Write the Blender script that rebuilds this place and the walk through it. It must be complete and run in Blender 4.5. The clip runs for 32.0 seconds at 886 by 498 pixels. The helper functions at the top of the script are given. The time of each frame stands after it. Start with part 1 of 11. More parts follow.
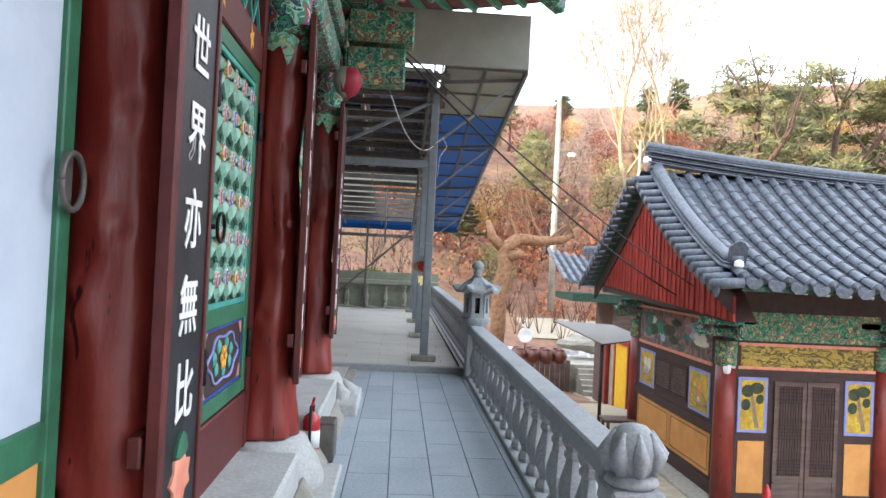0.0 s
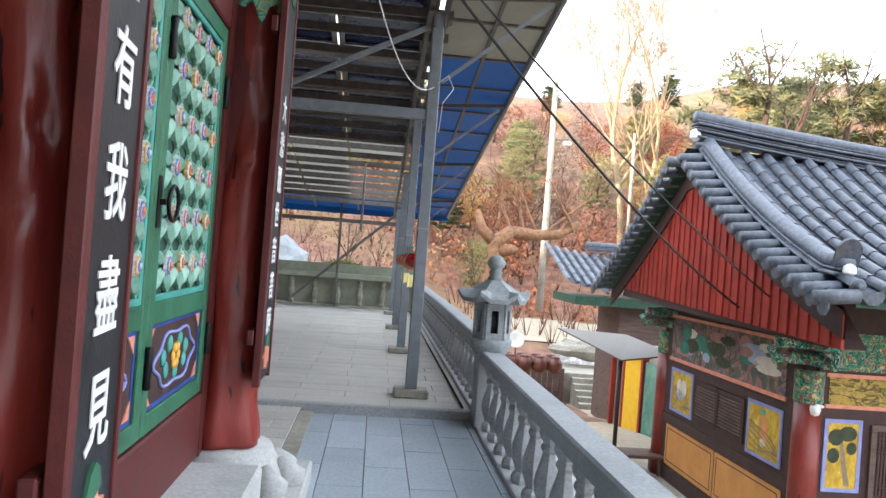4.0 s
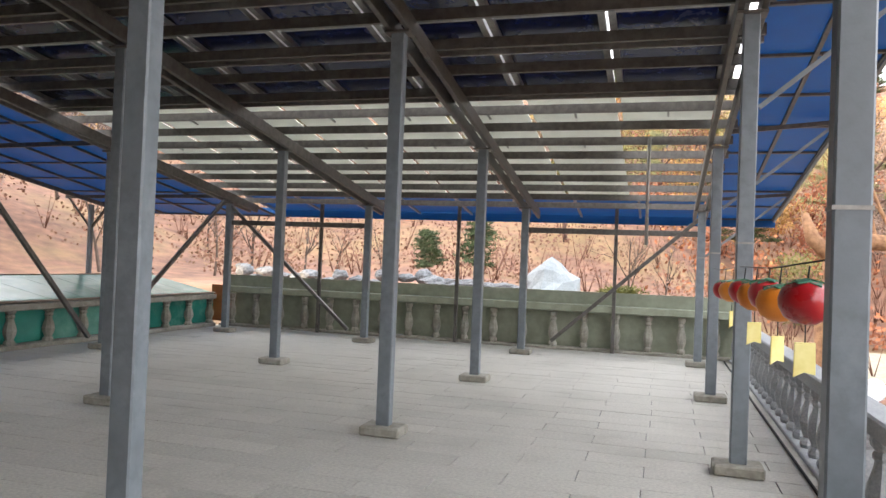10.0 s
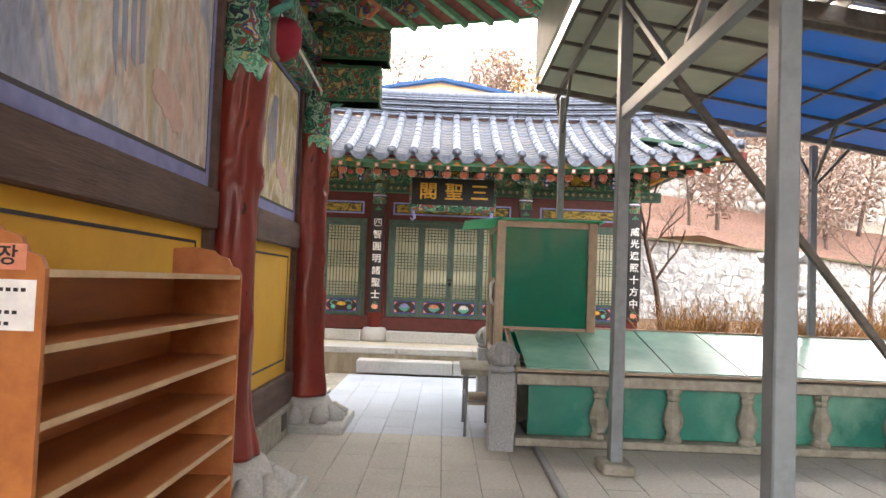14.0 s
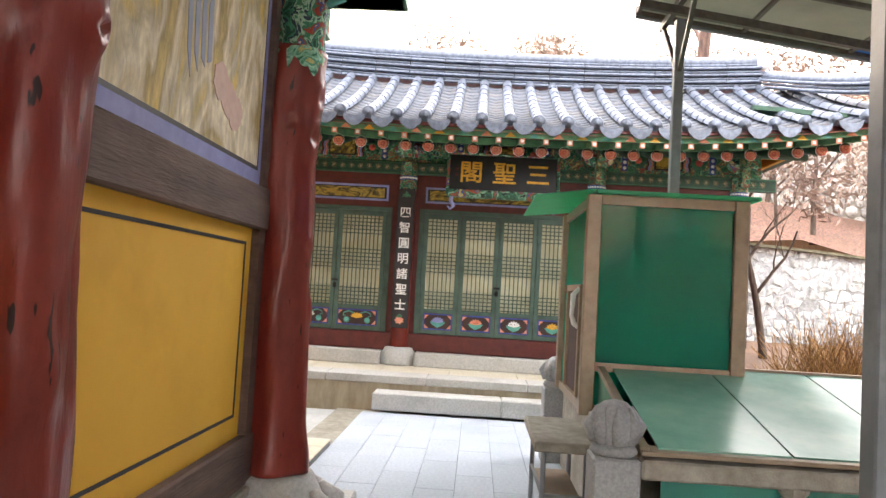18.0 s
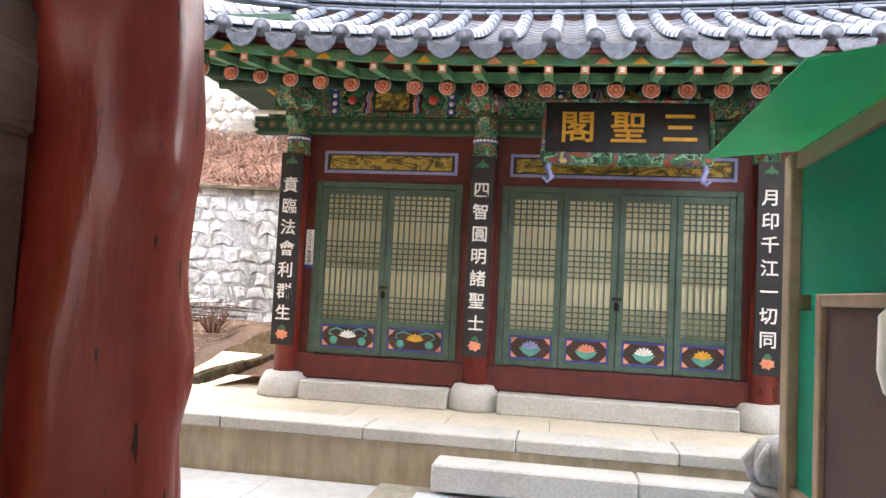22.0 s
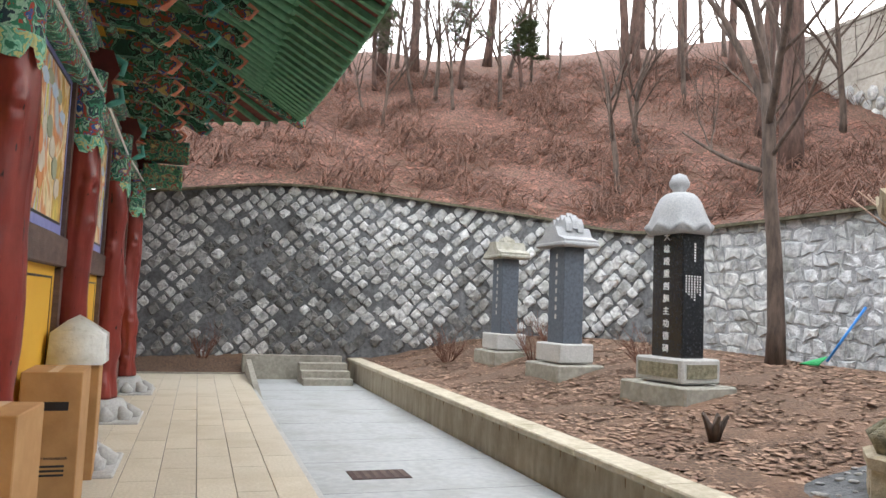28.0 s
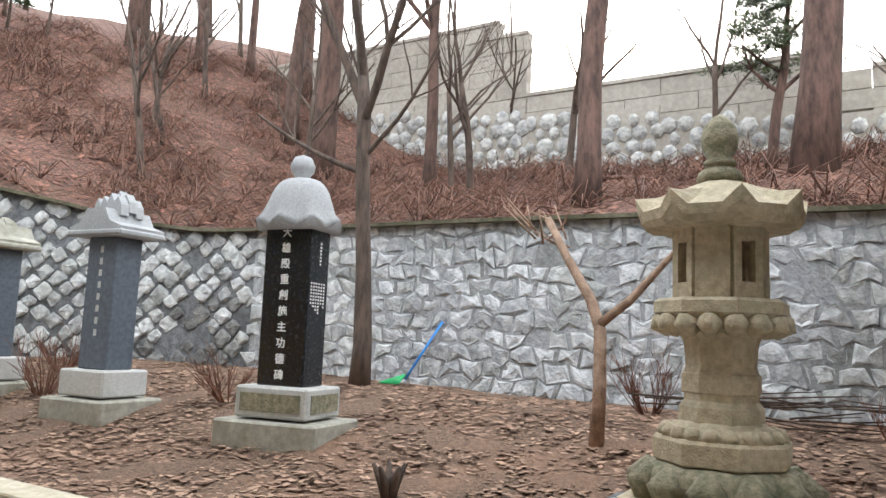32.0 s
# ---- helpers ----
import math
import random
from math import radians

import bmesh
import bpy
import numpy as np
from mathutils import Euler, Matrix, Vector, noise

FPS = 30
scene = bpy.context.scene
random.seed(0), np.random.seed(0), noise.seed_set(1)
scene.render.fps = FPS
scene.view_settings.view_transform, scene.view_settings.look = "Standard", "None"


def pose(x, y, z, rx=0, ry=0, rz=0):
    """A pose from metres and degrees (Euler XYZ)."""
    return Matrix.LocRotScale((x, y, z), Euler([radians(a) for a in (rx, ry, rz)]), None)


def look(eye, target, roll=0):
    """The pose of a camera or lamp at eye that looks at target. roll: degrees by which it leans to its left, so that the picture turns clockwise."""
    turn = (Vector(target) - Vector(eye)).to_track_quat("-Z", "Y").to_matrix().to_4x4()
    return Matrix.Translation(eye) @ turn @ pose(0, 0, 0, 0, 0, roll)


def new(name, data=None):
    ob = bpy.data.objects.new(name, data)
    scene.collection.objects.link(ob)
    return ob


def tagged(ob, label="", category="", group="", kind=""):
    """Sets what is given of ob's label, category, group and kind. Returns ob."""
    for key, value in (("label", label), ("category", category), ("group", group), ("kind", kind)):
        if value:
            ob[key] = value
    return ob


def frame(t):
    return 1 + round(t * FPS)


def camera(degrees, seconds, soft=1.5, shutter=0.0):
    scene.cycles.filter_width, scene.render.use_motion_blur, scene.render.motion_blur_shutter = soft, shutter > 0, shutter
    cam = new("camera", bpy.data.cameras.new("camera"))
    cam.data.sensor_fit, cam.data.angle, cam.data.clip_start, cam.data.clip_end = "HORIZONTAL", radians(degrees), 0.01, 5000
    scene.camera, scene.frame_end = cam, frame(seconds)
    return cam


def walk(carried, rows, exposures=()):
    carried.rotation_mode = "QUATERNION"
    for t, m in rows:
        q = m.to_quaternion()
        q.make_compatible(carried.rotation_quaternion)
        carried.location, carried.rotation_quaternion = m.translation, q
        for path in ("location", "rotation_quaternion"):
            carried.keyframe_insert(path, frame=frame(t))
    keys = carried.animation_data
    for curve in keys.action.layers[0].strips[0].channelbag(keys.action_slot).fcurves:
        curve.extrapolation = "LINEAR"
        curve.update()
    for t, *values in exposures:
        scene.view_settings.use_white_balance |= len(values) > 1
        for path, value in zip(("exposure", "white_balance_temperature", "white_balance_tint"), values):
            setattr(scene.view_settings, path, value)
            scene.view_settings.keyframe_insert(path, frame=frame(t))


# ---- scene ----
cam = camera(62.3, 32.0, shutter=0.0)
METRES, EYE, TURN = 22.4, 1.6, -3.4
ROWS = [
    (0.0, 0.0, 0.0, 0.0, -0.04, 0.85, -2.74),
    (0.5, -0.0001, 0.0182, -0.0002, 0.45, 0.98, -2.68),
    (1.0, -0.0034, 0.0362, -0.0012, 0.53, 0.86, -2.56),
    (1.5, -0.0059, 0.0546, -0.0006, 0.44, 0.63, -2.44),
    (2.0, -0.0057, 0.0732, 0.0, 0.68, 0.43, -2.36),
    (2.5, -0.0082, 0.0921, -0.0004, 1.09, 0.38, -2.86),
    (3.0, -0.0086, 0.1108, -0.001, 0.72, 0.44, -3.14),
    (3.5, -0.0088, 0.1292, -0.0008, -0.56, 0.54, -3.95),
    (5.5, -0.0142, 0.2033, -0.002, -4.26, -0.27, -4.03),
    (6.0, -0.0111, 0.222, -0.0015, -5.19, -0.29, -4.28),
    (6.5, -0.0134, 0.2404, -0.0021, -6.65, -0.2, -4.48),
    (7.0, -0.0146, 0.2579, -0.0024, -6.33, -0.01, -3.59),
    (7.5, -0.0138, 0.2756, -0.0013, -3.34, 0.39, -2.44),
    (8.0, -0.0174, 0.2923, -0.0005, -1.43, 1.31, -2.79),
    (8.5, -0.0187, 0.3097, -0.0004, 1.34, 2.56, -4.1),
    (9.0, -0.022, 0.3283, -0.0013, 5.99, 2.57, -4.72),
    (9.5, -0.0264, 0.3435, -0.001, 10.69, 1.6, -3.78),
    (10.0, -0.0288, 0.3617, -0.0002, 19.99, 1.04, -2.26),
    (10.5, -0.0354, 0.376, -0.0007, 30.79, 1.15, -1.96),
    (11.0, -0.0428, 0.3889, 0.0004, 43.17, 1.61, -2.13),
    (11.5, -0.0484, 0.4009, 0.0004, 56.94, 2.3, -3.12),
    (12.0, -0.0615, 0.4072, 0.0002, 67.77, 2.42, -3.95),
    (12.5, -0.0742, 0.4115, -0.0008, 78.33, 2.31, -3.68),
    (13.0, -0.0877, 0.4148, -0.001, 87.32, 2.27, -3.53),
    (13.5, -0.1036, 0.4136, -0.0007, 91.28, 2.53, -3.47),
    (14.0, -0.1204, 0.4139, -0.0011, 93.47, 2.59, -2.17),
    (14.5, -0.1359, 0.412, -0.0011, 94.95, 2.36, -2.15),
    (16.5, -0.2044, 0.4049, -0.0019, 96.7, 2.67, -3.22),
    (17.0, -0.2211, 0.4045, -0.0012, 96.54, 2.92, -3.06),
    (17.5, -0.2371, 0.4001, -0.0011, 96.09, 3.3, -3.22),
    (18.0, -0.2544, 0.398, -0.0017, 96.02, 3.14, -3.31),
    (18.5, -0.271, 0.3969, -0.0017, 96.45, 2.81, -3.02),
    (19.0, -0.2888, 0.3933, -0.0012, 97.07, 2.84, -3.07),
    (19.5, -0.3071, 0.3919, -0.0011, 97.73, 3.27, -3.72),
    (20.0, -0.3245, 0.3895, -0.0015, 98.42, 3.71, -4.31),
    (20.5, -0.3425, 0.3856, -0.0007, 99.18, 3.83, -3.97),
    (21.0, -0.3608, 0.3854, -0.0006, 100.24, 3.65, -3.25),
    (21.5, -0.3787, 0.3821, -0.0013, 101.35, 3.51, -2.79),
    (22.0, -0.396, 0.3786, -0.0006, 102.59, 3.45, -2.89),
    (22.5, -0.4133, 0.3763, 0.0005, 104.11, 3.54, -3.05),
    (23.0, -0.429, 0.3708, 0.0003, 106.53, 3.76, -3.16),
    (23.5, -0.4444, 0.3673, 0.0009, 110.48, 3.86, -2.87),
    (24.0, -0.4589, 0.3618, 0.0004, 116.17, 3.6, -2.69),
    (24.5, -0.473, 0.3541, 0.001, 121.45, 3.31, -2.2),
    (26.5, -0.509, 0.3208, 0.0009, 140.37, 4.4, -2.61),
    (27.0, -0.5121, 0.3081, 0.0006, 145.94, 4.14, -2.52),
    (27.5, -0.5092, 0.2921, 0.0012, 155.6, 4.03, -2.36),
    (28.0, -0.51, 0.2774, 0.002, 164.93, 4.56, -2.28),
    (28.5, -0.51, 0.262, 0.0017, 169.86, 5.84, -2.72),
    (29.0, -0.5076, 0.2453, 0.0031, 171.18, 7.78, -2.87),
    (29.5, -0.5095, 0.2301, 0.0036, 169.72, 9.55, -2.63),
    (30.0, -0.5090, 0.2155, 0.0024, 166.14, 9.48, -2.74),
    (30.5, -0.5055, 0.2009, 0.0019, 161.13, 8.92, -2.05),
    (31.0, -0.5071, 0.1852, 0.0019, 150.34, 8.71, -2.81),
    (31.5, -0.5084, 0.1724, 0.0023, 135.45, 7.94, -3.03),
    (32.0, -0.5094, 0.1579, 0.0029, 123.76, 6.92, -2.22),
]
EXPOSURES = [(0.0, 2.2, 5950, 10), (6.0, 2.35, 6000, 10), (9.0, 2.45, 6200, 11), (11.0, 2.85, 6900, 14), (13.0, 3.5, 7300, 16), (16.0, 3.62, 7250, 16), (19.0, 3.62, 7250, 16), (21.0, 3.80, 7200, 17), (24.0, 3.33, 6700, 13), (27.0, 2.53, 6650, 12), (29.0, 2.42, 6550, 10), (32.0, 2.40, 6500, 9)]
walk(cam, [(t, pose(0, 0, EYE, 0, 0, TURN) @ pose(METRES * x, METRES * y, METRES * z, 90 + pitch, roll, yaw)) for t, x, y, z, yaw, pitch, roll in ROWS], EXPOSURES)

# ---- sky and sun ----
SUN_EL, SUN_AZ = radians(10.0), radians(250.0)  # azimuth clockwise from +y
world = bpy.data.worlds.new("world")
scene.world = world
world.use_nodes = True
wn, wl = world.node_tree.nodes, world.node_tree.links
wn.clear()
sky = wn.new("ShaderNodeTexSky")
sky.sky_type, sky.sun_disc, sky.sun_elevation, sky.sun_rotation = "NISHITA", False, SUN_EL, SUN_AZ
sky.air_density, sky.dust_density = 1.0, 2.5
bg_sky, bg_cloud = wn.new("ShaderNodeBackground"), wn.new("ShaderNodeBackground")
bg_sky.inputs[1].default_value = 0.12
bg_cloud.inputs[0].default_value = (0.95, 0.97, 1.0, 1)
bg_cloud.inputs[1].default_value = 1.0
blend, wout = wn.new("ShaderNodeMixShader"), wn.new("ShaderNodeOutputWorld")
blend.inputs[0].default_value = 0.75  # thin high cloud over most of the sky
wl.new(sky.outputs[0], bg_sky.inputs[0])
wl.new(bg_sky.outputs[0], blend.inputs[1])
wl.new(bg_cloud.outputs[0], blend.inputs[2])
wl.new(blend.outputs[0], wout.inputs[0])
sun = new("sun", bpy.data.lights.new("sun", "SUN"))
sun.data.energy, sun.data.angle, sun.data.color = 3.0, radians(0.6), (1.0, 0.82, 0.6)
to_sun = Vector((math.sin(SUN_AZ) * math.cos(SUN_EL), math.cos(SUN_AZ) * math.cos(SUN_EL), math.sin(SUN_EL)))
sun.matrix_world = look(to_sun * 60, (0, 0, 0))


# ---- building tools ----
class G:
    """Gathers faces of one part."""

    def __init__(self):
        self.v, self.f, self.s = [], [], []

    def add(self, verts, faces, smooth=False):
        n = len(self.v)
        self.v += [tuple(p) for p in verts]
        self.f += [tuple(n + i for i in f) for f in faces]
        self.s += [smooth] * len(faces)
        return self

    def box(self, x0, x1, y0, y1, z0, z1, m=None, c=0.0):
        """A box, with edges chamfered by c."""
        if c <= 0:
            p = [(x, y, z) for z in (z0, z1) for y in (y0, y1) for x in (x0, x1)]
            f = [(0, 2, 3, 1), (4, 5, 7, 6), (0, 1, 5, 4), (2, 6, 7, 3), (0, 4, 6, 2), (1, 3, 7, 5)]
        else:
            c = min(c, (x1 - x0) * 0.45, (y1 - y0) * 0.45, (z1 - z0) * 0.45)
            p, f = [], []
            for k in range(8):
                sx, sy, sz = k & 1, k >> 1 & 1, k >> 2
                X, Y, Z = (x0, x1)[sx], (y0, y1)[sy], (z0, z1)[sz]
                ix, iy, iz = (c, -c)[sx], (c, -c)[sy], (c, -c)[sz]
                p += [(X, Y + iy, Z + iz), (X + ix, Y, Z + iz), (X + ix, Y + iy, Z)]
            q = lambda k, a: 3 * k + a
            f += [(q(0, 0), q(4, 0), q(6, 0), q(2, 0)), (q(1, 0), q(3, 0), q(7, 0), q(5, 0))]
            f += [(q(0, 1), q(1, 1), q(5, 1), q(4, 1)), (q(2, 1), q(6, 1), q(7, 1), q(3, 1))]
            f += [(q(0, 2), q(2, 2), q(3, 2), q(1, 2)), (q(4, 2), q(5, 2), q(7, 2), q(6, 2))]
            for a, b, i, j in [(0, 4, 0, 1), (5, 1, 0, 1), (6, 2, 0, 1), (3, 7, 0, 1), (0, 1, 1, 2), (5, 4, 1, 2), (3, 2, 1, 2), (6, 7, 1, 2), (2, 0, 0, 2), (1, 3, 0, 2), (4, 6, 0, 2), (7, 5, 0, 2)]:
                f.append((q(a, i), q(b, i), q(b, j), q(a, j)))
            for k in range(8):
                t = (q(k, 0), q(k, 1), q(k, 2))
                f.append(t if bin(k).count("1") % 2 == 0 else t[::-1])
        if m is not None:
            p = [m @ Vector(a) for a in p]
        return self.add(p, f)

    def lathe(self, prof, n=16, at=(0, 0, 0), m=None, flat=False, squash=1.0, turn=0.0):
        """Rings (r, z) turned about the z axis."""
        p, f = [], []
        for r, z in prof:
            for k in range(n):
                a = math.tau * k / n + turn
                p.append((at[0] + r * math.cos(a), at[1] + r * math.sin(a) * squash, at[2] + z))
        for j in range(len(prof) - 1):
            for k in range(n):
                f.append((j * n + k, j * n + (k + 1) % n, (j + 1) * n + (k + 1) % n, (j + 1) * n + k))
        f.append(tuple(range(n))[::-1])
        f.append(tuple((len(prof) - 1) * n + k for k in range(n)))
        if m is not None:
            p = [m @ Vector(a) for a in p]
        return self.add(p, f, not flat)

    def tube(self, pts, rad, n=8, smooth=True, caps=True):
        """A round bar along points; rad is a number or one for each point."""
        pts = [Vector(p) for p in pts]
        rad = [rad] * len(pts) if not hasattr(rad, "__len__") else rad
        p, f, side = [], [], None
        for i, c in enumerate(pts):
            d = (pts[min(i + 1, len(pts) - 1)] - pts[max(i - 1, 0)]).normalized()
            if side is None:
                side = d.orthogonal().normalized()
            side = (side - d * side.dot(d)).normalized()
            up = d.cross(side)
            for k in range(n):
                a = math.tau * k / n
                p.append(c + (side * math.cos(a) + up * math.sin(a)) * rad[i])
        for i in range(len(pts) - 1):
            for k in range(n):
                f.append((i * n + k, i * n + (k + 1) % n, (i + 1) * n + (k + 1) % n, (i + 1) * n + k))
        if caps:
            f += [tuple(range(n))[::-1], tuple((len(pts) - 1) * n + k for k in range(n))]
        return self.add(p, f, smooth)

    def bar(self, a, b, w, h, up=(0, 0, 1), c=0.0):
        """A squared bar from a to b, w across and h along up."""
        a, b = Vector(a), Vector(b)
        d = b - a
        x = d.normalized()
        y = Vector(up).cross(x)
        y = y.normalized() if y.length > 1e-4 else x.orthogonal().normalized()
        z = x.cross(y)
        m = Matrix((x, y, z)).transposed().to_4x4()
        m.translation = a
        return self.box(0, d.length, -w / 2, w / 2, -h / 2, h / 2, m, c)

    def rail(self, pts, w, h):
        """One continuous squared lath along level points, w across x and h high."""
        p, f = [], []
        for a in pts:
            a = Vector(a)
            p += [a + Vector((-w / 2, 0, -h / 2)), a + Vector((w / 2, 0, -h / 2)), a + Vector((w / 2, 0, h / 2)), a + Vector((-w / 2, 0, h / 2))]
        for i in range(len(pts) - 1):
            f += [(4 * i + k, 4 * i + (k + 1) % 4, 4 * i + 4 + (k + 1) % 4, 4 * i + 4 + k) for k in range(4)]
        n = 4 * (len(pts) - 1)
        return self.add(p, f + [(3, 2, 1, 0), (n, n + 1, n + 2, n + 3)])

    def slab(self, poly, lo, hi, axis=2, m=None):
        """A flat outline, thick from lo to hi along an axis."""
        n = len(poly)
        put = lambda a, b, t: [(t, a, b), (a, t, b), (a, b, t)][axis]
        p = [put(a, b, lo) for a, b in poly] + [put(a, b, hi) for a, b in poly]
        area = sum(poly[i][0] * poly[(i + 1) % n][1] - poly[(i + 1) % n][0] * poly[i][1] for i in range(n))
        f = [tuple(range(n))[::-1], tuple(range(n, 2 * n))] + [(i, (i + 1) % n, n + (i + 1) % n, n + i) for i in range(n)]
        if (area < 0) != (axis == 1):
            f = [t[::-1] for t in f]
        if m is not None:
            p = [m @ Vector(a) for a in p]
        return self.add(p, f)

    def sheet(self, nu, nv, fn, smooth=True, flip=False):
        p = [fn(i / nu, j / nv) for j in range(nv + 1) for i in range(nu + 1)]
        f = [(j * (nu + 1) + i, j * (nu + 1) + i + 1, (j + 1) * (nu + 1) + i + 1, (j + 1) * (nu + 1) + i) for j in range(nv) for i in range(nu)]
        return self.add(p, [t[::-1] for t in f] if flip else f, smooth)

    def mesh(self, name):
        me = bpy.data.meshes.new(name)
        me.from_pydata(self.v, [], self.f)
        me.polygons.foreach_set("use_smooth", self.s)
        me.update()
        return me


def part(name, g, material, parent=None, label="", m=None):
    """One mesh object under a thing or a part (or at top level)."""
    me = g.mesh(name) if isinstance(g, G) else g
    ob = new(name, me)
    if material is not None and not me.materials:
        me.materials.append(material)
    if parent is not None:
        ob.parent = parent
    if m is not None:
        ob.matrix_basis = m
    return tagged(ob, label)


def thing(name, label="", category="", group="", kind="", m=None):
    ob = new(name)
    ob.empty_display_size = 0.1
    if m is not None:
        ob.matrix_basis = m
    return tagged(ob, label, category, group, kind)


def solid(name, g, material, label="", category="", group="", kind="", m=None):
    """A thing of one mesh."""
    ob = part(name, g, material, None, "", m)
    return tagged(ob, label, category, group, kind)


GLYPHS = {}
for ch in sorted(set("신발장十方世界亦無比世間所有我盡見大悲觀世音菩薩閣聖三賁臨法會利群生四智圓明諸聖士月印千江一切同威光遍照十方中CCTV녹화중大雄殿重創施主功德碑")) + ["신발장", "INFRARED RAYS HEATER"]:
    cu = bpy.data.curves.new("glyph", "FONT")
    cu.body, cu.size, cu.extrude, cu.offset, cu.align_x, cu.align_y, cu.resolution_u = ch, 1.0, 0.02, 0.013, "CENTER", "CENTER", 2
    tmp = bpy.data.objects.new("glyph", cu)
    scene.collection.objects.link(tmp)
    bpy.context.view_layer.update()
    GLYPHS[ch] = bpy.data.meshes.new_from_object(tmp.evaluated_get(bpy.context.evaluated_depsgraph_get()))
    bpy.data.objects.remove(tmp)
    bpy.data.curves.remove(cu)
    GLYPHS[ch].materials.clear()


def letters(name, text, size, material, parent, m, label=""):
    """Raised characters, centred, upright in the x-z plane before m."""
    key = (text, material.name)
    if key not in GLYPHS:
        GLYPHS[key] = GLYPHS[text].copy()
        GLYPHS[key].materials.append(material)
    ob = new(name, GLYPHS[key])
    ob.parent = parent
    ob.matrix_basis = m @ pose(0, 0, 0, 90, 0, 0) @ Matrix.Diagonal((size, size, 0.09, 1))
    return tagged(ob, label)


# ---- materials ----
def lin(c):
    return tuple(x / 12.92 if x <= 0.04045 else ((x + 0.055) / 1.055) ** 2.4 for x in c)


def hexc(h):
    return lin(tuple(int(h[i : i + 2], 16) / 255 for i in (0, 2, 4)))


def surface(name, a, b, scale=6.0, rough=0.7, metal=0.0, bump=0.15, fine=60.0, stain=None, stain_scale=1.2, stain_amount=0.5, vary=0.0, stretch=(1, 1, 1), island=False, spec=0.5, coat=0.0, hard=0.35):
    """A worn surface: two colours by grain, a third in blotches, fine relief, and a shift for each object."""
    mt = bpy.data.materials.new(name)
    mt.use_nodes = True
    nt = mt.node_tree
    n, l = nt.nodes, nt.links
    bs = n["Principled BSDF"]
    bs.inputs["Metallic"].default_value = metal
    bs.inputs["Specular IOR Level"].default_value = spec
    bs.inputs["Coat Weight"].default_value = coat
    geo = n.new("ShaderNodeNewGeometry")
    mp = n.new("ShaderNodeMapping")
    mp.inputs["Scale"].default_value = stretch
    l.new(geo.outputs["Position"], mp.inputs[0])
    grain = n.new("ShaderNodeTexNoise")
    grain.inputs["Scale"].default_value, grain.inputs["Detail"].default_value, grain.inputs["Roughness"].default_value = scale, 5.0, 0.6
    l.new(mp.outputs[0], grain.inputs["Vector"])
    ramp = n.new("ShaderNodeValToRGB")
    ramp.color_ramp.elements[0].position, ramp.color_ramp.elements[1].position = hard, 1 - hard
    ramp.color_ramp.elements[0].color, ramp.color_ramp.elements[1].color = (*a, 1), (*b, 1)
    l.new(grain.outputs["Fac"], ramp.inputs[0])
    col = ramp.outputs[0]
    if stain is not None:
        big = n.new("ShaderNodeTexNoise")
        big.inputs["Scale"].default_value, big.inputs["Detail"].default_value, big.inputs["Roughness"].default_value = stain_scale, 6.0, 0.65
        l.new(geo.outputs["Position"], big.inputs["Vector"])
        r2 = n.new("ShaderNodeValToRGB")
        r2.color_ramp.elements[0].position, r2.color_ramp.elements[1].position = 0.48, 0.72
        r2.color_ramp.elements[1].color = (stain_amount,) * 3 + (1,)
        l.new(big.outputs["Fac"], r2.inputs[0])
        mix = n.new("ShaderNodeMix")
        mix.data_type = "RGBA"
        l.new(r2.outputs[0], mix.inputs[0])
        l.new(col, mix.inputs[6])
        mix.inputs[7].default_value = (*stain, 1)
        col = mix.outputs[2]
    if vary > 0:
        src = n.new("ShaderNodeObjectInfo").outputs["Random"] if not island else geo.outputs["Random Per Island"]
        rng = n.new("ShaderNodeMapRange")
        rng.inputs[3].default_value, rng.inputs[4].default_value = 1 - vary, 1 + vary
        l.new(src, rng.inputs[0])
        hs = n.new("ShaderNodeHueSaturation")
        l.new(rng.outputs[0], hs.inputs["Value"])
        l.new(col, hs.inputs["Color"])
        col = hs.outputs[0]
    l.new(col, bs.inputs["Base Color"])
    rr = n.new("ShaderNodeMapRange")
    rr.inputs[3].default_value, rr.inputs[4].default_value = max(0.02, rough - 0.12), min(1.0, rough + 0.12)
    l.new(grain.outputs["Fac"], rr.inputs[0])
    l.new(rr.outputs[0], bs.inputs["Roughness"])
    if bump > 0:
        fn = n.new("ShaderNodeTexNoise")
        fn.inputs["Scale"].default_value, fn.inputs["Detail"].default_value = fine, 4.0
        l.new(mp.outputs[0], fn.inputs["Vector"])
        bp = n.new("ShaderNodeBump")
        bp.inputs["Strength"].default_value, bp.inputs["Distance"].default_value = bump, 0.02
        l.new(fn.outputs["Fac"], bp.inputs["Height"])
        l.new(bp.outputs[0], bs.inputs["Normal"])
    return mt


def glassy(name, tint, rough=0.05, alpha=1.0, transmission=1.0):
    mt = bpy.data.materials.new(name)
    mt.use_nodes = True
    bs = mt.node_tree.nodes["Principled BSDF"]
    bs.inputs["Base Color"].default_value = (*tint, 1)
    bs.inputs["Roughness"].default_value = rough
    bs.inputs["Transmission Weight"].default_value = transmission
    bs.inputs["IOR"].default_value = 1.1
    return mt


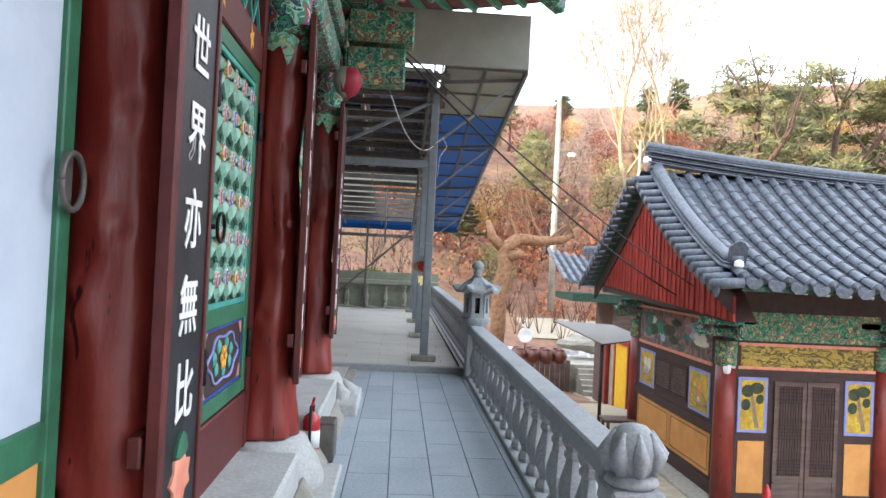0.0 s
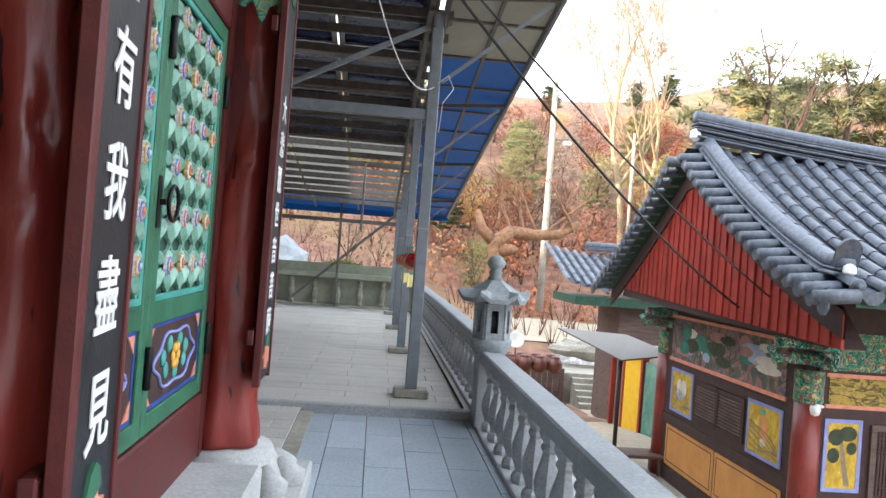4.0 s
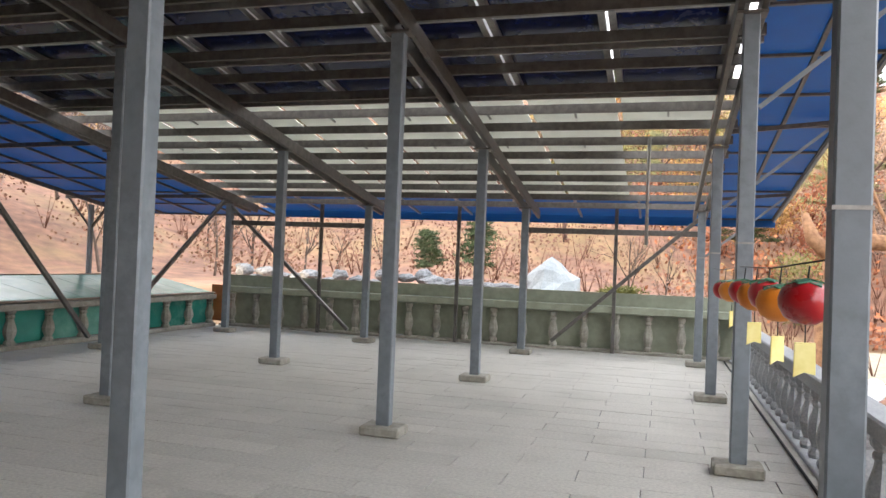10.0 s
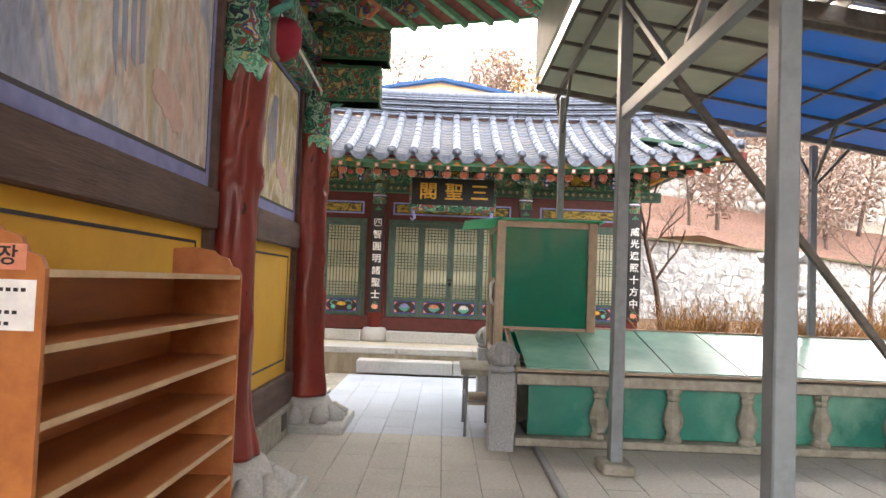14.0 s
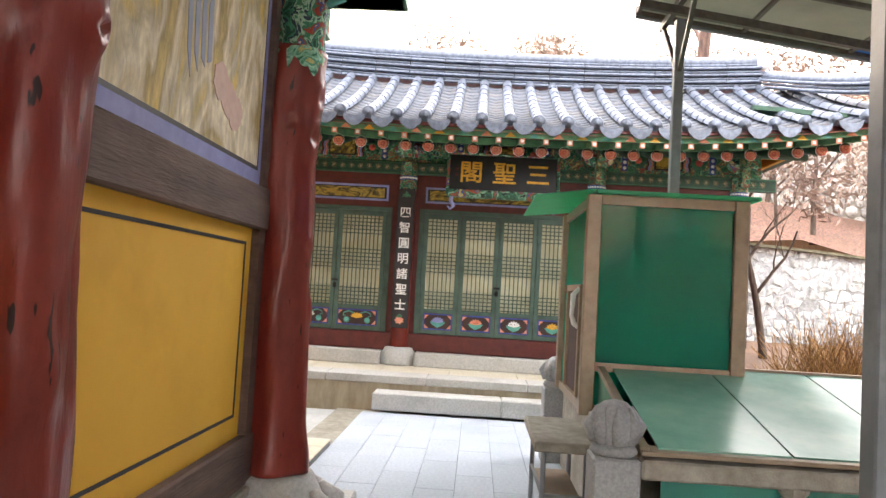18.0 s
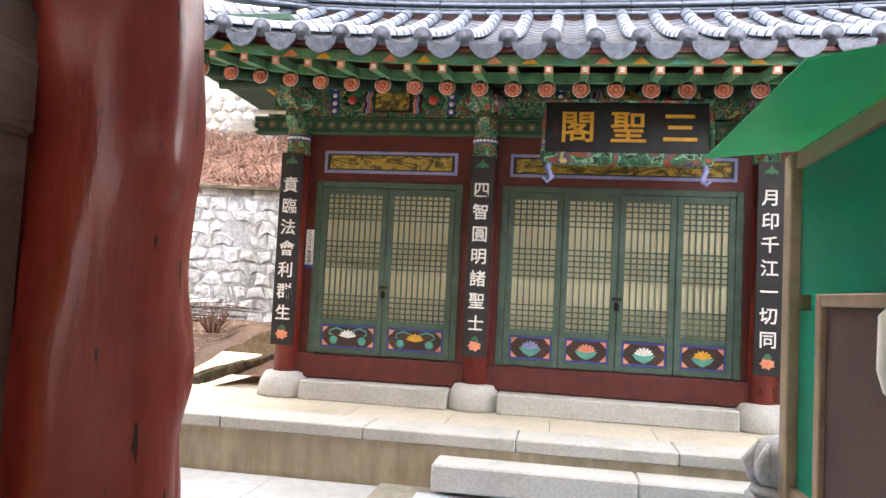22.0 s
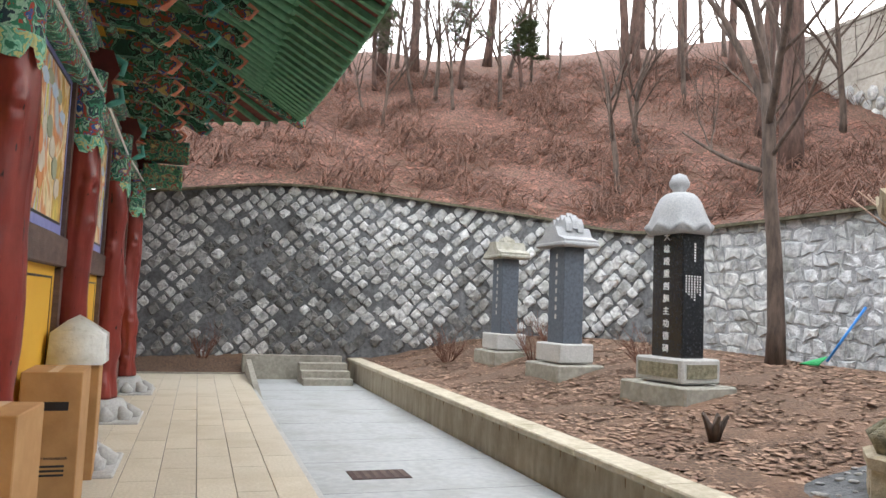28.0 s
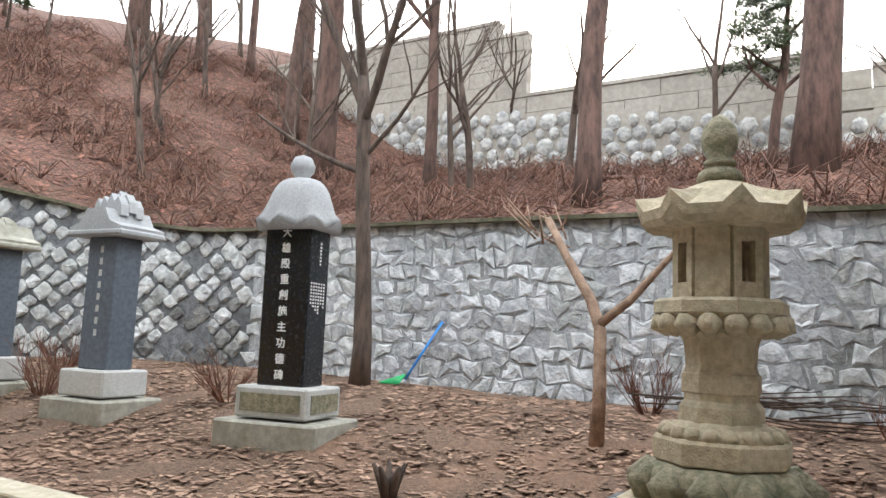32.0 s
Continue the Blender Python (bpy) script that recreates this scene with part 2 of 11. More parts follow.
def mural(name, colours, scale=2.5, warp=1.5, seed=0.0, stretch=(1, 1, 1)):
    """Painted scenery: soft patches of several colours with fine brush marks."""
    mt = surface(name, colours[0], colours[1], scale, 0.75, bump=0.05)
    nt = mt.node_tree
    n, l = nt.nodes, nt.links
    bs = n["Principled BSDF"]
    geo = n.new("ShaderNodeNewGeometry")
    mp = n.new("ShaderNodeMapping")
    mp.inputs["Location"].default_value = (seed * 3.7, seed * 1.9, seed * 5.3)
    mp.inputs["Scale"].default_value = stretch
    l.new(geo.outputs["Position"], mp.inputs[0])
    nz = n.new("ShaderNodeTexNoise")
    nz.inputs["Scale"].default_value, nz.inputs["Detail"].default_value, nz.inputs["Distortion"].default_value = scale, 4.0, warp
    l.new(mp.outputs[0], nz.inputs["Vector"])
    ramp = n.new("ShaderNodeValToRGB")
    els = ramp.color_ramp.elements
    k = len(colours)
    while len(els) < k:
        els.new(0.5)
    for i, c in enumerate(colours):
        els[i].position = 0.3 + 0.4 * i / (k - 1)
        els[i].color = (*c, 1)
    l.new(nz.outputs["Fac"], ramp.inputs[0])
    # brush strokes and rubbed patches in the neighbouring colours
    st, r2, mx, hv = n.new("ShaderNodeTexNoise"), n.new("ShaderNodeMapRange"), n.new("ShaderNodeMix"), n.new("ShaderNodeHueSaturation")
    mp2 = n.new("ShaderNodeMapping")
    mp2.inputs["Scale"].default_value = (2.2, 2.2, 0.8)
    l.new(geo.outputs["Position"], mp2.inputs[0])
    st.inputs["Scale"].default_value, st.inputs["Detail"].default_value, st.inputs["Roughness"].default_value, st.inputs["Distortion"].default_value = scale * 3.5, 8.0, 0.7, 0.8
    l.new(mp2.outputs[0], st.inputs["Vector"])
    r2.inputs[1].default_value, r2.inputs[2].default_value, r2.inputs[3].default_value, r2.inputs[4].default_value = 0.35, 0.65, 0.68, 1.16
    l.new(st.outputs["Fac"], r2.inputs[0])
    l.new(r2.outputs[0], hv.inputs["Value"])
    l.new(ramp.outputs[0], hv.inputs["Color"])
    l.new(hv.outputs[0], bs.inputs["Base Color"])
    return mt


def glowthrough(mt, tint, share):
    """Lets some daylight through a thin sheet."""
    n, l = mt.node_tree.nodes, mt.node_tree.links
    bs = n["Principled BSDF"]
    tr, mx = n.new("ShaderNodeBsdfTranslucent"), n.new("ShaderNodeMixShader")
    tr.inputs[0].default_value = (*tint, 1)
    mx.inputs[0].default_value = share
    l.new(bs.outputs[0], mx.inputs[1])
    l.new(tr.outputs[0], mx.inputs[2])
    l.new(mx.outputs[0], n["Material Output"].inputs[0])
    return mt


def gouged(mt, dark):
    """Adds short upright cracks and scars to a surface."""
    n, l = mt.node_tree.nodes, mt.node_tree.links
    bs = n["Principled BSDF"]
    geo, mp, ns, rp, mx = n.new("ShaderNodeNewGeometry"), n.new("ShaderNodeMapping"), n.new("ShaderNodeTexNoise"), n.new("ShaderNodeValToRGB"), n.new("ShaderNodeMix")
    mp.inputs["Scale"].default_value = (1, 1, 0.22)
    ns.inputs["Scale"].default_value, ns.inputs["Detail"].default_value = 24.0, 2.0
    rp.color_ramp.elements[0].position, rp.color_ramp.elements[1].position = 0.69, 0.715
    mx.data_type = "RGBA"
    l.new(geo.outputs["Position"], mp.inputs[0])
    l.new(mp.outputs[0], ns.inputs["Vector"])
    l.new(ns.outputs["Fac"], rp.inputs[0])
    l.new(rp.outputs[0], mx.inputs[0])
    l.new(bs.inputs["Base Color"].links[0].from_socket, mx.inputs[6])
    mx.inputs[7].default_value = (*dark, 1)
    l.new(mx.outputs[2], bs.inputs["Base Color"])
    return mt


RED = gouged(surface("red_column_paint", hexc("74261f"), hexc("8f382e"), 5, 0.36, bump=0.35, fine=14, stain=hexc("5a1c17"), stain_scale=2.5, stretch=(1, 1, 0.25)), hexc("260d0b"))
REDWOOD = surface("red_wood_paint", hexc("4d1a18"), hexc("612522"), 8, 0.55, bump=0.12, vary=0.06)
BRIGHTRED = surface("red_gable_paint", hexc("8a2417"), hexc("a13122"), 4, 0.6, bump=0.12, vary=0.1, stain=hexc("6c1c12"))
GREEN = surface("green_paint", hexc("2c5f45"), hexc("3a7556"), 9, 0.5, bump=0.1, stain=hexc("234a38"), stain_scale=4)
SHRINEG = surface("grey_green_door_paint", hexc("3a5148"), hexc("4a6258"), 9, 0.55, bump=0.1, stain=hexc("2f463d"), stain_scale=4)
DKGREEN = surface("dark_green_paint", hexc("1d3b2e"), hexc("2b5240"), 9, 0.6, bump=0.12, vary=0.08)
TEAL = surface("teal_paint", hexc("3f8f86"), hexc("58a89a"), 9, 0.5, bump=0.08)
LEAFG = surface("lattice_green_paint", hexc("6f9c88"), hexc("98c0ad"), 12, 0.5, bump=0.12, stain=hexc("4f8670"), stain_scale=9)
WHITEP = surface("white_paint", hexc("dcdcdc"), hexc("f2f2f0"), 12, 0.6, bump=0.08)
BLUEP = surface("blue_paint", hexc("27397f"), hexc("3a4f9c"), 10, 0.55, bump=0.06)
LAVEN = surface("lavender_paint", hexc("7d84bd"), hexc("9298cb"), 8, 0.6, bump=0.06)
PINKP = surface("pink_paint", hexc("c8463f"), hexc("d8685c"), 10, 0.55, bump=0.06)
CORAL = surface("coral_paint", hexc("cf7b62"), hexc("e09a80"), 10, 0.6, bump=0.08)
YELLOWP = surface("gold_paint", hexc("d1962c"), hexc("e6b44a"), 10, 0.5, bump=0.06)
OCHRE = surface("ochre_wall_paint", hexc("dba730"), hexc("e6b540"), 3, 0.7, bump=0.05, fine=90, stain=hexc("cf9a28"), stain_scale=1.5)
ORANGE = surface("orange_panel_paint", hexc("c98a45"), hexc("d79a55"), 3, 0.65, bump=0.06, stain=hexc("a86f33"))
BLACKP = surface("black_board_lacquer", hexc("17181b"), hexc("26282c"), 6, 0.5, bump=0.08)
BLACKM = surface("black_iron", hexc("141414"), hexc("232323"), 20, 0.45, metal=0.6, bump=0.05)
BROWNW = surface("old_brown_timber", hexc("54433d"), hexc("6f5b53"), 4, 0.75, bump=0.35, fine=30, stain=hexc("3f302a"), stain_scale=3, stretch=(0.3, 1, 3))
DKBROWN = surface("dark_brown_timber", hexc("33201d"), hexc("46302b"), 6, 0.7, bump=0.2, vary=0.06)
PLYWOOD = surface("shoe_rack_veneer", hexc("a35f33"), hexc("b8753f"), 3, 0.5, bump=0.06, stretch=(0.6, 4, 4), stain=hexc("98572d"))
PALEWOOD = surface("pale_shelf_edge", hexc("b99a76"), hexc("cfb491"), 5, 0.6, bump=0.06)
PAPER = surface("door_paper", hexc("cfc9ac"), hexc("dfd9bd"), 2.5, 0.9, bump=0.04, vary=0.04)
GRANITE = surface("grey_granite", hexc("8e9194"), hexc("a6a8a9"), 55, 0.8, bump=0.12, fine=140, stain=hexc("7d8184"), stain_scale=1.6, vary=0.06)
PLINTH = surface("pale_granite", hexc("a9aaa8"), hexc("c0c0bd"), 45, 0.8, bump=0.12, fine=120, stain=hexc("8f8f8a"), stain_scale=2.2)
TILE_A = surface("cool_floor_slab", hexc("959fa8"), hexc("aab3ba"), 40, 0.68, bump=0.1, fine=110, stain=hexc("848f9a"), stain_scale=1.4, vary=0.07, spec=0.45)
TILE_B = surface("terrace_floor_slab", hexc("aaa79f"), hexc("bfbbb2"), 40, 0.72, bump=0.1, fine=110, stain=hexc("97938a"), stain_scale=1.1, vary=0.06, spec=0.4)
TILE_C = surface("warm_floor_slab", hexc("b5ad9c"), hexc("c9c1b0"), 40, 0.75, bump=0.1, fine=110, stain=hexc("a0967f"), stain_scale=1.2, vary=0.06, spec=0.35)
JOINT = surface("floor_joint_mortar", hexc("626566"), hexc("787a79"), 30, 0.95, bump=0.2)
CONCRETE = surface("weathered_concrete", hexc("8f8b80"), hexc("a8a498"), 14, 0.9, bump=0.25, fine=80, stain=hexc("6d685c"), stain_scale=1.5, stain_amount=0.8)
MOSSCONC = surface("mossy_curb_concrete", hexc("8f8e85"), hexc("a8a69b"), 14, 0.9, bump=0.3, fine=70, stain=hexc("64624a"), stain_scale=2.4, stain_amount=0.6)
OLIVE = surface("olive_parapet_sheet", hexc("8c917e"), hexc("a0a490"), 5, 0.7, bump=0.05, stain=hexc("7a7e6b"))
STEEL = surface("painted_grey_steel", hexc("6c7378"), hexc("7d848a"), 12, 0.42, metal=0.0, bump=0.04, stain=hexc("5c6267"), stain_scale=3, spec=0.6)
DKSTEEL = surface("dull_galvanised_steel", hexc("54514d"), hexc("6b6762"), 14, 0.5, metal=0.3, bump=0.05, vary=0.08)
ALU = surface("aluminium_rail", hexc("8a8884"), hexc("a4a19b"), 14, 0.4, metal=0.6, bump=0.03)
SOLAR = surface("solar_cell_back", hexc("131d44"), hexc("1e2b5a"), 5, 0.25, bump=0.02, vary=0.15)
WHITESHEET = glowthrough(surface("white_panel_back", hexc("c4c4bc"), hexc("dadad2"), 3, 0.6, bump=0.04, vary=0.05), hexc("ecece4"), 0.27)
BLUESHEET = glowthrough(surface("blue_roof_sheet", hexc("174a7c"), hexc("215a8e"), 4, 0.5, bump=0.05, vary=0.06), hexc("2f86b8"), 0.35)
BEIGESHEET = glowthrough(surface("beige_roof_sheet", hexc("9a9b90"), hexc("aaaa9e"), 3, 0.65, bump=0.04, stain=hexc("8a8a80")), hexc("c8c8bc"), 0.12)
ROOFTILE = surface("grey_blue_roof_tile", hexc("4f5868"), hexc("6e7889"), 16, 0.5, bump=0.22, fine=60, stain=hexc("49525f"), stain_scale=3.5, vary=0.14)
ROOFGREY = surface("slate_grey_roof_tile", hexc("484e58"), hexc("646a74"), 16, 0.5, bump=0.22, fine=60, stain=hexc("3a4048"), stain_scale=3.5, vary=0.16)
FORESTFLOOR = surface("reddish_forest_floor", hexc("5a3f33"), hexc("906a55"), 1.3, 0.95, bump=0.9, fine=6, stain=hexc("8d7a4e"), stain_scale=0.12, stain_amount=0.7, hard=0.3)
COURT = surface("pale_court_concrete", hexc("a5a9ab"), hexc("b6b9b9"), 12, 0.8, bump=0.1, fine=90, stain=hexc("8b8b84"), stain_scale=1.1, stain_amount=0.6)
ROOFLOW = surface("dark_channel_tile", hexc("363d49"), hexc("4d5563"), 16, 0.6, bump=0.22, fine=60, stain=hexc("6a5f50"), stain_scale=4, island=True, vary=0.15)
DIRT = surface("leaf_litter_soil", hexc("4a3a30"), hexc("7a6250"), 30, 0.95, bump=0.8, fine=45, stain=hexc("8a6a55"), stain_scale=0.9, stain_amount=0.6)
HILL = surface("reddish_hill_litter", hexc("33231e"), hexc("7a5647"), 17, 0.95, bump=1.0, fine=38, stain=hexc("5f4a3a"), stain_scale=0.9, stain_amount=0.75, hard=0.41)
YARD = surface("sandy_yard", hexc("9a8f7c"), hexc("ada28e"), 5, 0.95, bump=0.25, fine=40, stain=hexc("857a66"), stain_scale=0.5)
WALLSTONE = surface("pale_wall_stone", hexc("8f9193"), hexc("c3c3bf"), 7, 0.9, bump=0.5, fine=30, stain=hexc("6d705f"), stain_scale=2.5, vary=0.2)
MORTAR = surface("grey_wall_mortar", hexc("56585a"), hexc("7c7f82"), 12, 0.95, bump=0.8, fine=35, stain=hexc("303334"), stain_scale=0.9, stain_amount=0.75)
BARK = surface("grey_brown_bark", hexc("3a302a"), hexc("5f5148"), 12, 0.95, bump=0.9, fine=26, stretch=(1, 1, 0.25))
PINEBARK = surface("reddish_pine_bark", hexc("3f302b"), hexc("6a534a"), 9, 0.95, bump=1.0, fine=22, stretch=(1, 1, 0.3))
TANBARK = surface("golden_bare_branch", hexc("86755c"), hexc("a89676"), 6, 0.9, bump=0.5)
OLDPINE = surface("old_tan_pine_bark", hexc("74533c"), hexc("9c7656"), 7, 0.95, bump=0.9, fine=20)
BLACKSTONE = surface("black_polished_stone", hexc("121519"), hexc("1d2126"), 30, 0.25, bump=0.02)
GREYSTONE = surface("grey_carved_stone", hexc("464e58"), hexc("5c656f"), 22, 0.55, bump=0.1)
LANTERNST = surface("tan_lantern_stone", hexc("a39780"), hexc("c0b49c"), 22, 0.9, bump=0.4, fine=70, stain=hexc("80806c"), stain_scale=3)
MOSSLAN = surface("mossy_lantern_stone", hexc("6d6a56"), hexc("9c957f"), 18, 0.95, bump=0.6, fine=50, stain=hexc("4c5540"), stain_scale=5, stain_amount=0.8)
GREYLAN = surface("grey_lantern_stone", hexc("7d8488"), hexc("989e9f"), 30, 0.85, bump=0.2, fine=90, stain=hexc("686f74"), stain_scale=3)
CARD = surface("brown_cardboard", hexc("a97f52"), hexc("bb9264"), 4, 0.85, bump=0.06, vary=0.05)
PLASTIC = surface("clouded_plastic_wrap", hexc("c9c9c0"), hexc("dedfd8"), 8, 0.3, bump=0.4, fine=14)
FIRERED = surface("red_enamel", hexc("a5121a"), hexc("b81f26"), 5, 0.3, bump=0.02, coat=0.3)
RUBBER = surface("black_rubber", hexc("151515"), hexc("222222"), 20, 0.7, bump=0.05)
# pale blotches paint the reflections and light seen in the panes
CASEGLASS = surface("green_glass_pane", hexc("256f63"), hexc("358878"), 1.2, 0.06, bump=0.0, spec=0.5, coat=0.2, stain=hexc("86bba8"), stain_scale=0.8, stain_amount=0.8)
# emerald blotches put the booth's reflection into the glass colour
TOPGLASS = surface("pale_green_glass", hexc("74a896"), hexc("92bcaa"), 1.5, 0.2, bump=0.0, spec=0.2, stain=hexc("3f8f78"), stain_scale=0.7)
BOOTHGLASS = glowthrough(surface("emerald_booth_glass", hexc("0a8572"), hexc("129a88"), 1.2, 0.04, bump=0.02, fine=1.5, spec=0.6, stain=hexc("1d9a7e"), stain_scale=1.4), hexc("28d8c0"), 0.55)
FRAMEAL = surface("bronze_aluminium_frame", hexc("8a7a68"), hexc("a08f7b"), 9, 0.45, metal=0.35, bump=0.03)
GREENROOF = glowthrough(surface("emerald_plastic_roof", hexc("1fa57a"), hexc("34bd8e"), 2.5, 0.35, bump=0.05, stain=hexc("1a6a50"), stain_scale=3), hexc("30c494"), 0.4)
# green lightened to make up for the light missing under the eaves
EAVEG = surface("lightened_green_eave_paint", hexc("4f8a66"), hexc("6aa37e"), 9, 0.6, bump=0.12, stain=hexc("3d6f52"), stain_scale=5)
# soffit red made lighter in place of light bounced up to it
EAVER = surface("lightened_brown_red_paint", hexc("6e3a33"), hexc("8a5046"), 8, 0.65, bump=0.12, vary=0.06)
KERBM = surface("tan_rendered_kerb", hexc("918775"), hexc("afa592"), 7, 0.92, bump=0.25, fine=80, stain=hexc("736752"), stain_scale=1.3, stain_amount=0.75, stretch=(1, 1, 0.22))
COPINGM = surface("pale_worn_coping", hexc("b4ab97"), hexc("cbc3b0"), 16, 0.9, bump=0.3, fine=80, stain=hexc("8d8464"), stain_scale=2.2, stain_amount=0.6)
DRIPSTAIN = surface("brown_rust_stain", hexc("5d4830"), hexc("7a6243"), 30, 0.95, bump=0.05)
# bluish copy of the side floor slab: skylight put into its colour
TILE_D = surface("sky_tinted_side_slab", hexc("a2adba"), hexc("b6c0cb"), 40, 0.7, bump=0.1, fine=110, stain=hexc("939eaa"), stain_scale=1.1, vary=0.05, spec=0.4)
# cream tone carries the warm light that falls on the rear floor
TILE_E = surface("sun_warmed_rear_slab", hexc("bdb3a0"), hexc("d0c7b5"), 40, 0.72, bump=0.1, fine=110, stain=hexc("ab9c7e"), stain_scale=1.2, vary=0.06, spec=0.4)
PALEYEL = surface("pale_yellow_paper", hexc("d8c878"), hexc("e6da94"), 8, 0.7, bump=0.05)
SHRUBN = surface("yellow_green_needles", hexc("4d5528"), hexc("7c7a3c"), 3, 0.8, bump=0.0, vary=0.35, island=True)


# ---- plan (metres) ----
LOW, UP, SIDE, YARDZ = 0.0, 0.10, 0.05, -2.45
HX0, HX1, HY0, HY1 = -9.85, -0.85, -6.0, 7.85  # column centres of the main hall
PX, PY = [0.43, -2.40, -5.27, -8.15], [10.85, 14.05, 17.25, 20.45]  # canopy posts
ROOF0, SLOPE = 4.42, 0.155  # canopy height at y = 10.7 and its fall
WALLX = -19.6


def smooth(a, b, x):
    t = min(1.0, max(0.0, (x - a) / (b - a)))
    return t * t * (3 - 2 * t)


def bedz(x, y):
    """Soil of the rear garden."""
    return 0.42 + 0.55 * smooth(-14.4, -18.5, x) + 0.2 * smooth(3.0, -8.0, y) * smooth(-14.4, -17, x)


# line of the retaining wall round the rear garden: (x, y, foot, top)
WALL = [(-8.6, -9.6, 0.35, 3.6), (-10.5, -9.9, 0.35, 3.95), (-12.5, -10.0, 0.4, 4.25), (-14.5, -9.6, 0.6, 4.2), (-16.3, -8.7, 0.85, 3.95), (-17.8, -7.1, 0.95, 3.6), (-18.9, -5.2, 1.0, 3.2), (-19.5, -3.2, 1.0, 3.2), (-19.7, 0.0, 1.0, 3.2), (-19.8, 3.5, 0.95, 3.15), (-19.9, 7.0, 0.9, 3.1), (-20.2, 12.0, 0.9, 2.95), (-20.6, 18.0, 0.7, 2.6), (-21.5, 26.0, 0.5, 1.8)]


def wall_at(s):
    """Point of the wall's line, s from 0 to its length in points; smoothed."""
    i = min(int(s), len(WALL) - 2)
    t = s - i
    p = [WALL[max(0, min(len(WALL) - 1, i + k))] for k in (-1, 0, 1, 2)]
    return [0.5 * (2 * b + (c - a) * t + (2 * a - 5 * b + 4 * c - d) * t * t + (3 * b - a - 3 * c + d) * t ** 3) for a, b, c, d in zip(*p)]


WPTS = [wall_at(k / 6) for k in range(6 * (len(WALL) - 1) + 1)]


def behind_wall(x, y):
    """Distance behind the retaining wall (positive on the hill's side) and the wall's top there."""
    best, top, side = 1e9, 3.0, 1.0
    for (ax, ay, _, at), (bx, by, _, bt) in zip(WPTS[:-1:2], WPTS[2::2]):
        dx, dy = bx - ax, by - ay
        t = min(1.0, max(0.0, ((x - ax) * dx + (y - ay) * dy) / (dx * dx + dy * dy)))
        d = math.hypot(x - ax - t * dx, y - ay - t * dy)
        if d < best:
            best, top = d, at + (bt - at) * t
            side = 1.0 if dx * (y - ay) - dy * (x - ax) < 0 else -1.0
    return -best * side, top


def hillz(x, y):
    """The hill behind the temple."""
    d, top = behind_wall(x, y)
    south = smooth(-3.0, -15.0, y)
    rise = 0.30 + 0.28 * south
    z = top - 0.05 + rise * max(0.0, d) * (1 - 0.25 * smooth(10, 40, d))
    z = min(z, 11.3 + 0.12 * d + 5 * smooth(20, 60, d))
    return z + 0.35 * noise.noise((x * 0.35, y * 0.35, 0)) + 0.12 * noise.noise((x * 1.3, y * 1.3, 3))


def landz(x, y):
    """Ground north and east of the terrace: a low yard, then wooded slopes."""
    yard = YARDZ - 1.45 * smooth(18.5, 32, y) * smooth(2.0, 5.0, x)
    north = smooth(30, 46, y - 0.25 * x)
    z = yard + north * 2.2
    d = math.hypot(max(0.0, x - 6) * 0.75, max(0.0, y - 40))
    z += 0.37 * max(0.0, y - 50 + 0.1 * x) + 3 * smooth(60, 110, y)
    z += 0.22 * max(0.0, x - 40) * smooth(0, 40, y)
    left = smooth(6, -6, x) * smooth(22, 27, y)
    z = z * (1 - left) + left * (0.2 + 0.03 * (y - 22) + 0.30 * max(0.0, y - 46) + 3 * smooth(60, 110, y))
    return z + 0.5 * noise.noise((x * 0.12, y * 0.12, 7)) * smooth(30, 50, y)


# the ground: one sheet to the horizon, then the hill behind the retaining wall
g = G()
xs = [-400, -250, -150, -100, -80] + [-64 + 4 * k for k in range(32)] + [68, 80, 100, 150, 250, 400]
ys = [-400, -200, -100, -60, -30, -12, 0, 9] + [21.95 + 3.0 * k for k in range(30)] + [120, 150, 200, 300, 500]


def groundz(x, y):
    if y < 21.9 and x < 2:
        return -2.6
    return min(landz(x, y) + 0.34 * max(0.0, -x - 23) * smooth(14, 30, y), 34)


g.sheet(len(xs) - 1, len(ys) - 1, lambda u, v: (xs[round(u * (len(xs) - 1))], ys[round(v * (len(ys) - 1))], groundz(xs[round(u * (len(xs) - 1))], ys[round(v * (len(ys) - 1))])))
solid("ground", g, FORESTFLOOR, "brown leaf-covered slopes and ground around the temple", "ground", kind="structure")

g = G()
g.sheet(28, 30, lambda u, v: (1.3 + 28 * u, 2 + 32 * v, landz(1.3 + 28 * u, 2 + 32 * v) + 0.05))
solid("yard", g, YARD, "sandy pale courtyard below the terrace", "ground", kind="structure")

g = G()
hx = [WPTS[k] for k in range(0, len(WPTS), 2)]
rows_out = [0.0, 0.25, 0.8, 1.6, 2.6, 3.8, 5.2, 7, 9, 11.5, 14, 17, 21, 26, 33, 42, 60, 90]


def hill_point(u, v):
    i = round(u * (len(WPTS) - 1))
    a, b = WPTS[max(0, i - 1)], WPTS[min(len(WPTS) - 1, i + 1)]
    t = Vector((b[0] - a[0], b[1] - a[1], 0)).normalized()
    p = Vector(WPTS[i][:2] + [0]) + Vector((-t.y, t.x, 0)) * rows_out[round(v * (len(rows_out) - 1))]
    return (p.x, p.y, hillz(p.x, p.y))


g.sheet(len(WPTS) - 1, len(rows_out) - 1, hill_point)
# the hill's shoulder south of the hall
g.sheet(16, 16, lambda u, v: (-8.6 + 40 * u, -9.6 - 60 * v * v, hillz(-8.6, -9.6 - 60 * v * v) * (1 - u) + u * (1.5 + 14 * v)), flip=True)
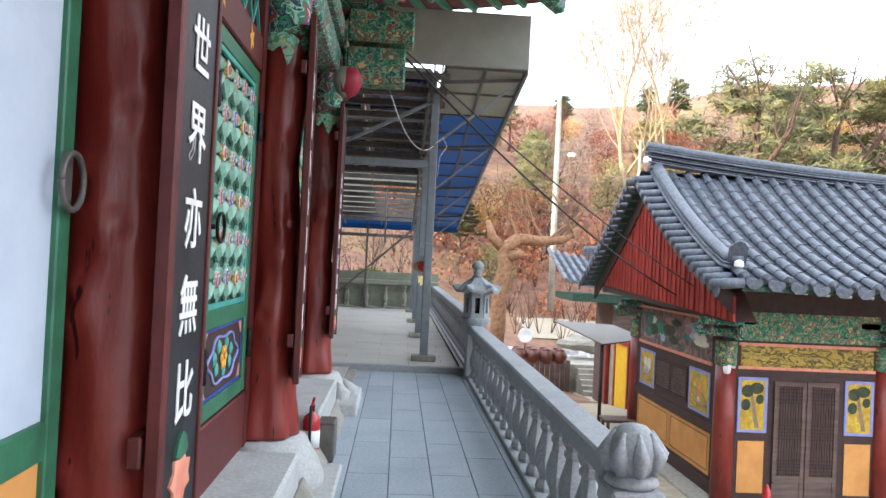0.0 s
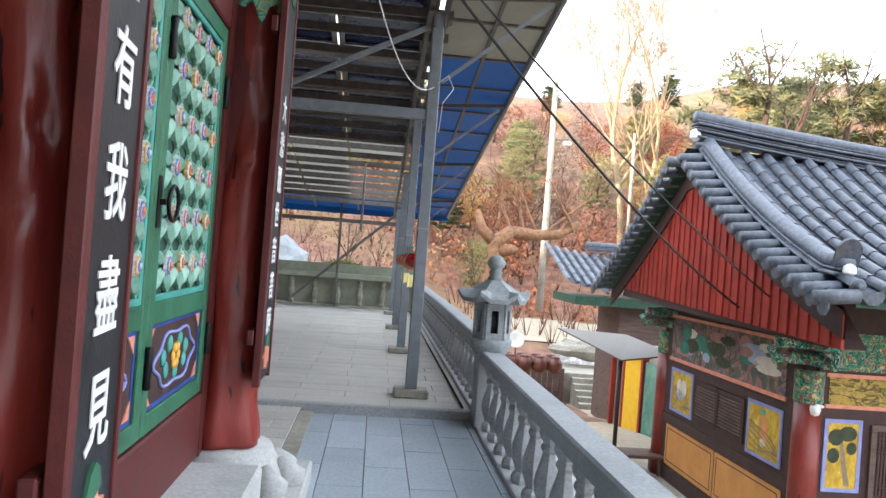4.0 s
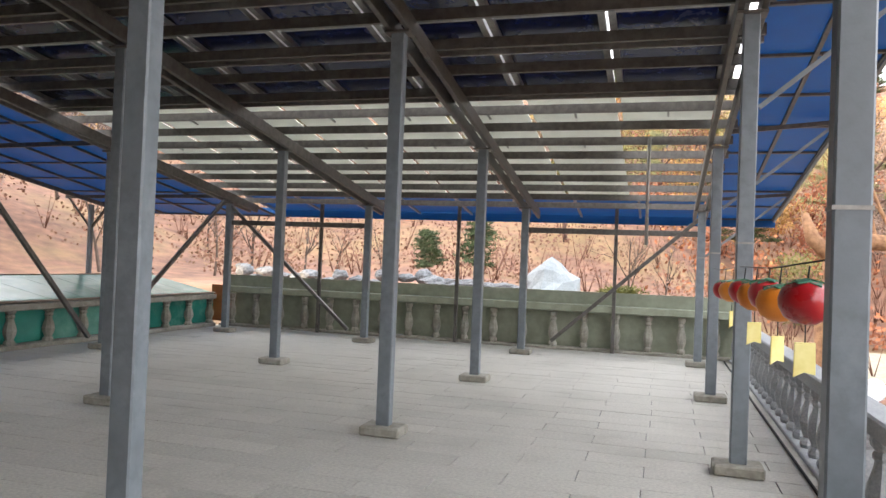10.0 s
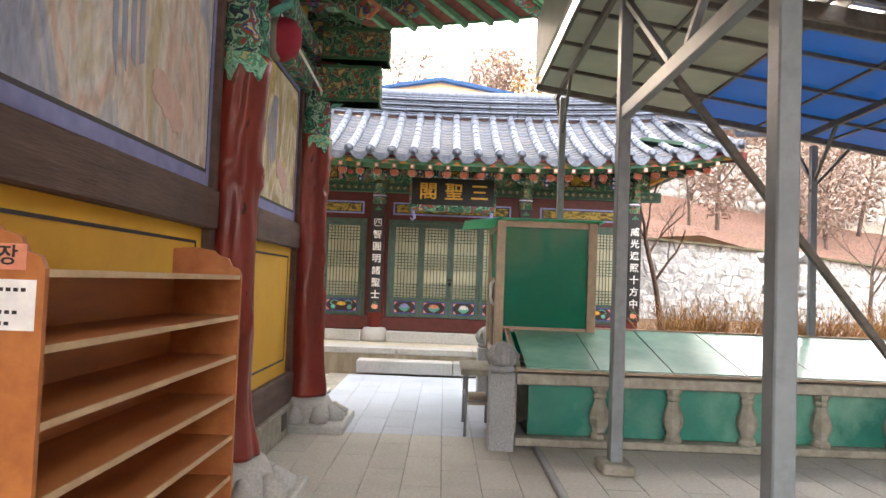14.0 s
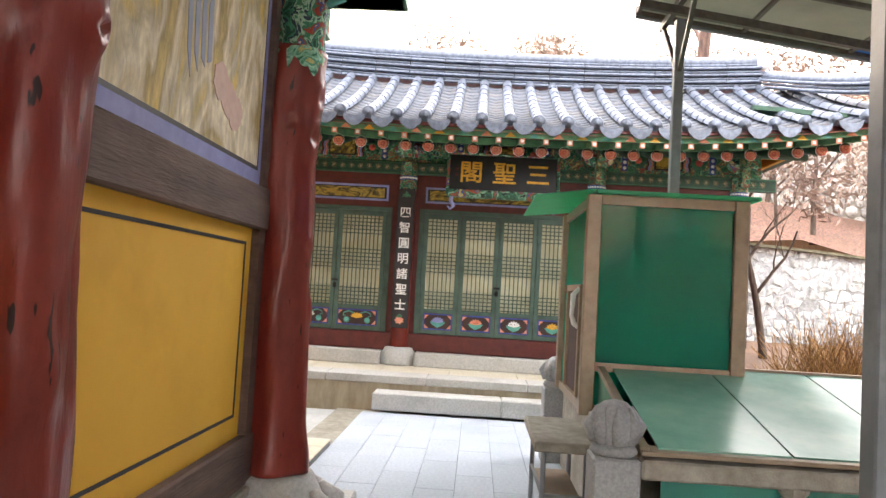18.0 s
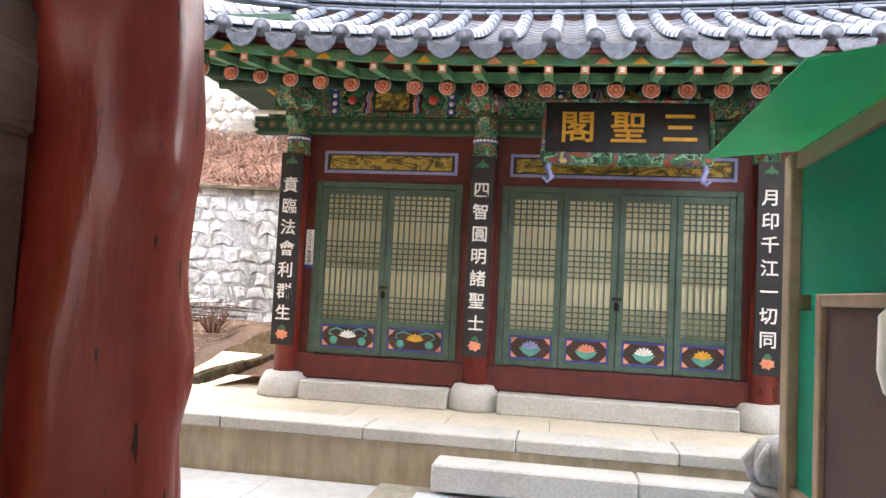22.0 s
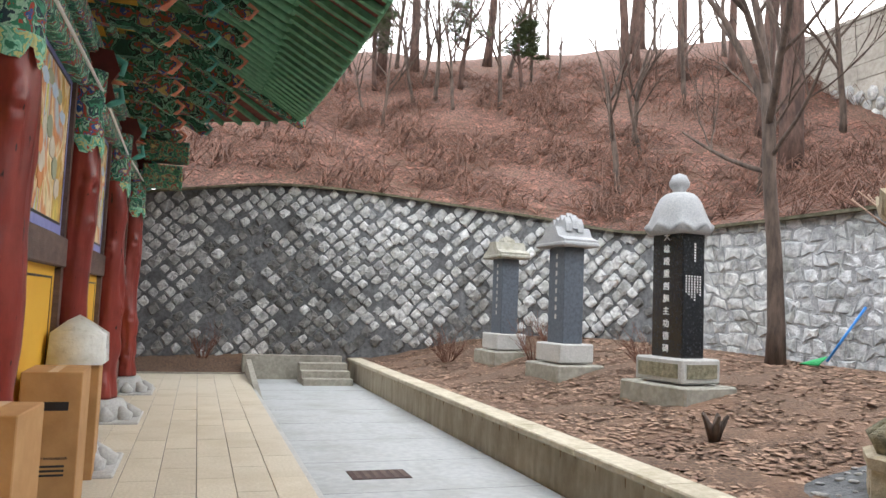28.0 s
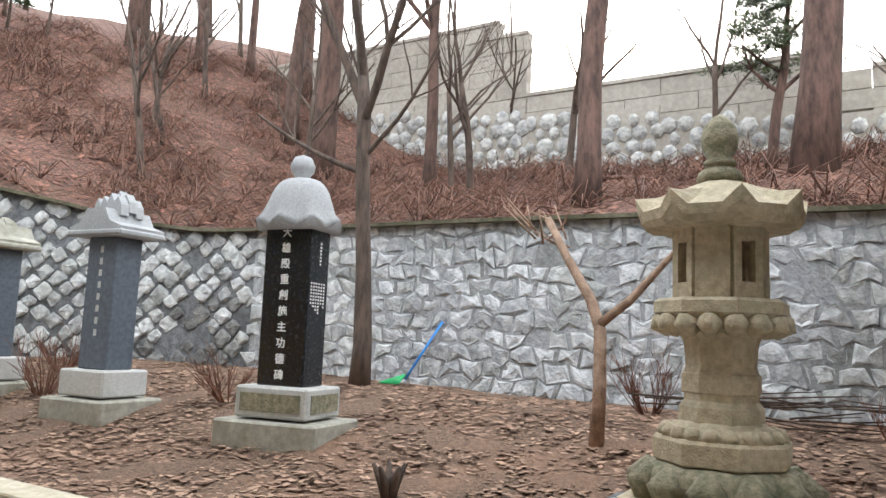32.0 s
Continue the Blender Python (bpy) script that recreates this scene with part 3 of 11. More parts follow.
solid("hillside", g, HILL, "steep hillside covered with reddish fallen leaves", "hill", kind="structure")

# garden bed behind the hall
g = G()
g.sheet(24, 56, lambda u, v: (-14.3 - 6.4 * u, 5.0 - 15.5 * v, bedz(-14.3 - 6.4 * u, 5.0 - 15.5 * v) + 0.05 * noise.noise((u * 14, v * 30, 1))), flip=True)
g.sheet(12, 30, lambda u, v: (-16.9 - 3.8 * u, 5.0 + 16.0 * v, 0.46 + 0.45 * u), flip=True)
g.sheet(12, 24, lambda u, v: (-10.7 - 9.8 * u, 12.9 + 12.0 * v, 0.42 + 0.45 * u + 0.05 * noise.noise((u * 12, v * 16, 1))), flip=True)
solid("garden_bed", g, DIRT, "garden soil strewn with dry brown leaves", "soil", kind="structure")

# solid bodies of the terraces
g = G()
g.box(-0.55, 1.25, -6.0, 10.35, -2.6, LOW - 0.03)
g.box(-8.9, 1.25, 10.35, 21.9, -2.6, UP - 0.03)
g.box(-14.4, -0.5, 7.6, 10.35, -2.6, SIDE - 0.03)
g.box(-14.4, -8.9, 10.35, 21.9, -2.6, UP - 0.03)
g.box(-12.05, -9.0, -9.2, 7.6, -2.6, UP - 0.03)
g.box(-9.0, -0.55, -9.2, 7.6, -2.6, 0.0)
g.box(-14.4, -12.05, -9.2, 7.6, -2.6, LOW - 0.02)
solid("terrace_base", g, CONCRETE, "concrete base of the temple terraces", "terrace", kind="structure")


# ---- shared painted finishes ----
def painted(name, colours, scale, seed=0.0, warp=0.6):
    mt = mural(name, colours, scale, warp, seed)
    for nd in mt.node_tree.nodes:
        if nd.type == "VALTORGB" and len(nd.color_ramp.elements) == len(colours):
            nd.color_ramp.interpolation = "CONSTANT"
            for i, e in enumerate(nd.color_ramp.elements):
                e.position = 0.0 if i == 0 else 0.32 + 0.36 * i / len(colours)
    return mt


DANCH = painted("painted_scroll_pattern", [hexc("245a49"), hexc("45997a"), hexc("2a4450"), hexc("9fcdb4"), hexc("3a8567"), hexc("a8483a"), hexc("3a62a0"), hexc("d8caa0")], 9.0)
DANCHD = painted("dim_eave_pattern", [hexc("2a5445"), hexc("3b7a60"), hexc("22352f"), hexc("7fb096"), hexc("33694f"), hexc("a4503c"), hexc("39548a"), hexc("c3ad6e")], 6.0, 2.0)
DANCHF = painted("frieze_pattern", [hexc("2f6049"), hexc("4c9468"), hexc("263f4e"), hexc("74b48c"), hexc("9a4a3e"), hexc("3a7058"), hexc("c9b880")], 12.0, 4.0)
DANCHM = painted("mint_cloth_pattern", [hexc("2f7a5f"), hexc("7cc4a8"), hexc("9fd8be"), hexc("5aa88c"), hexc("c9c98a"), hexc("8ccdb2"), hexc("b8604c")], 8.0, 7.0)
MURAL_GREY = mural("pale_landscape_mural", [hexc("b9c0cc"), hexc("d6d6d6"), hexc("a8b2cc"), hexc("dcd8d0"), hexc("d9bfb0"), hexc("e2e0da"), hexc("c8bd9a")], 1.5, 0.9, 1.0, (1, 1, 0.5))
MURAL_GOLD = mural("golden_figure_mural", [hexc("e0b84a"), hexc("d8c86a"), hexc("c89a50"), hexc("efe2b8"), hexc("d98f58"), hexc("b8ccd8"), hexc("e6d070"), hexc("a8b868")], 1.8, 1.1, 2.0, (1, 1, 0.5))
MURAL_YEL = mural("yellow_landscape_mural", [hexc("dcb64e"), hexc("e2cc86"), hexc("b8a470"), hexc("ece2c8"), hexc("c8bc9a"), hexc("dfc268")], 2.0, 1.2, 3.0, (1, 1, 0.5))
PANELPIC = mural("ink_landscape_on_gold", [hexc("a98a35"), hexc("bb9c45"), hexc("3c3a22"), hexc("c0a24c"), hexc("6b5f30")], 3.5, 1.2, 5.0, (1, 1, 2.5))
HALLPIC = mural("dark_scroll_mural", [hexc("3a3b33"), hexc("6d5d50"), hexc("3f5a4c"), hexc("a36f66"), hexc("4a5a70"), hexc("8f8468")], 2.8, 1.6, 6.0)


def place(mesh, name, parent, m, label=""):
    """Another object on a mesh that is built already."""
    ob = new(name, mesh)
    ob.parent, ob.matrix_basis = parent, m
    return tagged(ob, label)


def meshof(name, g, material):
    me = g.mesh(name)
    me.materials.append(material)
    return me


# ---- main hall ----
def gnarled(x, y, z0, z1, r, seed):
    """A column left in the tree's natural shape: swellings, burls, hollows and upright creases."""
    n, rows = 44, 96
    rnd = random.Random(seed)
    ph = [rnd.uniform(0, 6.28) for _ in range(6)]
    off = Vector((rnd.uniform(0, 50), rnd.uniform(0, 50), rnd.uniform(0, 50)))
    knots = [(rnd.uniform(0, 6.28), z0 + (z1 - z0) * rnd.uniform(0.05, 0.92), rnd.uniform(0.022, 0.055), rnd.uniform(0.7, 1.25)) for _ in range(16)]
    creases = [(rnd.uniform(0, 6.28), z0 + (z1 - z0) * rnd.uniform(0.0, 0.8), rnd.uniform(0.25, 0.7), rnd.uniform(0.012, 0.03), rnd.uniform(-0.4, 0.4)) for _ in range(9)]
    p = []
    for j in range(rows + 1):
        t = j / rows
        z = z0 + (z1 - z0) * t
        rr = r * (1 + 0.22 * (1 - smooth(0, 0.13, t)) - 0.06 * t)
        ox = 0.018 * math.sin(2.1 * z + ph[0]) + 0.008 * math.sin(5.1 * z + ph[1])
        oy = 0.018 * math.sin(1.9 * z + ph[2]) + 0.008 * math.sin(4.3 * z + ph[3])
        for k in range(n):
            a = math.tau * k / n
            ca, sa = math.cos(a), math.sin(a)
            q = rr * (1 + 0.20 * noise.noise(Vector((0.9 * ca, 0.9 * sa, 1.35 * z)) + off) + 0.085 * noise.noise(Vector((2.6 * ca, 2.6 * sa, 0.8 * z)) - off) + 0.03 * noise.noise(Vector((5 * ca, 5 * sa, 5 * z)) + off) + 0.07 * (1 - smooth(0, 0.25, t)) * math.sin(5 * a + ph[5]))
            for ka, kz, kh, kw in knots:
                da = math.atan2(math.sin(a - ka), math.cos(a - ka))
                w = (da / (0.40 * kw)) ** 2 + ((z - kz) / (0.11 * kw)) ** 2
                if w < 9:
                    q += kh * math.exp(-w) - 1.15 * kh * math.exp(-7 * w)
            for ka, kz, kl, kh, kt in creases:
                u = (z - kz) / kl
                if 0 < u < 1:
                    da = math.atan2(math.sin(a - ka - kt * u), math.cos(a - ka - kt * u))
                    q -= kh * math.exp(-((da / 0.11) ** 2)) * math.sin(math.pi * u)
            p.append((x + ox + q * ca, y + oy + q * sa, z))
    f = [(j * n + k, j * n + (k + 1) % n, (j + 1) * n + (k + 1) % n, (j + 1) * n + k) for j in range(rows) for k in range(n)]
    f += [tuple(range(n))[::-1], tuple(rows * n + k for k in range(n))]
    return G().add(p, f, True)


def hem(x, y):
    """The painted cloth's jagged lower edge round a column head."""
    n = 48
    p, f = [], []
    for r0, z in ((0.178, None), (0.184, 3.02), (0.176, 3.06)):
        for k in range(n):
            a = math.tau * k / n
            zz = z if z else 2.86 + 0.10 * abs(math.sin(3 * a + 0.7)) + 0.03 * math.sin(11 * a)
            p.append((x + r0 * math.cos(a), y + r0 * math.sin(a), zz))
    for j in range(2):
        f += [(j * n + k, j * n + (k + 1) % n, (j + 1) * n + (k + 1) % n, (j + 1) * n + k) for k in range(n)]
    return G().add(p, f, True)


hall = thing("main_hall", "large painted temple hall with knotty red columns and ochre walls", "temple hall")
FX = -0.95  # plane of the front doors
ZP = 0.36  # top of the column stones
FRONT_Y = [-6.0, -3.23, -0.46, 2.31, 5.08, 7.85]
SIDE_X = [-4.0, -7.12]

g = G().box(HX0 - 0.02, FX - 0.21, HY1 - 0.14, HY1 + 0.0, 0.0, 6.2)
part("wall_north", g, OCHRE, hall, "ochre plastered side wall")
g = G().box(HX0 - 0.0, HX0 + 0.14, HY0, HY1 - 0.14, 0.0, 6.2)
part("wall_west", g, OCHRE, hall, "ochre plastered rear wall")
g = G().box(FX - 0.2, FX - 0.09, HY0, HY1 - 0.14, 0.0, 6.2).box(HX0, FX - 0.09, HY0 - 0.02, HY0 + 0.14, 0.0, 6.2)
part("corner_board", G().box(FX - 0.205, HX1, HY1 - 0.14, HY1 - 0.005, 0.0, 6.2), REDWOOD, hall)
part("wall_east", g, REDWOOD, hall, "dark red timber front wall")

# columns, their painted heads and stones
COLS = [(HX1, y) for y in FRONT_Y] + [(HX0, y) for y in FRONT_Y] + [(x, HY1) for x in SIDE_X]
for k, (x, y) in enumerate(COLS):
    if y == HY1 and x < HX1:
        y += 0.13
    elif x == HX0:
        x -= 0.10
    part("column", gnarled(x, y, ZP, 3.06, 0.19 if y > 7.9 and x < -9 else 0.175 if y > 7.9 else 0.17, 11 + k), RED, hall)
    head = G().lathe([(0.165, 3.0), (0.175, 3.06), (0.17, 3.3), (0.18, 3.68)], 18, (x, y, 0))
    cap = part("column_head", head, DANCH, hall, "column head painted with green and blue scrolls")
    part("cloth_hem", hem(x, y), DANCHM, cap, "mint scalloped hem")
    stone = G().lathe([(0.40, 0.0), (0.41, 0.08), (0.36, 0.20), (0.30, 0.30), (0.28, 0.345), (0.0, 0.36)], 24, (x, y, 0.0))
    st = part("column_stone", stone, PLINTH, hall, "pale granite column base stone")
    pm = G()
    for q in range(0 if x == HX1 and y < 7 else 10):
        a = math.tau * q / 10
        u = Vector((math.cos(a), math.sin(a), 0))
        pm.tube([Vector((x, y, 0.07)) + u * 0.40, Vector((x, y, 0.17)) + u * 0.40, Vector((x, y, 0.27)) + u * 0.33], [0.075, 0.10, 0.03], 8)
    if pm.v:
        part("petals", pm, PLINTH, st)
    part("base_slab", G().box(x - 0.5, x + 0.5, y - 0.5, y + 0.5, -0.05, 0.125 if x < -5 or y > 7 else 0.03, c=0.015), PLINTH, st)

# front plinth: pale stone blocks between the column stones, with a sloped fillet at the foot
for a, b in zip(FRONT_Y[:-1], FRONT_Y[1:]):
    part("plinth_block", G().box(HX1 - 0.3, -0.56, a + 0.74, b - 0.42, 0.0, 0.35, c=0.02), PLINTH, hall, "pale grey granite plinth block")
    part("cement_fillet", G().slab([(-0.56, 0.0), (-0.46, 0.0), (-0.55, 0.14), (-0.56, 0.14)], a + 0.2, b - 0.2, 1), CONCRETE, hall)

# flower heads for the door lattice
FLOWERS = []
MUTED = {"red": surface("faded_red_petal", hexc("b5474b"), hexc("cf7d7c"), 60, 0.6, bump=0.06), "blue": surface("faded_blue_petal", hexc("46559c"), hexc("7683bb"), 60, 0.6, bump=0.06), "gold": surface("faded_gold_petal", hexc("a67f35"), hexc("c9ab6c"), 60, 0.6, bump=0.06), "pale": surface("chalky_white_petal", hexc("bdb9b4"), hexc("d9d5d2"), 60, 0.7, bump=0.06)}


def scalloped(r, n, z0, z1):
    """A disc with a petalled edge, domed a little."""
    q = [math.tau * k / (4 * n) for k in range(4 * n)]
    rim = [(r * (0.88 + 0.12 * abs(math.cos(n * t / 2))) * math.cos(t) * 0.86, r * (0.88 + 0.12 * abs(math.cos(n * t / 2))) * math.sin(t)) for t in q]
    m = len(rim)
    p = [(a, b, z0) for a, b in rim] + [(a * 0.9, b * 0.9, z1) for a, b in rim] + [(0, 0, z1 + 0.004)]
    f = [(k, (k + 1) % m, m + (k + 1) % m, m + k) for k in range(m)] + [(m + k, m + (k + 1) % m, 2 * m) for k in range(m)]
    return G().add(p, f)


for nm, outer, inner, heart in (("red_flower", "red", "blue", "gold"), ("blue_flower", "blue", "red", "gold"), ("cream_flower", "pale", "gold", "red"), ("gold_flower", "gold", "blue", "pale")):
    FLOWERS.append((meshof(nm, scalloped(0.047, 9, -0.02, 0.008), MUTED["pale" if outer != "pale" else "gold"]), meshof(nm + "_ring", scalloped(0.042, 9, 0.004, 0.016), MUTED[outer]), meshof(nm + "_rim", scalloped(0.029, 8, 0.012, 0.024), MUTED["pale" if outer != "pale" else "red"]), meshof(nm + "_inner", scalloped(0.025, 8, 0.02, 0.030), MUTED[inner]), meshof(nm + "_heart", scalloped(0.012, 6, 0.028, 0.040), MUTED[heart])))


def carved_leaf(g, y, z, dy, dz, ln, wd):
    """A pointed leaf with a raised midrib, from its base towards (dy, dz)."""
    k = math.hypot(dy, dz)
    dy, dz = dy / k, dz / k
    ring = [(0.0, 0.0), (0.28, 0.42), (0.62, 0.46), (1.0, 0.0), (0.62, -0.46), (0.28, -0.42)]
    flat = [(y + dy * ln * a - dz * wd * b, z + dz * ln * a + dy * wd * b) for a, b in ring]
    rib = [(y + dy * ln * a, z + dz * ln * a) for a in (0.3, 0.68)]
    p = [(FX - 0.018, a, b) for a, b in flat] + [(FX + 0.004, *rib[0]), (FX + 0.001, *rib[1])] + [(FX - 0.04, a, b) for a, b in flat]
    f = [(0, 6, 1), (1, 6, 7, 2), (2, 7, 3), (3, 7, 4), (4, 7, 6, 5), (5, 6, 0)] + [(a, (a + 1) % 6, 8 + (a + 1) % 6, 8 + a) for a in range(6)]
    g.add(p, f)


def lattice_leaf(y0, y1, z0, z1, ring_at=None, seed=0, rich=True):
    """A carved door leaf in the front plane, between y0 and y1."""
    leaf = solid("hall_door", G().box(FX - 0.045, FX, y0, y0 + 0.075, z0, z1, c=0.006).box(FX - 0.045, FX, y1 - 0.075, y1, z0, z1, c=0.006)
                .box(FX - 0.045, FX - 0.002, y0 + 0.075, y1 - 0.075, z1 - 0.09, z1, c=0.004).box(FX - 0.045, FX - 0.002, y0 + 0.075, y1 - 0.075, z0 + 0.47, z0 + 0.57, c=0.004)
                .box(FX - 0.045, FX - 0.002, y0 + 0.075, y1 - 0.075, z0, z0 + 0.09, c=0.004), GREEN, "closed green door leaf carved with a painted flower lattice", "door", "hall doors")
    a, b, c, d = y0 + 0.075, y1 - 0.075, z0 + 0.57, z1 - 0.09
    g = G()
    for p, q, r, s in ((a, a + 0.03, c, d), (b - 0.03, b, c, d), (a + 0.03, b - 0.03, c, c + 0.03), (a + 0.03, b - 0.03, d - 0.03, d)):
        g.box(FX - 0.03, FX - 0.008, p, q, r, s, c=0.004)
    part("inner_frame", g, TEAL, leaf, "teal inner moulding")
    part("backing", G().box(FX - 0.05, FX - 0.04, a, b, z0 + 0.09, z1 - 0.09), DKGREEN, leaf)
    # lattice of diagonal bars and carved leaves
    ia, ib, ic, idd = a + 0.03, b - 0.03, c + 0.03, d - 0.03
    cols = 4
    pitch = (ib - ia) / cols
    rows = max(3, round((idd - ic) / (pitch * 1.02)))
    ph = (idd - ic) / rows
    bars, leaves = G(), G()
    for i in range(-rows, cols + 1):
        for sg in (1, -1):
            pts = []
            for j in range(rows + 1):
                yy = i + j if sg > 0 else cols - i - j
                if 0 <= yy <= cols:
                    pts.append((FX - 0.028, ia + yy * pitch, ic + j * ph))
            if len(pts) > 1:
                bars.bar(pts[0], pts[-1], 0.016, 0.016, (1, 0, 0))
    for i in range(cols):
        for j in range(rows):
            cy, cz = ia + (i + 0.5) * pitch, ic + (j + 0.5) * ph
            for sy in (-1, 1):
                carved_leaf(leaves, cy + sy * 0.01, cz + ph * 0.06, sy * 0.70, -0.72, pitch * 0.74, pitch * 0.36)
                carved_leaf(leaves, cy + sy * 0.01, cz + ph * 0.10, sy * 0.84, 0.54, pitch * 0.52, pitch * 0.27)
    part("lattice_bars", bars, LEAFG, leaf)
    part("carved_leaves", leaves, LEAFG, leaf, "pale green carved leaves")
    if rich:
        for j in range(rows):
            for i in range(cols):
                cy, cz = ia + (i + 0.5) * pitch, ic + (j + 0.62 + 0.04 * ((i + j) % 2)) * ph
                petal, ringm, rimm, inner, heart = FLOWERS[(i + 2 * j + seed) % 4]
                mm = Matrix.Translation((FX + 0.004, cy, cz - 0.04 * ph)) @ Euler((0, radians(90), 0)).to_matrix().to_4x4() @ Matrix.Rotation(radians(90), 4, "Z") @ Matrix.Diagonal((pitch / 0.19 * 0.92, pitch / 0.19 * 0.92, pitch / 0.19 * 0.45, 1))
                fl = place(petal, "flower", leaf, mm)
                for piece, what in ((ringm, "flower_ring"), (rimm, "flower_rim"), (inner, "flower_inner"), (heart, "flower_heart")):
                    place(piece, what, fl, Matrix.Identity(4))
    # lower painted panel
    pan = part("lower_panel", G().box(FX - 0.036, FX - 0.022, a, b, z0 + 0.09, z0 + 0.47), DKBROWN, leaf, "dark panel painted with a lotus medallion")
    g = G()
    for p, q, r, s in ((a, a + 0.02, z0 + 0.09, z0 + 0.47), (b - 0.02, b, z0 + 0.09, z0 + 0.47), (a + 0.02, b - 0.02, z0 + 0.09, z0 + 0.11), (a + 0.02, b - 0.02, z0 + 0.45, z0 + 0.47)):
        g.box(FX - 0.022, FX - 0.018, p, q, r, s)
    part("border", g, BLUEP, pan)
    cy, cz, w, h = (a + b) / 2, z0 + 0.28, (b - a) * 0.36, 0.13
    loop = [(FX - 0.017, cy + w * math.cos(t) * (1 + 0.10 * math.cos(6 * t)), cz + h * math.sin(t) * (1 + 0.10 * math.cos(6 * t))) for t in [math.tau * q / 40 for q in range(41)]]
    part("scroll", G().tube(loop, 0.009, 5), LAVEN, pan)
    g = G()
    for q in range(7):
        t = math.tau * q / 7 + 0.3
        g.lathe([(0.045, 0), (0.03, 0.008), (0, 0.01)], 8, m=Matrix.Translation((FX - 0.021, cy + 0.6 * w * math.cos(t), cz + 0.6 * h * math.sin(t))) @ Euler((0, radians(90), 0)).to_matrix().to_4x4())
    part("foliage", g, TEAL, pan)
    g = G()
    for q in range(6):
        t = math.tau * q / 6
        g.lathe([(0.03, 0), (0.02, 0.010), (0, 0.012)], 8, m=Matrix.Translation((FX - 0.019, cy + 0.045 * math.cos(t), cz + 0.045 * math.sin(t))) @ Euler((0, radians(90), 0)).to_matrix().to_4x4())
    part("lotus", g, YELLOWP, pan)
    g = G()
    for sy, sz in ((1, 1), (1, -1), (-1, 1), (-1, -1)):
        y_, z_ = (b - 0.02 if sy > 0 else a + 0.02), (z0 + 0.45 if sz > 0 else z0 + 0.11)
        g.slab([(y_, z_), (y_ - sy * 0.075, z_), (y_, z_ - sz * 0.075)], FX - 0.022, FX - 0.017, 0)
    part("corner", g, CORAL, pan)
    if ring_at is not None:
        ry = ring_at
        rz = z0 + 1.0
        ring = [(FX + 0.035, ry + 0.045 + 0.075 * math.cos(t), rz + 0.075 * math.sin(t)) for t in [math.tau * q / 28 for q in range(29)]]
        hw = part("ring_handle", G().tube(ring, 0.009, 8), BLACKM, leaf, "black iron ring handle")
        part("lock_plate", G().box(FX, FX + 0.006, ry - 0.075, ry - 0.035, rz - 0.11, rz + 0.11, c=0.002).box(FX, FX + 0.03, ry - 0.06, ry + 0.0, rz - 0.012, rz + 0.012), BLACKM, hw)
    for hz in (z0 + 0.3, z1 - 0.35):
        part("hinge", G().lathe([(0.014, -0.09), (0.019, -0.08), (0.014, -0.03), (0.019, 0), (0.014, 0.03), (0.019, 0.08), (0.014, 0.09)], 8, (FX + 0.012, y1 + 0.012 if ring_at is None or ring_at < (y0 + y1) / 2 else y0 - 0.012, hz)), BLACKM, leaf)
    return leaf


for bi, (a, b) in enumerate(zip(FRONT_Y[:-1], FRONT_Y[1:])):
    ya, yb = a + 0.3, b - 0.3
    mid = (ya + yb) / 2
    door = part("door_frame", G().box(FX - 0.09, FX + 0.012, a + 0.17, ya, 0.34, 3.5).box(FX - 0.09, FX + 0.012, yb, b - 0.17, 0.34, 3.5).box(FX - 0.09, FX + 0.01, ya, yb, 0.34, 0.70, c=0.01)
                .box(FX - 0.09, FX + 0.01, ya, yb, 2.76, 2.98, c=0.01).box(FX - 0.09, FX + 0.0, ya, yb, 3.38, 3.5), REDWOOD, hall, "dark red timber door frame")
    near = bi >= 3
    if bi == 2:
        continue
    if True:
        lattice_leaf(ya + 0.01, mid - 0.006, 0.71, 2.75, None, bi, near)
    lattice_leaf(mid + 0.006, yb - 0.01, 0.71, 2.75, mid + 0.07, bi + 1, near)
    g = G()
    for q in range(9):
        yy = ya + (yb - ya) * (q + 0.5) / 9
        g.bar((FX - 0.02, yy - 0.13, 2.98), (FX - 0.02, yy + 0.13, 3.38), 0.018, 0.018, (1, 0, 0))
        g.bar((FX - 0.021, yy + 0.13, 2.98), (FX - 0.021, yy - 0.13, 3.38), 0.018, 0.018, (1, 0, 0))
    part("transom_lattice", g, TEAL, door)
    for q in range(3):
        yy = ya + (yb - ya) * (q + 0.5) / 3
        g = G()
        g.slab([(yy + 0.07 * math.cos(t) * (1 if k % 2 else 0.45), 2.87 + 0.085 * math.sin(t) * (1 if k % 2 else 0.45)) for k, t in enumerate([math.tau * k / 10 for k in range(10)])], FX + 0.01, FX + 0.014, 0)
        part("gilt_flower", g, YELLOWP, door)

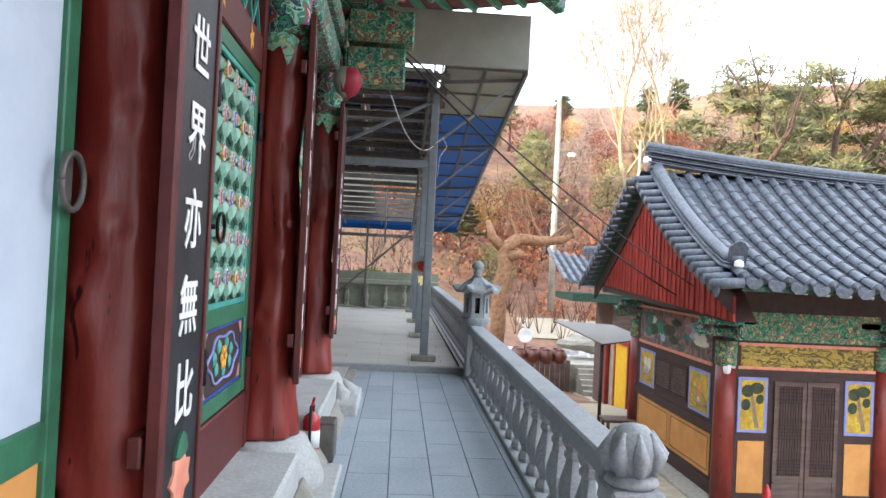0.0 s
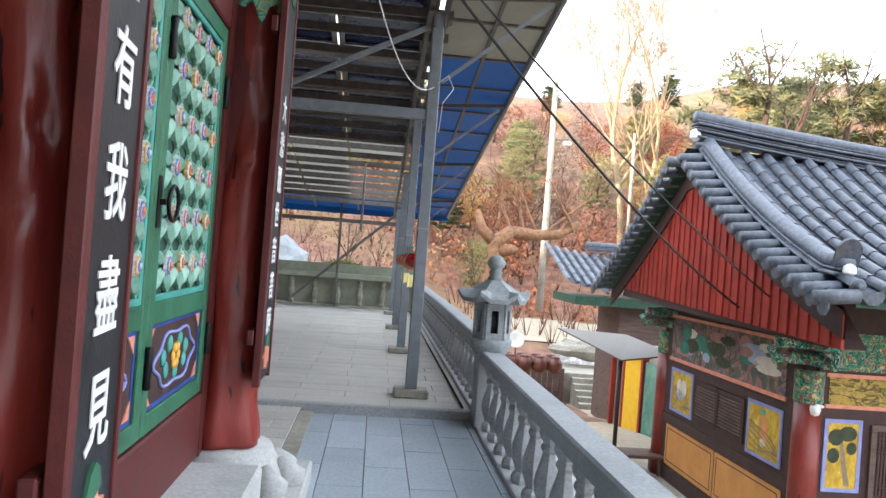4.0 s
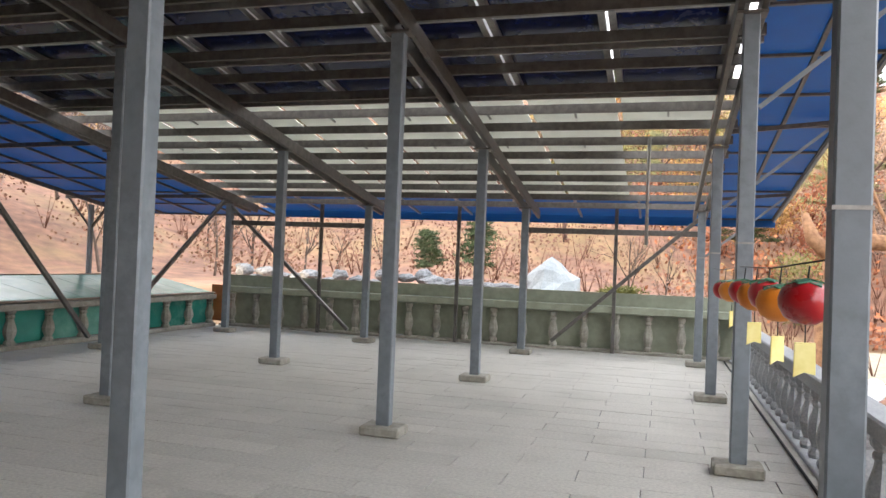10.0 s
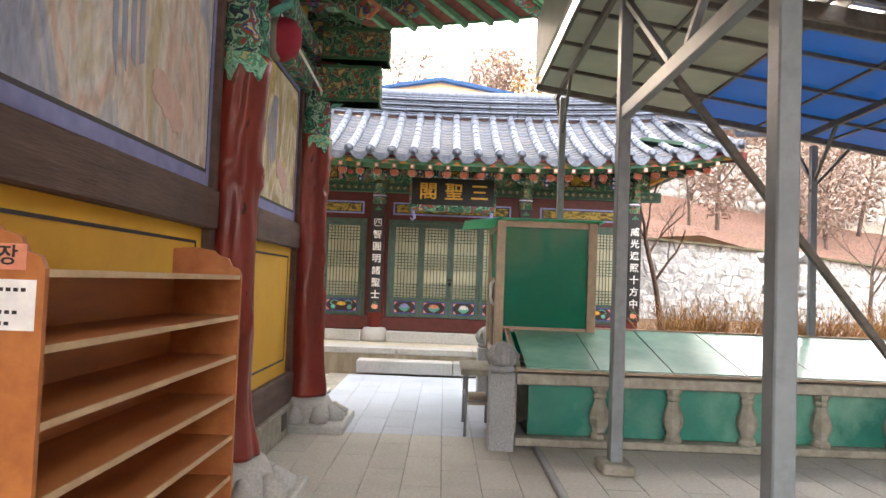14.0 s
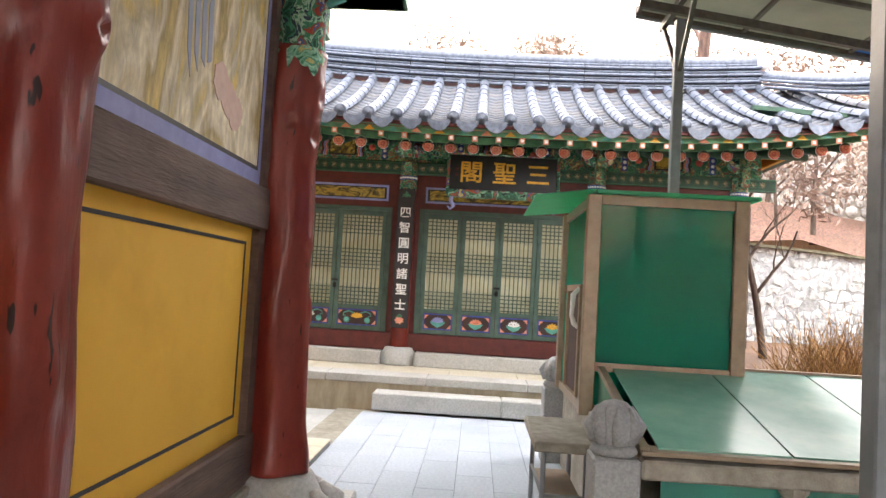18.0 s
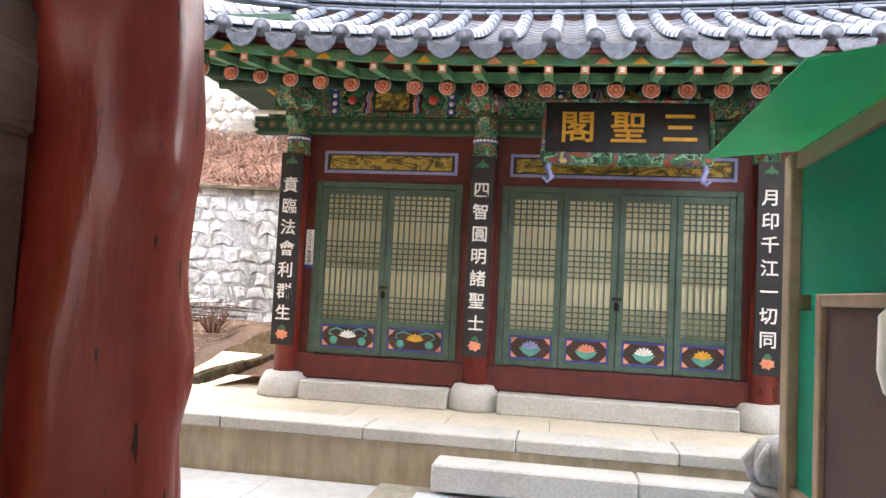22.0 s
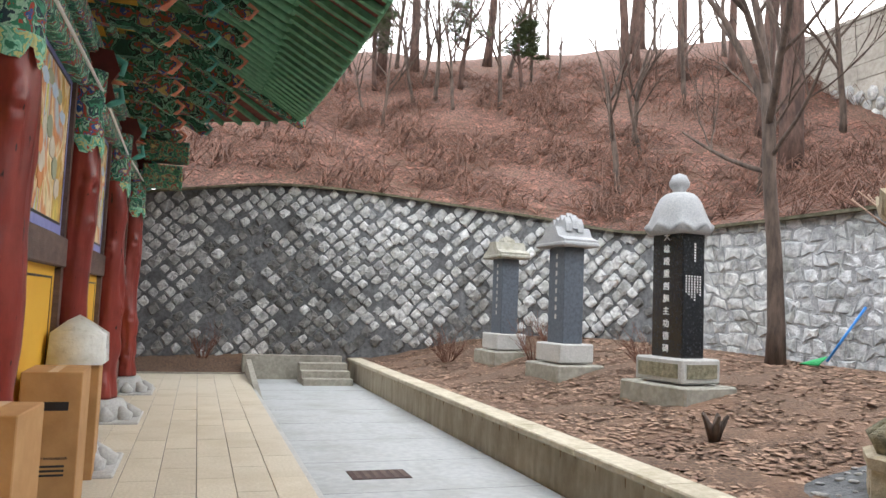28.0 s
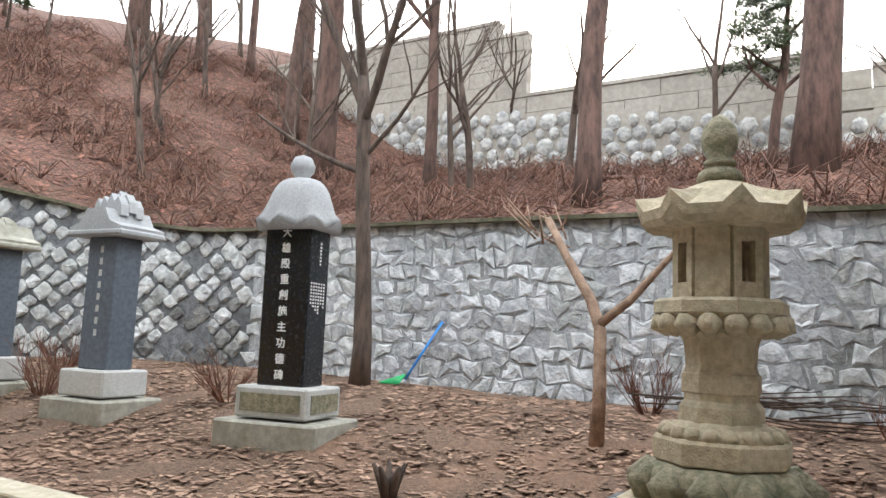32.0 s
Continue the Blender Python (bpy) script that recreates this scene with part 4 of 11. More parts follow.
# lintels and bracket zone all round
for z0, z1, dd in ((3.5, 3.78, 0.13), (3.86, 4.06, 0.17)):
    for x0, x1, y0, y1 in ((HX1 - dd, HX1 + dd, HY0 - 0.2, HY1 + 0.2), (HX0 - dd, HX0 + dd, HY0 - 0.2, HY1 + 0.2), (HX0 + dd, HX1 - dd, HY1 - dd, HY1 + dd)):
        part("lintel", G().box(x0, x1, y0, y1, z0, z1, c=0.02), DANCH, hall, "lintel painted with scrolls in green, blue and red")
for x, y, dx, dy in ((HX1, HY1, 0, 1), (HX0, HY1, -1, 0), (HX0, HY1, 0, 1), (HX0, HY0, -1, 0), (HX0, HY0, 0, -1), (HX1, HY1, 1, 0)):
    for z0, z1, r in ((3.42, 3.80, 0.62), (3.86, 4.20, 0.70)):
        cx, cy = x + dx * (0.2 + r / 2), y + dy * (0.2 + r / 2)
        part("beam_end", G().box(cx - (r / 2 if dx else 0.15), cx + (r / 2 if dx else 0.15), cy - (r / 2 if dy else 0.15), cy + (r / 2 if dy else 0.15), z0, z1, c=0.02), DANCHF, hall, "painted square beam end past the corner column")
g = G()
for x, y, dx, dy in ((HX1, HY1, 0, 1), (HX0, HY1, -1, 0), (HX0, HY1, 0, 1)):
    for z0, z1, r in ((3.42, 3.80, 0.62), (3.86, 4.20, 0.70)):
        cx, cy = x + dx * (0.2 + r / 2), y + dy * (0.2 + r / 2)
        for zz in (z0, z1 - 0.03):
            part("beam_end_trim", G().box(cx - (r / 2 if dx else 0.155) - 0.004, cx + (r / 2 if dx else 0.155) + 0.004, cy - (r / 2 if dy else 0.155) - 0.004, cy + (r / 2 if dy else 0.155) + 0.004, zz, zz + 0.03), GREEN, hall)

# bracket sets with curled tongues
EX0, EX1, EY0, EY1 = HX0 - 3.1, HX1 + 3.1, HY0 - 3.1, HY1 + 3.1
tg = G()
for lvl in range(3):
    o = 0.35 + 0.38 * lvl
    z = 4.15 + 0.36 * lvl
    tg.slab([(0.0, z), (o + 0.1, z), (o + 0.34, z - 0.14), (o + 0.46, z - 0.05), (o + 0.40, z + 0.02), (o + 0.30, z + 0.10), (o + 0.1, z + 0.17), (0.0, z + 0.17)], -0.05, 0.05, 1)
BRACKET = meshof("bracket", tg, DANCHD)
CURL = []
for lvl in range(3):
    cg = G()
    o = 0.35 + 0.38 * lvl
    z = 4.15 + 0.36 * lvl
    cg.tube([(o + 0.25, 0, z - 0.06), (o + 0.42, 0, z - 0.10), (o + 0.50, 0, z - 0.0), (o + 0.42, 0, z + 0.06), (o + 0.36, 0, z + 0.0)], [0.02, 0.03, 0.03, 0.026, 0.012], 6)
    CURL.append(meshof("curl", cg, (CORAL, TEAL, CORAL)[lvl]))
arm = G()
for lvl in range(3):
    o = 0.15 + 0.38 * lvl
    z = 4.32 + 0.36 * lvl
    arm.box(o - 0.05, o + 0.05, -0.40 + 0.03 * lvl, 0.40 - 0.03 * lvl, z, z + 0.14, c=0.03)
ARM = meshof("cross_arm", arm, DANCHD)
spots = []
for y in [HY0 + (HY1 - HY0) * q / 15 for q in range(16)]:
    spots += [(HX1, y, 0), (HX0, y, 180)]
for x in [HX0 + (HX1 - HX0) * q / 10 for q in range(11)]:
    spots += [(x, HY1, 90), (x, HY0, -90)]
for x, y, rz in spots:
    br = place(BRACKET, "bracket", hall, pose(x, y, 0, 0, 0, rz), "carved bracket with curled tongues in green and red")
    for c in CURL:
        place(c, "curl", br, Matrix.Identity(4))
    place(ARM, "cross_arm", br, Matrix.Identity(4))

# eaves: boarded soffit, round rafters, square flying rafters, tiles on the edge


def eave(t, span):
    """Height of the eave along a side, t from -1 to 1."""
    return 5.02 + 0.50 * abs(t) ** 3


CX, CY = (HX0 + HX1) / 2, (HY0 + HY1) / 2
RX, RY = (EX1 - EX0) / 2, (EY1 - EY0) / 2


def eave_point(side, t, d, lift=0.0):
    """A point of the soffit: side 0 to 3, t along it, d inwards from the edge."""
    if side % 2 == 0:
        s = 1 if side == 0 else -1
        x, y = CX + s * (RX - d), CY + t * (RY - d * 0.98)
    else:
        s = 1 if side == 1 else -1
        x, y = CX + t * (RX - d * 0.98), CY + s * (RY - d)
    return Vector((x, y, eave(t, 1) + d * 0.34 + lift - 0.15 * abs(t) ** 3 * min(1, d / 3)))


sof, top = G(), G()
for side in range(4):
    sof.sheet(40, 6, lambda u, v: eave_point(side, 2 * u - 1, 3.3 * v, 0.10))
    top.sheet(40, 8, lambda u, v: eave_point(side, 2 * u - 1, 5.5 * v, 0.26 + 1.4 * v * v))
part("soffit", sof, EAVER, hall, "brown-red boarded eaves")
part("roof_cover", top, ROOFLOW, hall, "grey roof tiles of the hall")
for side in range(4):
    nr = 52 if side % 2 == 0 else 40
    for q in range(nr + 1):
        t = -0.985 + 1.97 * q / nr
        part("round_rafter", G().tube([eave_point(side, t, 1.0, 0.0), eave_point(side, t * 0.97, 3.4, 0.0)], 0.058, 7), EAVEG, hall)
        a, b = eave_point(side, t, 0.06, 0.035), eave_point(side, t * 0.99, 1.5, 0.06)
        part("flying_rafter", G().bar(a, b, 0.075, 0.09), EAVEG, hall)
    for d, lift in ((0.03, 0.12), (0.95, 0.10)):
        part("eave_board", G().rail([eave_point(side, -1 + q / 20, d, lift) for q in range(41)], 0.05, 0.075), EAVEG, hall)
    et = G()
    for q in range(2 * nr):
        t = -1 + (q + 0.5) / nr
        c = eave_point(side, t, -0.02, 0.22)
        inn = eave_point(side, t, 0.5, 0.24)
        et.tube([c, inn], 0.075 if q % 2 == 0 else 0.05, 8)
    part("eave_tiles", et, ROOFTILE, hall, "grey-blue eave tiles")
# hip rafters at the corners
g = G()
for sx, sy in ((1, 1), (1, -1), (-1, 1), (-1, -1)):
    a = Vector((CX + sx * (RX + 0.02), CY + sy * (RY + 0.02), 5.53))
    b = Vector((CX + sx * (RX - 3.2), CY + sy * (RY - 3.2), 6.35))
    part("hip_rafter", G().bar(a, b, 0.2, 0.26, c=0.03), DANCHD, hall, "thick painted hip rafter")


# side and rear walls: frames, murals, ochre fields
def wall_bay(axis, at, a, b, out, pic, seed):
    """A bay between two columns: mural above, timber rail, ochre field with a dark line, sill."""
    def bx(g, p, q, r, s, d0, d1, c=0.0):
        lo, hi = (at + out * d0, at + out * d1) if out > 0 else (at + out * d1, at + out * d0)
        if axis == "y":
            return g.box(p, q, lo, hi, r, s, c=c)
        return g.box(lo, hi, p, q, r, s, c=c)
    w0, w1 = a + 0.17, b - 0.17
    for r, q in ((1.86, 2.12), (0.32, 0.62)):
        part("wall_rail", bx(G(), w0, w1, r, q, 0.0, 0.07, 0.012), BROWNW, hall, "weathered brown timber rail")
    for p, q, r, u in ((w0, w0 + 0.12, 0.62, 1.86), (w1 - 0.12, w1, 0.62, 1.86), (w0, w0 + 0.09, 2.12, 3.5), (w1 - 0.09, w1, 2.12, 3.5)):
        part("wall_post", bx(G(), p, q, r, u, 0.0, 0.05), BROWNW, hall)
    g = G()
    for p, q, r, s in ((w0 + 0.22, w1 - 0.22, 1.76, 1.778), (w0 + 0.22, w1 - 0.22, 0.74, 0.758), (w0 + 0.22, w0 + 0.238, 0.758, 1.76), (w1 - 0.238, w1 - 0.22, 0.758, 1.76)):
        bx(g, p, q, r, s, 0.0, 0.004)
    part("painted_line", g, BLACKP, hall)
    m = part("mural", bx(G(), w0 + 0.15, w1 - 0.15, 2.24, 3.44, 0.0, 0.012), pic, hall, "painted wall mural in a lavender border")
    g = G()
    for p, q, r, s in ((w0 + 0.09, w1 - 0.09, 2.13, 2.215), (w0 + 0.09, w1 - 0.09, 3.46, 3.5), (w0 + 0.09, w0 + 0.14, 2.215, 3.46), (w1 - 0.14, w1 - 0.09, 2.215, 3.46)):
        bx(g, p, q, r, s, 0.0, 0.016)
    part("mural_border", g, LAVEN, m)
    g = G()
    for p, q, r, s in ((w0 + 0.14, w1 - 0.14, 2.215, 2.24), (w0 + 0.14, w1 - 0.14, 3.44, 3.46), (w0 + 0.14, w0 + 0.15, 2.24, 3.44), (w1 - 0.15, w1 - 0.14, 2.24, 3.44)):
        bx(g, p, q, r, s, 0.0, 0.014)
    part("mural_line", g, BLACKP, m)
    part("footing", bx(G(), w0 - 0.1, w1 + 0.1, 0.0, 0.32, 0.0, 0.10, 0.01), CONCRETE, hall, "rendered concrete footing")


for k, (a, b) in enumerate(zip([HX0] + SIDE_X[::-1], SIDE_X[::-1] + [HX1])):
    wall_bay("y", HY1, a, b, 1, [MURAL_YEL, MURAL_GREY, MURAL_GREY][k], k)
for k, (a, b) in enumerate(zip(FRONT_Y[:-1], FRONT_Y[1:])):
    wall_bay("x", HX0, a, b, -1, MURAL_GOLD, k)
# plain painted shapes on the murals: robes, rocks, stems and leaf patches
ROBEB, ROBEW, ROCK, STEM, LEAFP, SUNSET = [surface(nm, hexc(a), hexc(b), 9, 0.8, bump=0.04, stain=hexc(c), stain_scale=6) for nm, a, b, c in (("pale_blue_robe_paint", "969fb6", "a6aec2", "b4b8c4"), ("cream_robe_paint", "ccc3b2", "dcd4c6", "bdb29e"), ("grey_rock_paint", "a39b8c", "b4ac9c", "8f887a"), ("brown_stem_paint", "7d6c55", "96836a", "6a5a46"), ("sage_leaf_paint", "98a088", "a8ae98", "8a927c"), ("tan_robe_paint", "cf8550", "dc9a68", "b8744a"))]
PINKWASH, SKYWASH = surface("pink_wash_paint", hexc("d2b0a4"), hexc("dec2b6"), 14, 0.8, bump=0.03, stain=hexc("c8b8b0"), stain_scale=9), surface("sky_wash_paint", hexc("a8c0d8"), hexc("c0d2e2"), 14, 0.8, bump=0.03, stain=hexc("d0d4d0"), stain_scale=9)


def mural_shape(m, axis, at, out, pts, mat, lift):
    lo, hi = sorted((at + out * 0.012, at + out * (0.0135 + lift)))
    part("painted_shape", G().slab(pts, lo, hi, 1 if axis == "y" else 0), mat, m)


def blob(r, u, v, w, h, n=11):
    return [(u + w * r.uniform(0.8, 1.1) * math.cos(math.tau * k / n), v + h * r.uniform(0.8, 1.1) * math.sin(math.tau * k / n)) for k in range(n)]


rm = random.Random(72)
for m in [o for o in hall.children if o.name.startswith("mural")]:
    co = [v.co for v in m.data.vertices]
    dx, dy = max(c.x for c in co) - min(c.x for c in co), max(c.y for c in co) - min(c.y for c in co)
    axis = "y" if dx > dy else "x"
    lo, hi = (min(c.x for c in co), max(c.x for c in co)) if axis == "y" else (min(c.y for c in co), max(c.y for c in co))
    at, out = (HY1, 1) if axis == "y" else (HX0, -1)
    L = hi - lo
    if axis == "y":
        # folds of a pale robe and a rubbed pink patch
        for q in range(4):
            u = lo + L * (0.42 + 0.04 * q)
            mural_shape(m, axis, at, out, [(u - 0.03, 2.62 - 0.05 * q), (u + 0.02, 2.60), (u + 0.045, 2.85), (u + 0.03 - 0.05 * q, 3.15), (u - 0.03 - 0.05 * q, 3.18), (u - 0.01, 2.9)], ROBEB, 0.0008 + 0.0004 * q)
        for q in range(3):
            mural_shape(m, axis, at, out, blob(rm, lo + L * 0.22 + 0.12 * q, 2.46 + 0.05 * q, 0.12, 0.10, 19), PINKWASH, 0.0030 + 0.0004 * q)
    else:
        # a brown trunk, an orange robe, sky above pale rocks
        u = lo + L * 0.66
        mural_shape(m, axis, at, out, [(u - 0.05, 2.35), (u + 0.05, 2.33), (u + 0.07, 2.7), (u + 0.12, 3.1), (u + 0.18, 3.40), (u + 0.11, 3.41), (u + 0.03, 3.05), (u - 0.01, 2.72)], STEM, 0.0008)
        for q in range(5):
            mural_shape(m, axis, at, out, blob(rm, lo + L * (0.12 + 0.09 * q), rm.uniform(3.1, 3.35), 0.13, 0.06, 17), (SKYWASH, LEAFP)[q % 2], 0.0012 + 0.0004 * q)
        for q in range(4):
            mural_shape(m, axis, at, out, blob(rm, lo + L * 0.48 + rm.uniform(-0.1, 0.1), 2.52 + 0.12 * q, 0.13 - 0.02 * q, 0.11, 17), (SUNSET, ROBEW)[q % 2], 0.0034 + 0.0004 * q)
        for q in range(4):
            mural_shape(m, axis, at, out, blob(rm, lo + L * (0.14 + 0.07 * q), 2.5 + 0.14 * q, 0.11, 0.09, 17), (ROBEW, LEAFP)[q % 2], 0.0054 + 0.0004 * q)
# carved scroll brackets on the rear and side columns
for x, y in COLS:
    if x > HX0 + 0.01 and y < HY1 - 0.01:
        continue
    dx, dy = (-1, 0) if x < HX0 + 0.01 and y < HY1 - 0.01 else (0, 1)
    ox = 0.13 if dy else 0.10
    sc = Matrix.Translation((x + dx * ox, y + dy * ox, 0)) @ Euler((0, 0, math.atan2(dy, dx))).to_matrix().to_4x4()
    if x > -1:
        continue
    bk = part("scroll_bracket", G().slab([(0.0, 3.40), (0.16, 3.38), (0.24, 3.46), (0.20, 3.60), (0.27, 3.72), (0.20, 3.90), (0.0, 3.92)], -0.045, 0.045, 1, sc), REDWOOD, hall, "red bracket with teal scrolls")
    cu = G()
    for z, k in ((3.47, -1), (3.78, 1)):
        cu.tube([sc @ Vector((0.06, 0, z)), sc @ Vector((0.20, 0, z + 0.07 * k)), sc @ Vector((0.30, 0, z + 0.02 * k)), sc @ Vector((0.28, 0, z - 0.08 * k)), sc @ Vector((0.20, 0, z - 0.06 * k)), sc @ Vector((0.21, 0, z - 0.01 * k))], [0.03, 0.036, 0.036, 0.032, 0.024, 0.014], 8)
    part("scroll", cu, TEAL, bk, "teal carved scroll")
    part("beak", G().tube([sc @ Vector((0.20, 0, 3.62)), sc @ Vector((0.33, 0, 3.60))], [0.03, 0.006], 6), CORAL, bk)
# vent in the footing, a black plate painted as the shade inside
part("vent", G().box(-9.25, -9.05, HY1 + 0.10, HY1 + 0.105, 0.12, 0.28), BLACKP, hall, "small black plate standing in for a shaded vent opening")


# hanging verse boards
def verse_board(x, y, z0, z1, w, face, text, size=0.26, label="", rows=None):
    """A tall black board; face is the heading of its normal in degrees."""
    b = thing("verse_board", label, "sign board", "verse boards", m=pose(x, y, 0, 0, 0, face))
    part("board", G().box(-w / 2, w / 2, -0.02, 0.02, z0, z1, c=0.004), BLACKP, b)
    if w > 0.25:
        part("rim", G().box(-w / 2 - 0.05, -w / 2, -0.03, 0.012, z0 - 0.02, z1 + 0.02, c=0.004).box(w / 2, w / 2 + 0.02, -0.03, 0.012, z0 - 0.02, z1 + 0.02, c=0.004), REDWOOD, b, "dark red rim")
    n = len(text)
    top, bot = z1 - (z1 - z0) * 0.12, z0 + (z1 - z0) * 0.105
    for i, ch in enumerate(text):
        zz = rows[0] - rows[1] * i if rows else top - (top - bot) * (i + 0.5) / n
        letters("character", ch, size, WHITEP, b, Matrix.Translation((0, -0.024, zz)), "white raised character")
    lz = z0 + (z1 - z0) * 0.055
    s = w * 0.30
    petals = part("lotus", G().slab([(s * math.cos(t) * (1.0 if k % 2 else 0.72), lz + 0.8 * s * math.sin(t) * (1.0 if k % 2 else 0.7)) for k, t in enumerate([math.tau * k / 14 for k in range(14)])], -0.028, -0.019, 1), CORAL, b, "coral carved lotus")
    part("lotus_leaf", G().slab([(-s * 0.6, lz + s * 0.7), (0, lz + s * 0.55), (s * 0.6, lz + s * 0.7), (s * 0.35, lz + s * 1.15), (0, lz + s * 1.35), (-s * 0.35, lz + s * 1.15)], -0.029, -0.019, 1), GREEN, b)
    tz = z1 - (z1 - z0) * 0.05
    part("top_ornament", G().slab([(-s * 0.9, tz - s * 0.3), (-s * 0.4, tz - s * 0.1), (0, tz - s * 0.35), (s * 0.4, tz - s * 0.1), (s * 0.9, tz - s * 0.3), (s * 0.75, tz + s * 0.2), (s * 0.3, tz + s * 0.45), (0, tz + s * 1.0), (-s * 0.3, tz + s * 0.45), (-s * 0.75, tz + s * 0.2)], -0.028, -0.019, 1), GREEN, b, "green carved bud")
    return b


for y, text in ((2.31, "十方世界亦無比"), (5.08, "世間所有我盡見"), (7.80, "大悲觀世音菩薩")):
    b = verse_board(-0.665, y, 0.76, 3.16, 0.36, 95 if y == 5.08 else 90, text, size=0.168 if y > 7 else 0.195, label="tall black verse board with white characters hung on a red column", rows=(2.364, 0.212) if y > 7 else None)
    part("bracket_lower", G().box(-0.24, -0.12, 0.02, 0.06, 0.98, 1.07, c=0.006), REDWOOD, b)
    part("bracket_upper", G().box(-0.24, -0.12, 0.02, 0.06, 2.78, 2.87, c=0.006), REDWOOD, b)

# the leaf standing open beside the first column, its paper side out
op = thing("open_door", "open hall door leaf showing its white papered back", "door", m=pose(-0.925, 2.03, 0, 0, 0, -89))
part("panel", G().box(0.0, 1.05, -0.012, 0.012, 1.12, 2.75), surface("bluish_white_paper", hexc("aeb8c6"), hexc("bcc6d2"), 3, 0.85, bump=0.08, fine=20, stain=hexc("c8d0da"), stain_scale=1.2), op, "bluish-white paper")
part("paper_patch", G().box(0.0, 1.045, -0.0145, -0.0122, 1.12, 1.32), op.children[0].data.materials[0], op, "overlapping strip of paper")
part("stile", G().box(-0.02, 0.055, -0.03, 0.03, 0.7, 2.78, c=0.005).box(1.0, 1.07, -0.03, 0.03, 0.7, 2.78, c=0.005).box(0.055, 1.0, -0.03, 0.03, 1.03, 1.13, c=0.005).box(0.055, 1.0, -0.03, 0.03, 2.7, 2.78, c=0.005).box(0.055, 1.0, -0.03, 0.03, 0.7, 0.8, c=0.005), GREEN, op)
part("lower_panel", G().box(0.055, 1.0, -0.012, 0.012, 0.8, 1.03), ORANGE, op, "orange lower panel")
part("ring_handle", G().tube([(0.04 + 0.068 * math.cos(t), 0.055, 1.76 + 0.075 * math.sin(t)) for t in [math.tau * q / 26 for q in range(27)]], 0.009, 8), DKSTEEL, op, "dark iron ring handle")
part("ring_plate", G().box(0.0, 0.05, 0.028, 0.036, 1.71, 1.84, c=0.002), DKSTEEL, op)


# ---- steel canopy with solar panels ----
def roofz(y):
    return ROOF0 - SLOPE * (y - 10.7)


def pitched(g, x0, x1, y0, y1, lo, hi):
    """A piece lying in the slope of the roof, between heights lo and hi above it."""
    p = [(x, y, roofz(y) + h) for h in (lo, hi) for y in (y0, y1) for x in (x0, x1)]
    return g.add(p, [(0, 2, 3, 1), (4, 5, 7, 6), (0, 1, 5, 4), (2, 6, 7, 3), (0, 4, 6, 2), (1, 3, 7, 5)])


canopy = thing("solar_canopy", "grey steel canopy roofed with dark solar panels and blue sheets", "canopy")
for x in PX:
    for y in PY:
        p = part("post", G().box(x - 0.06, x + 0.06, y - 0.05, y + 0.05, UP + 0.08, roofz(y) - 0.34, c=0.008), STEEL, canopy)
        part("footing", G().box(x - 0.18, x + 0.18, y - 0.13, y + 0.13, UP, UP + 0.085, c=0.015), CONCRETE, p, "rough concrete footing")
        part("cap_plate", G().box(x - 0.11, x + 0.11, y - 0.08, y + 0.08, roofz(y) - 0.35, roofz(y) - 0.33), DKSTEEL, p)
        if x > 0:
            part("band", G().box(x - 0.063, x + 0.063, y - 0.053, y + 0.053, 1.82, 1.835), ALU, p)
OUTX = -11.40
for y in PY:
    p = part("outer_post", G().box(OUTX - 0.04, OUTX + 0.04, y - 0.04, y + 0.04, UP, roofz(y) - 0.42, c=0.005), STEEL, canopy)
    part("fork", G().bar((OUTX, y, roofz(y) - 0.9), (OUTX - 0.6, y, roofz(y) - 0.25), 0.035, 0.035).bar((OUTX, y, roofz(y) - 0.9), (OUTX + 0.55, y, roofz(y) - 0.25), 0.035, 0.035), DKSTEEL, p)
# paired beams along the slope on each line of posts
for x in PX:
    for s in (-0.085, 0.085):
        part("sloping_beam", G().bar((x + s, 10.55, roofz(10.55) - 0.25), (x + s, 21.3, roofz(21.3) - 0.25), 0.05, 0.15, c=0.006), DKSTEEL, canopy)
for y in PY:
    part("outer_beam", G().bar((-12.05, y, roofz(y) - 0.26), (-8.2, y, roofz(y) - 0.20), 0.05, 0.07), DKSTEEL, canopy)
    part("east_arm", G().bar((0.5, y, roofz(y) - 0.16), (1.7, y, roofz(y) - 0.06), 0.04, 0.05), DKSTEEL, canopy)
    part("east_brace", G().bar((0.5, y, roofz(y) - 1.05), (1.62, y, roofz(y) - 0.12), 0.035, 0.035), STEEL, canopy)
part("edge_beam", G().bar((OUTX, 10.5, roofz(10.5) - 0.34), (OUTX, 22.2, roofz(22.2) - 0.34), 0.05, 0.07), DKSTEEL, canopy)
# purlins across
k = 0
y = 10.75
while y < 21.1:
    part("purlin", G().box(-8.3, 0.62, y - 0.022, y + 0.022, roofz(y) - 0.17, roofz(y) - 0.07), DKSTEEL, canopy)
    if k % 2 == 1 and y < 16.4:
        part("purlin", G().box(-8.3, 0.62, y + 0.14, y + 0.17, roofz(y) - 0.19, roofz(y) - 0.10), ALU, canopy)
    y += 0.575
    k += 1
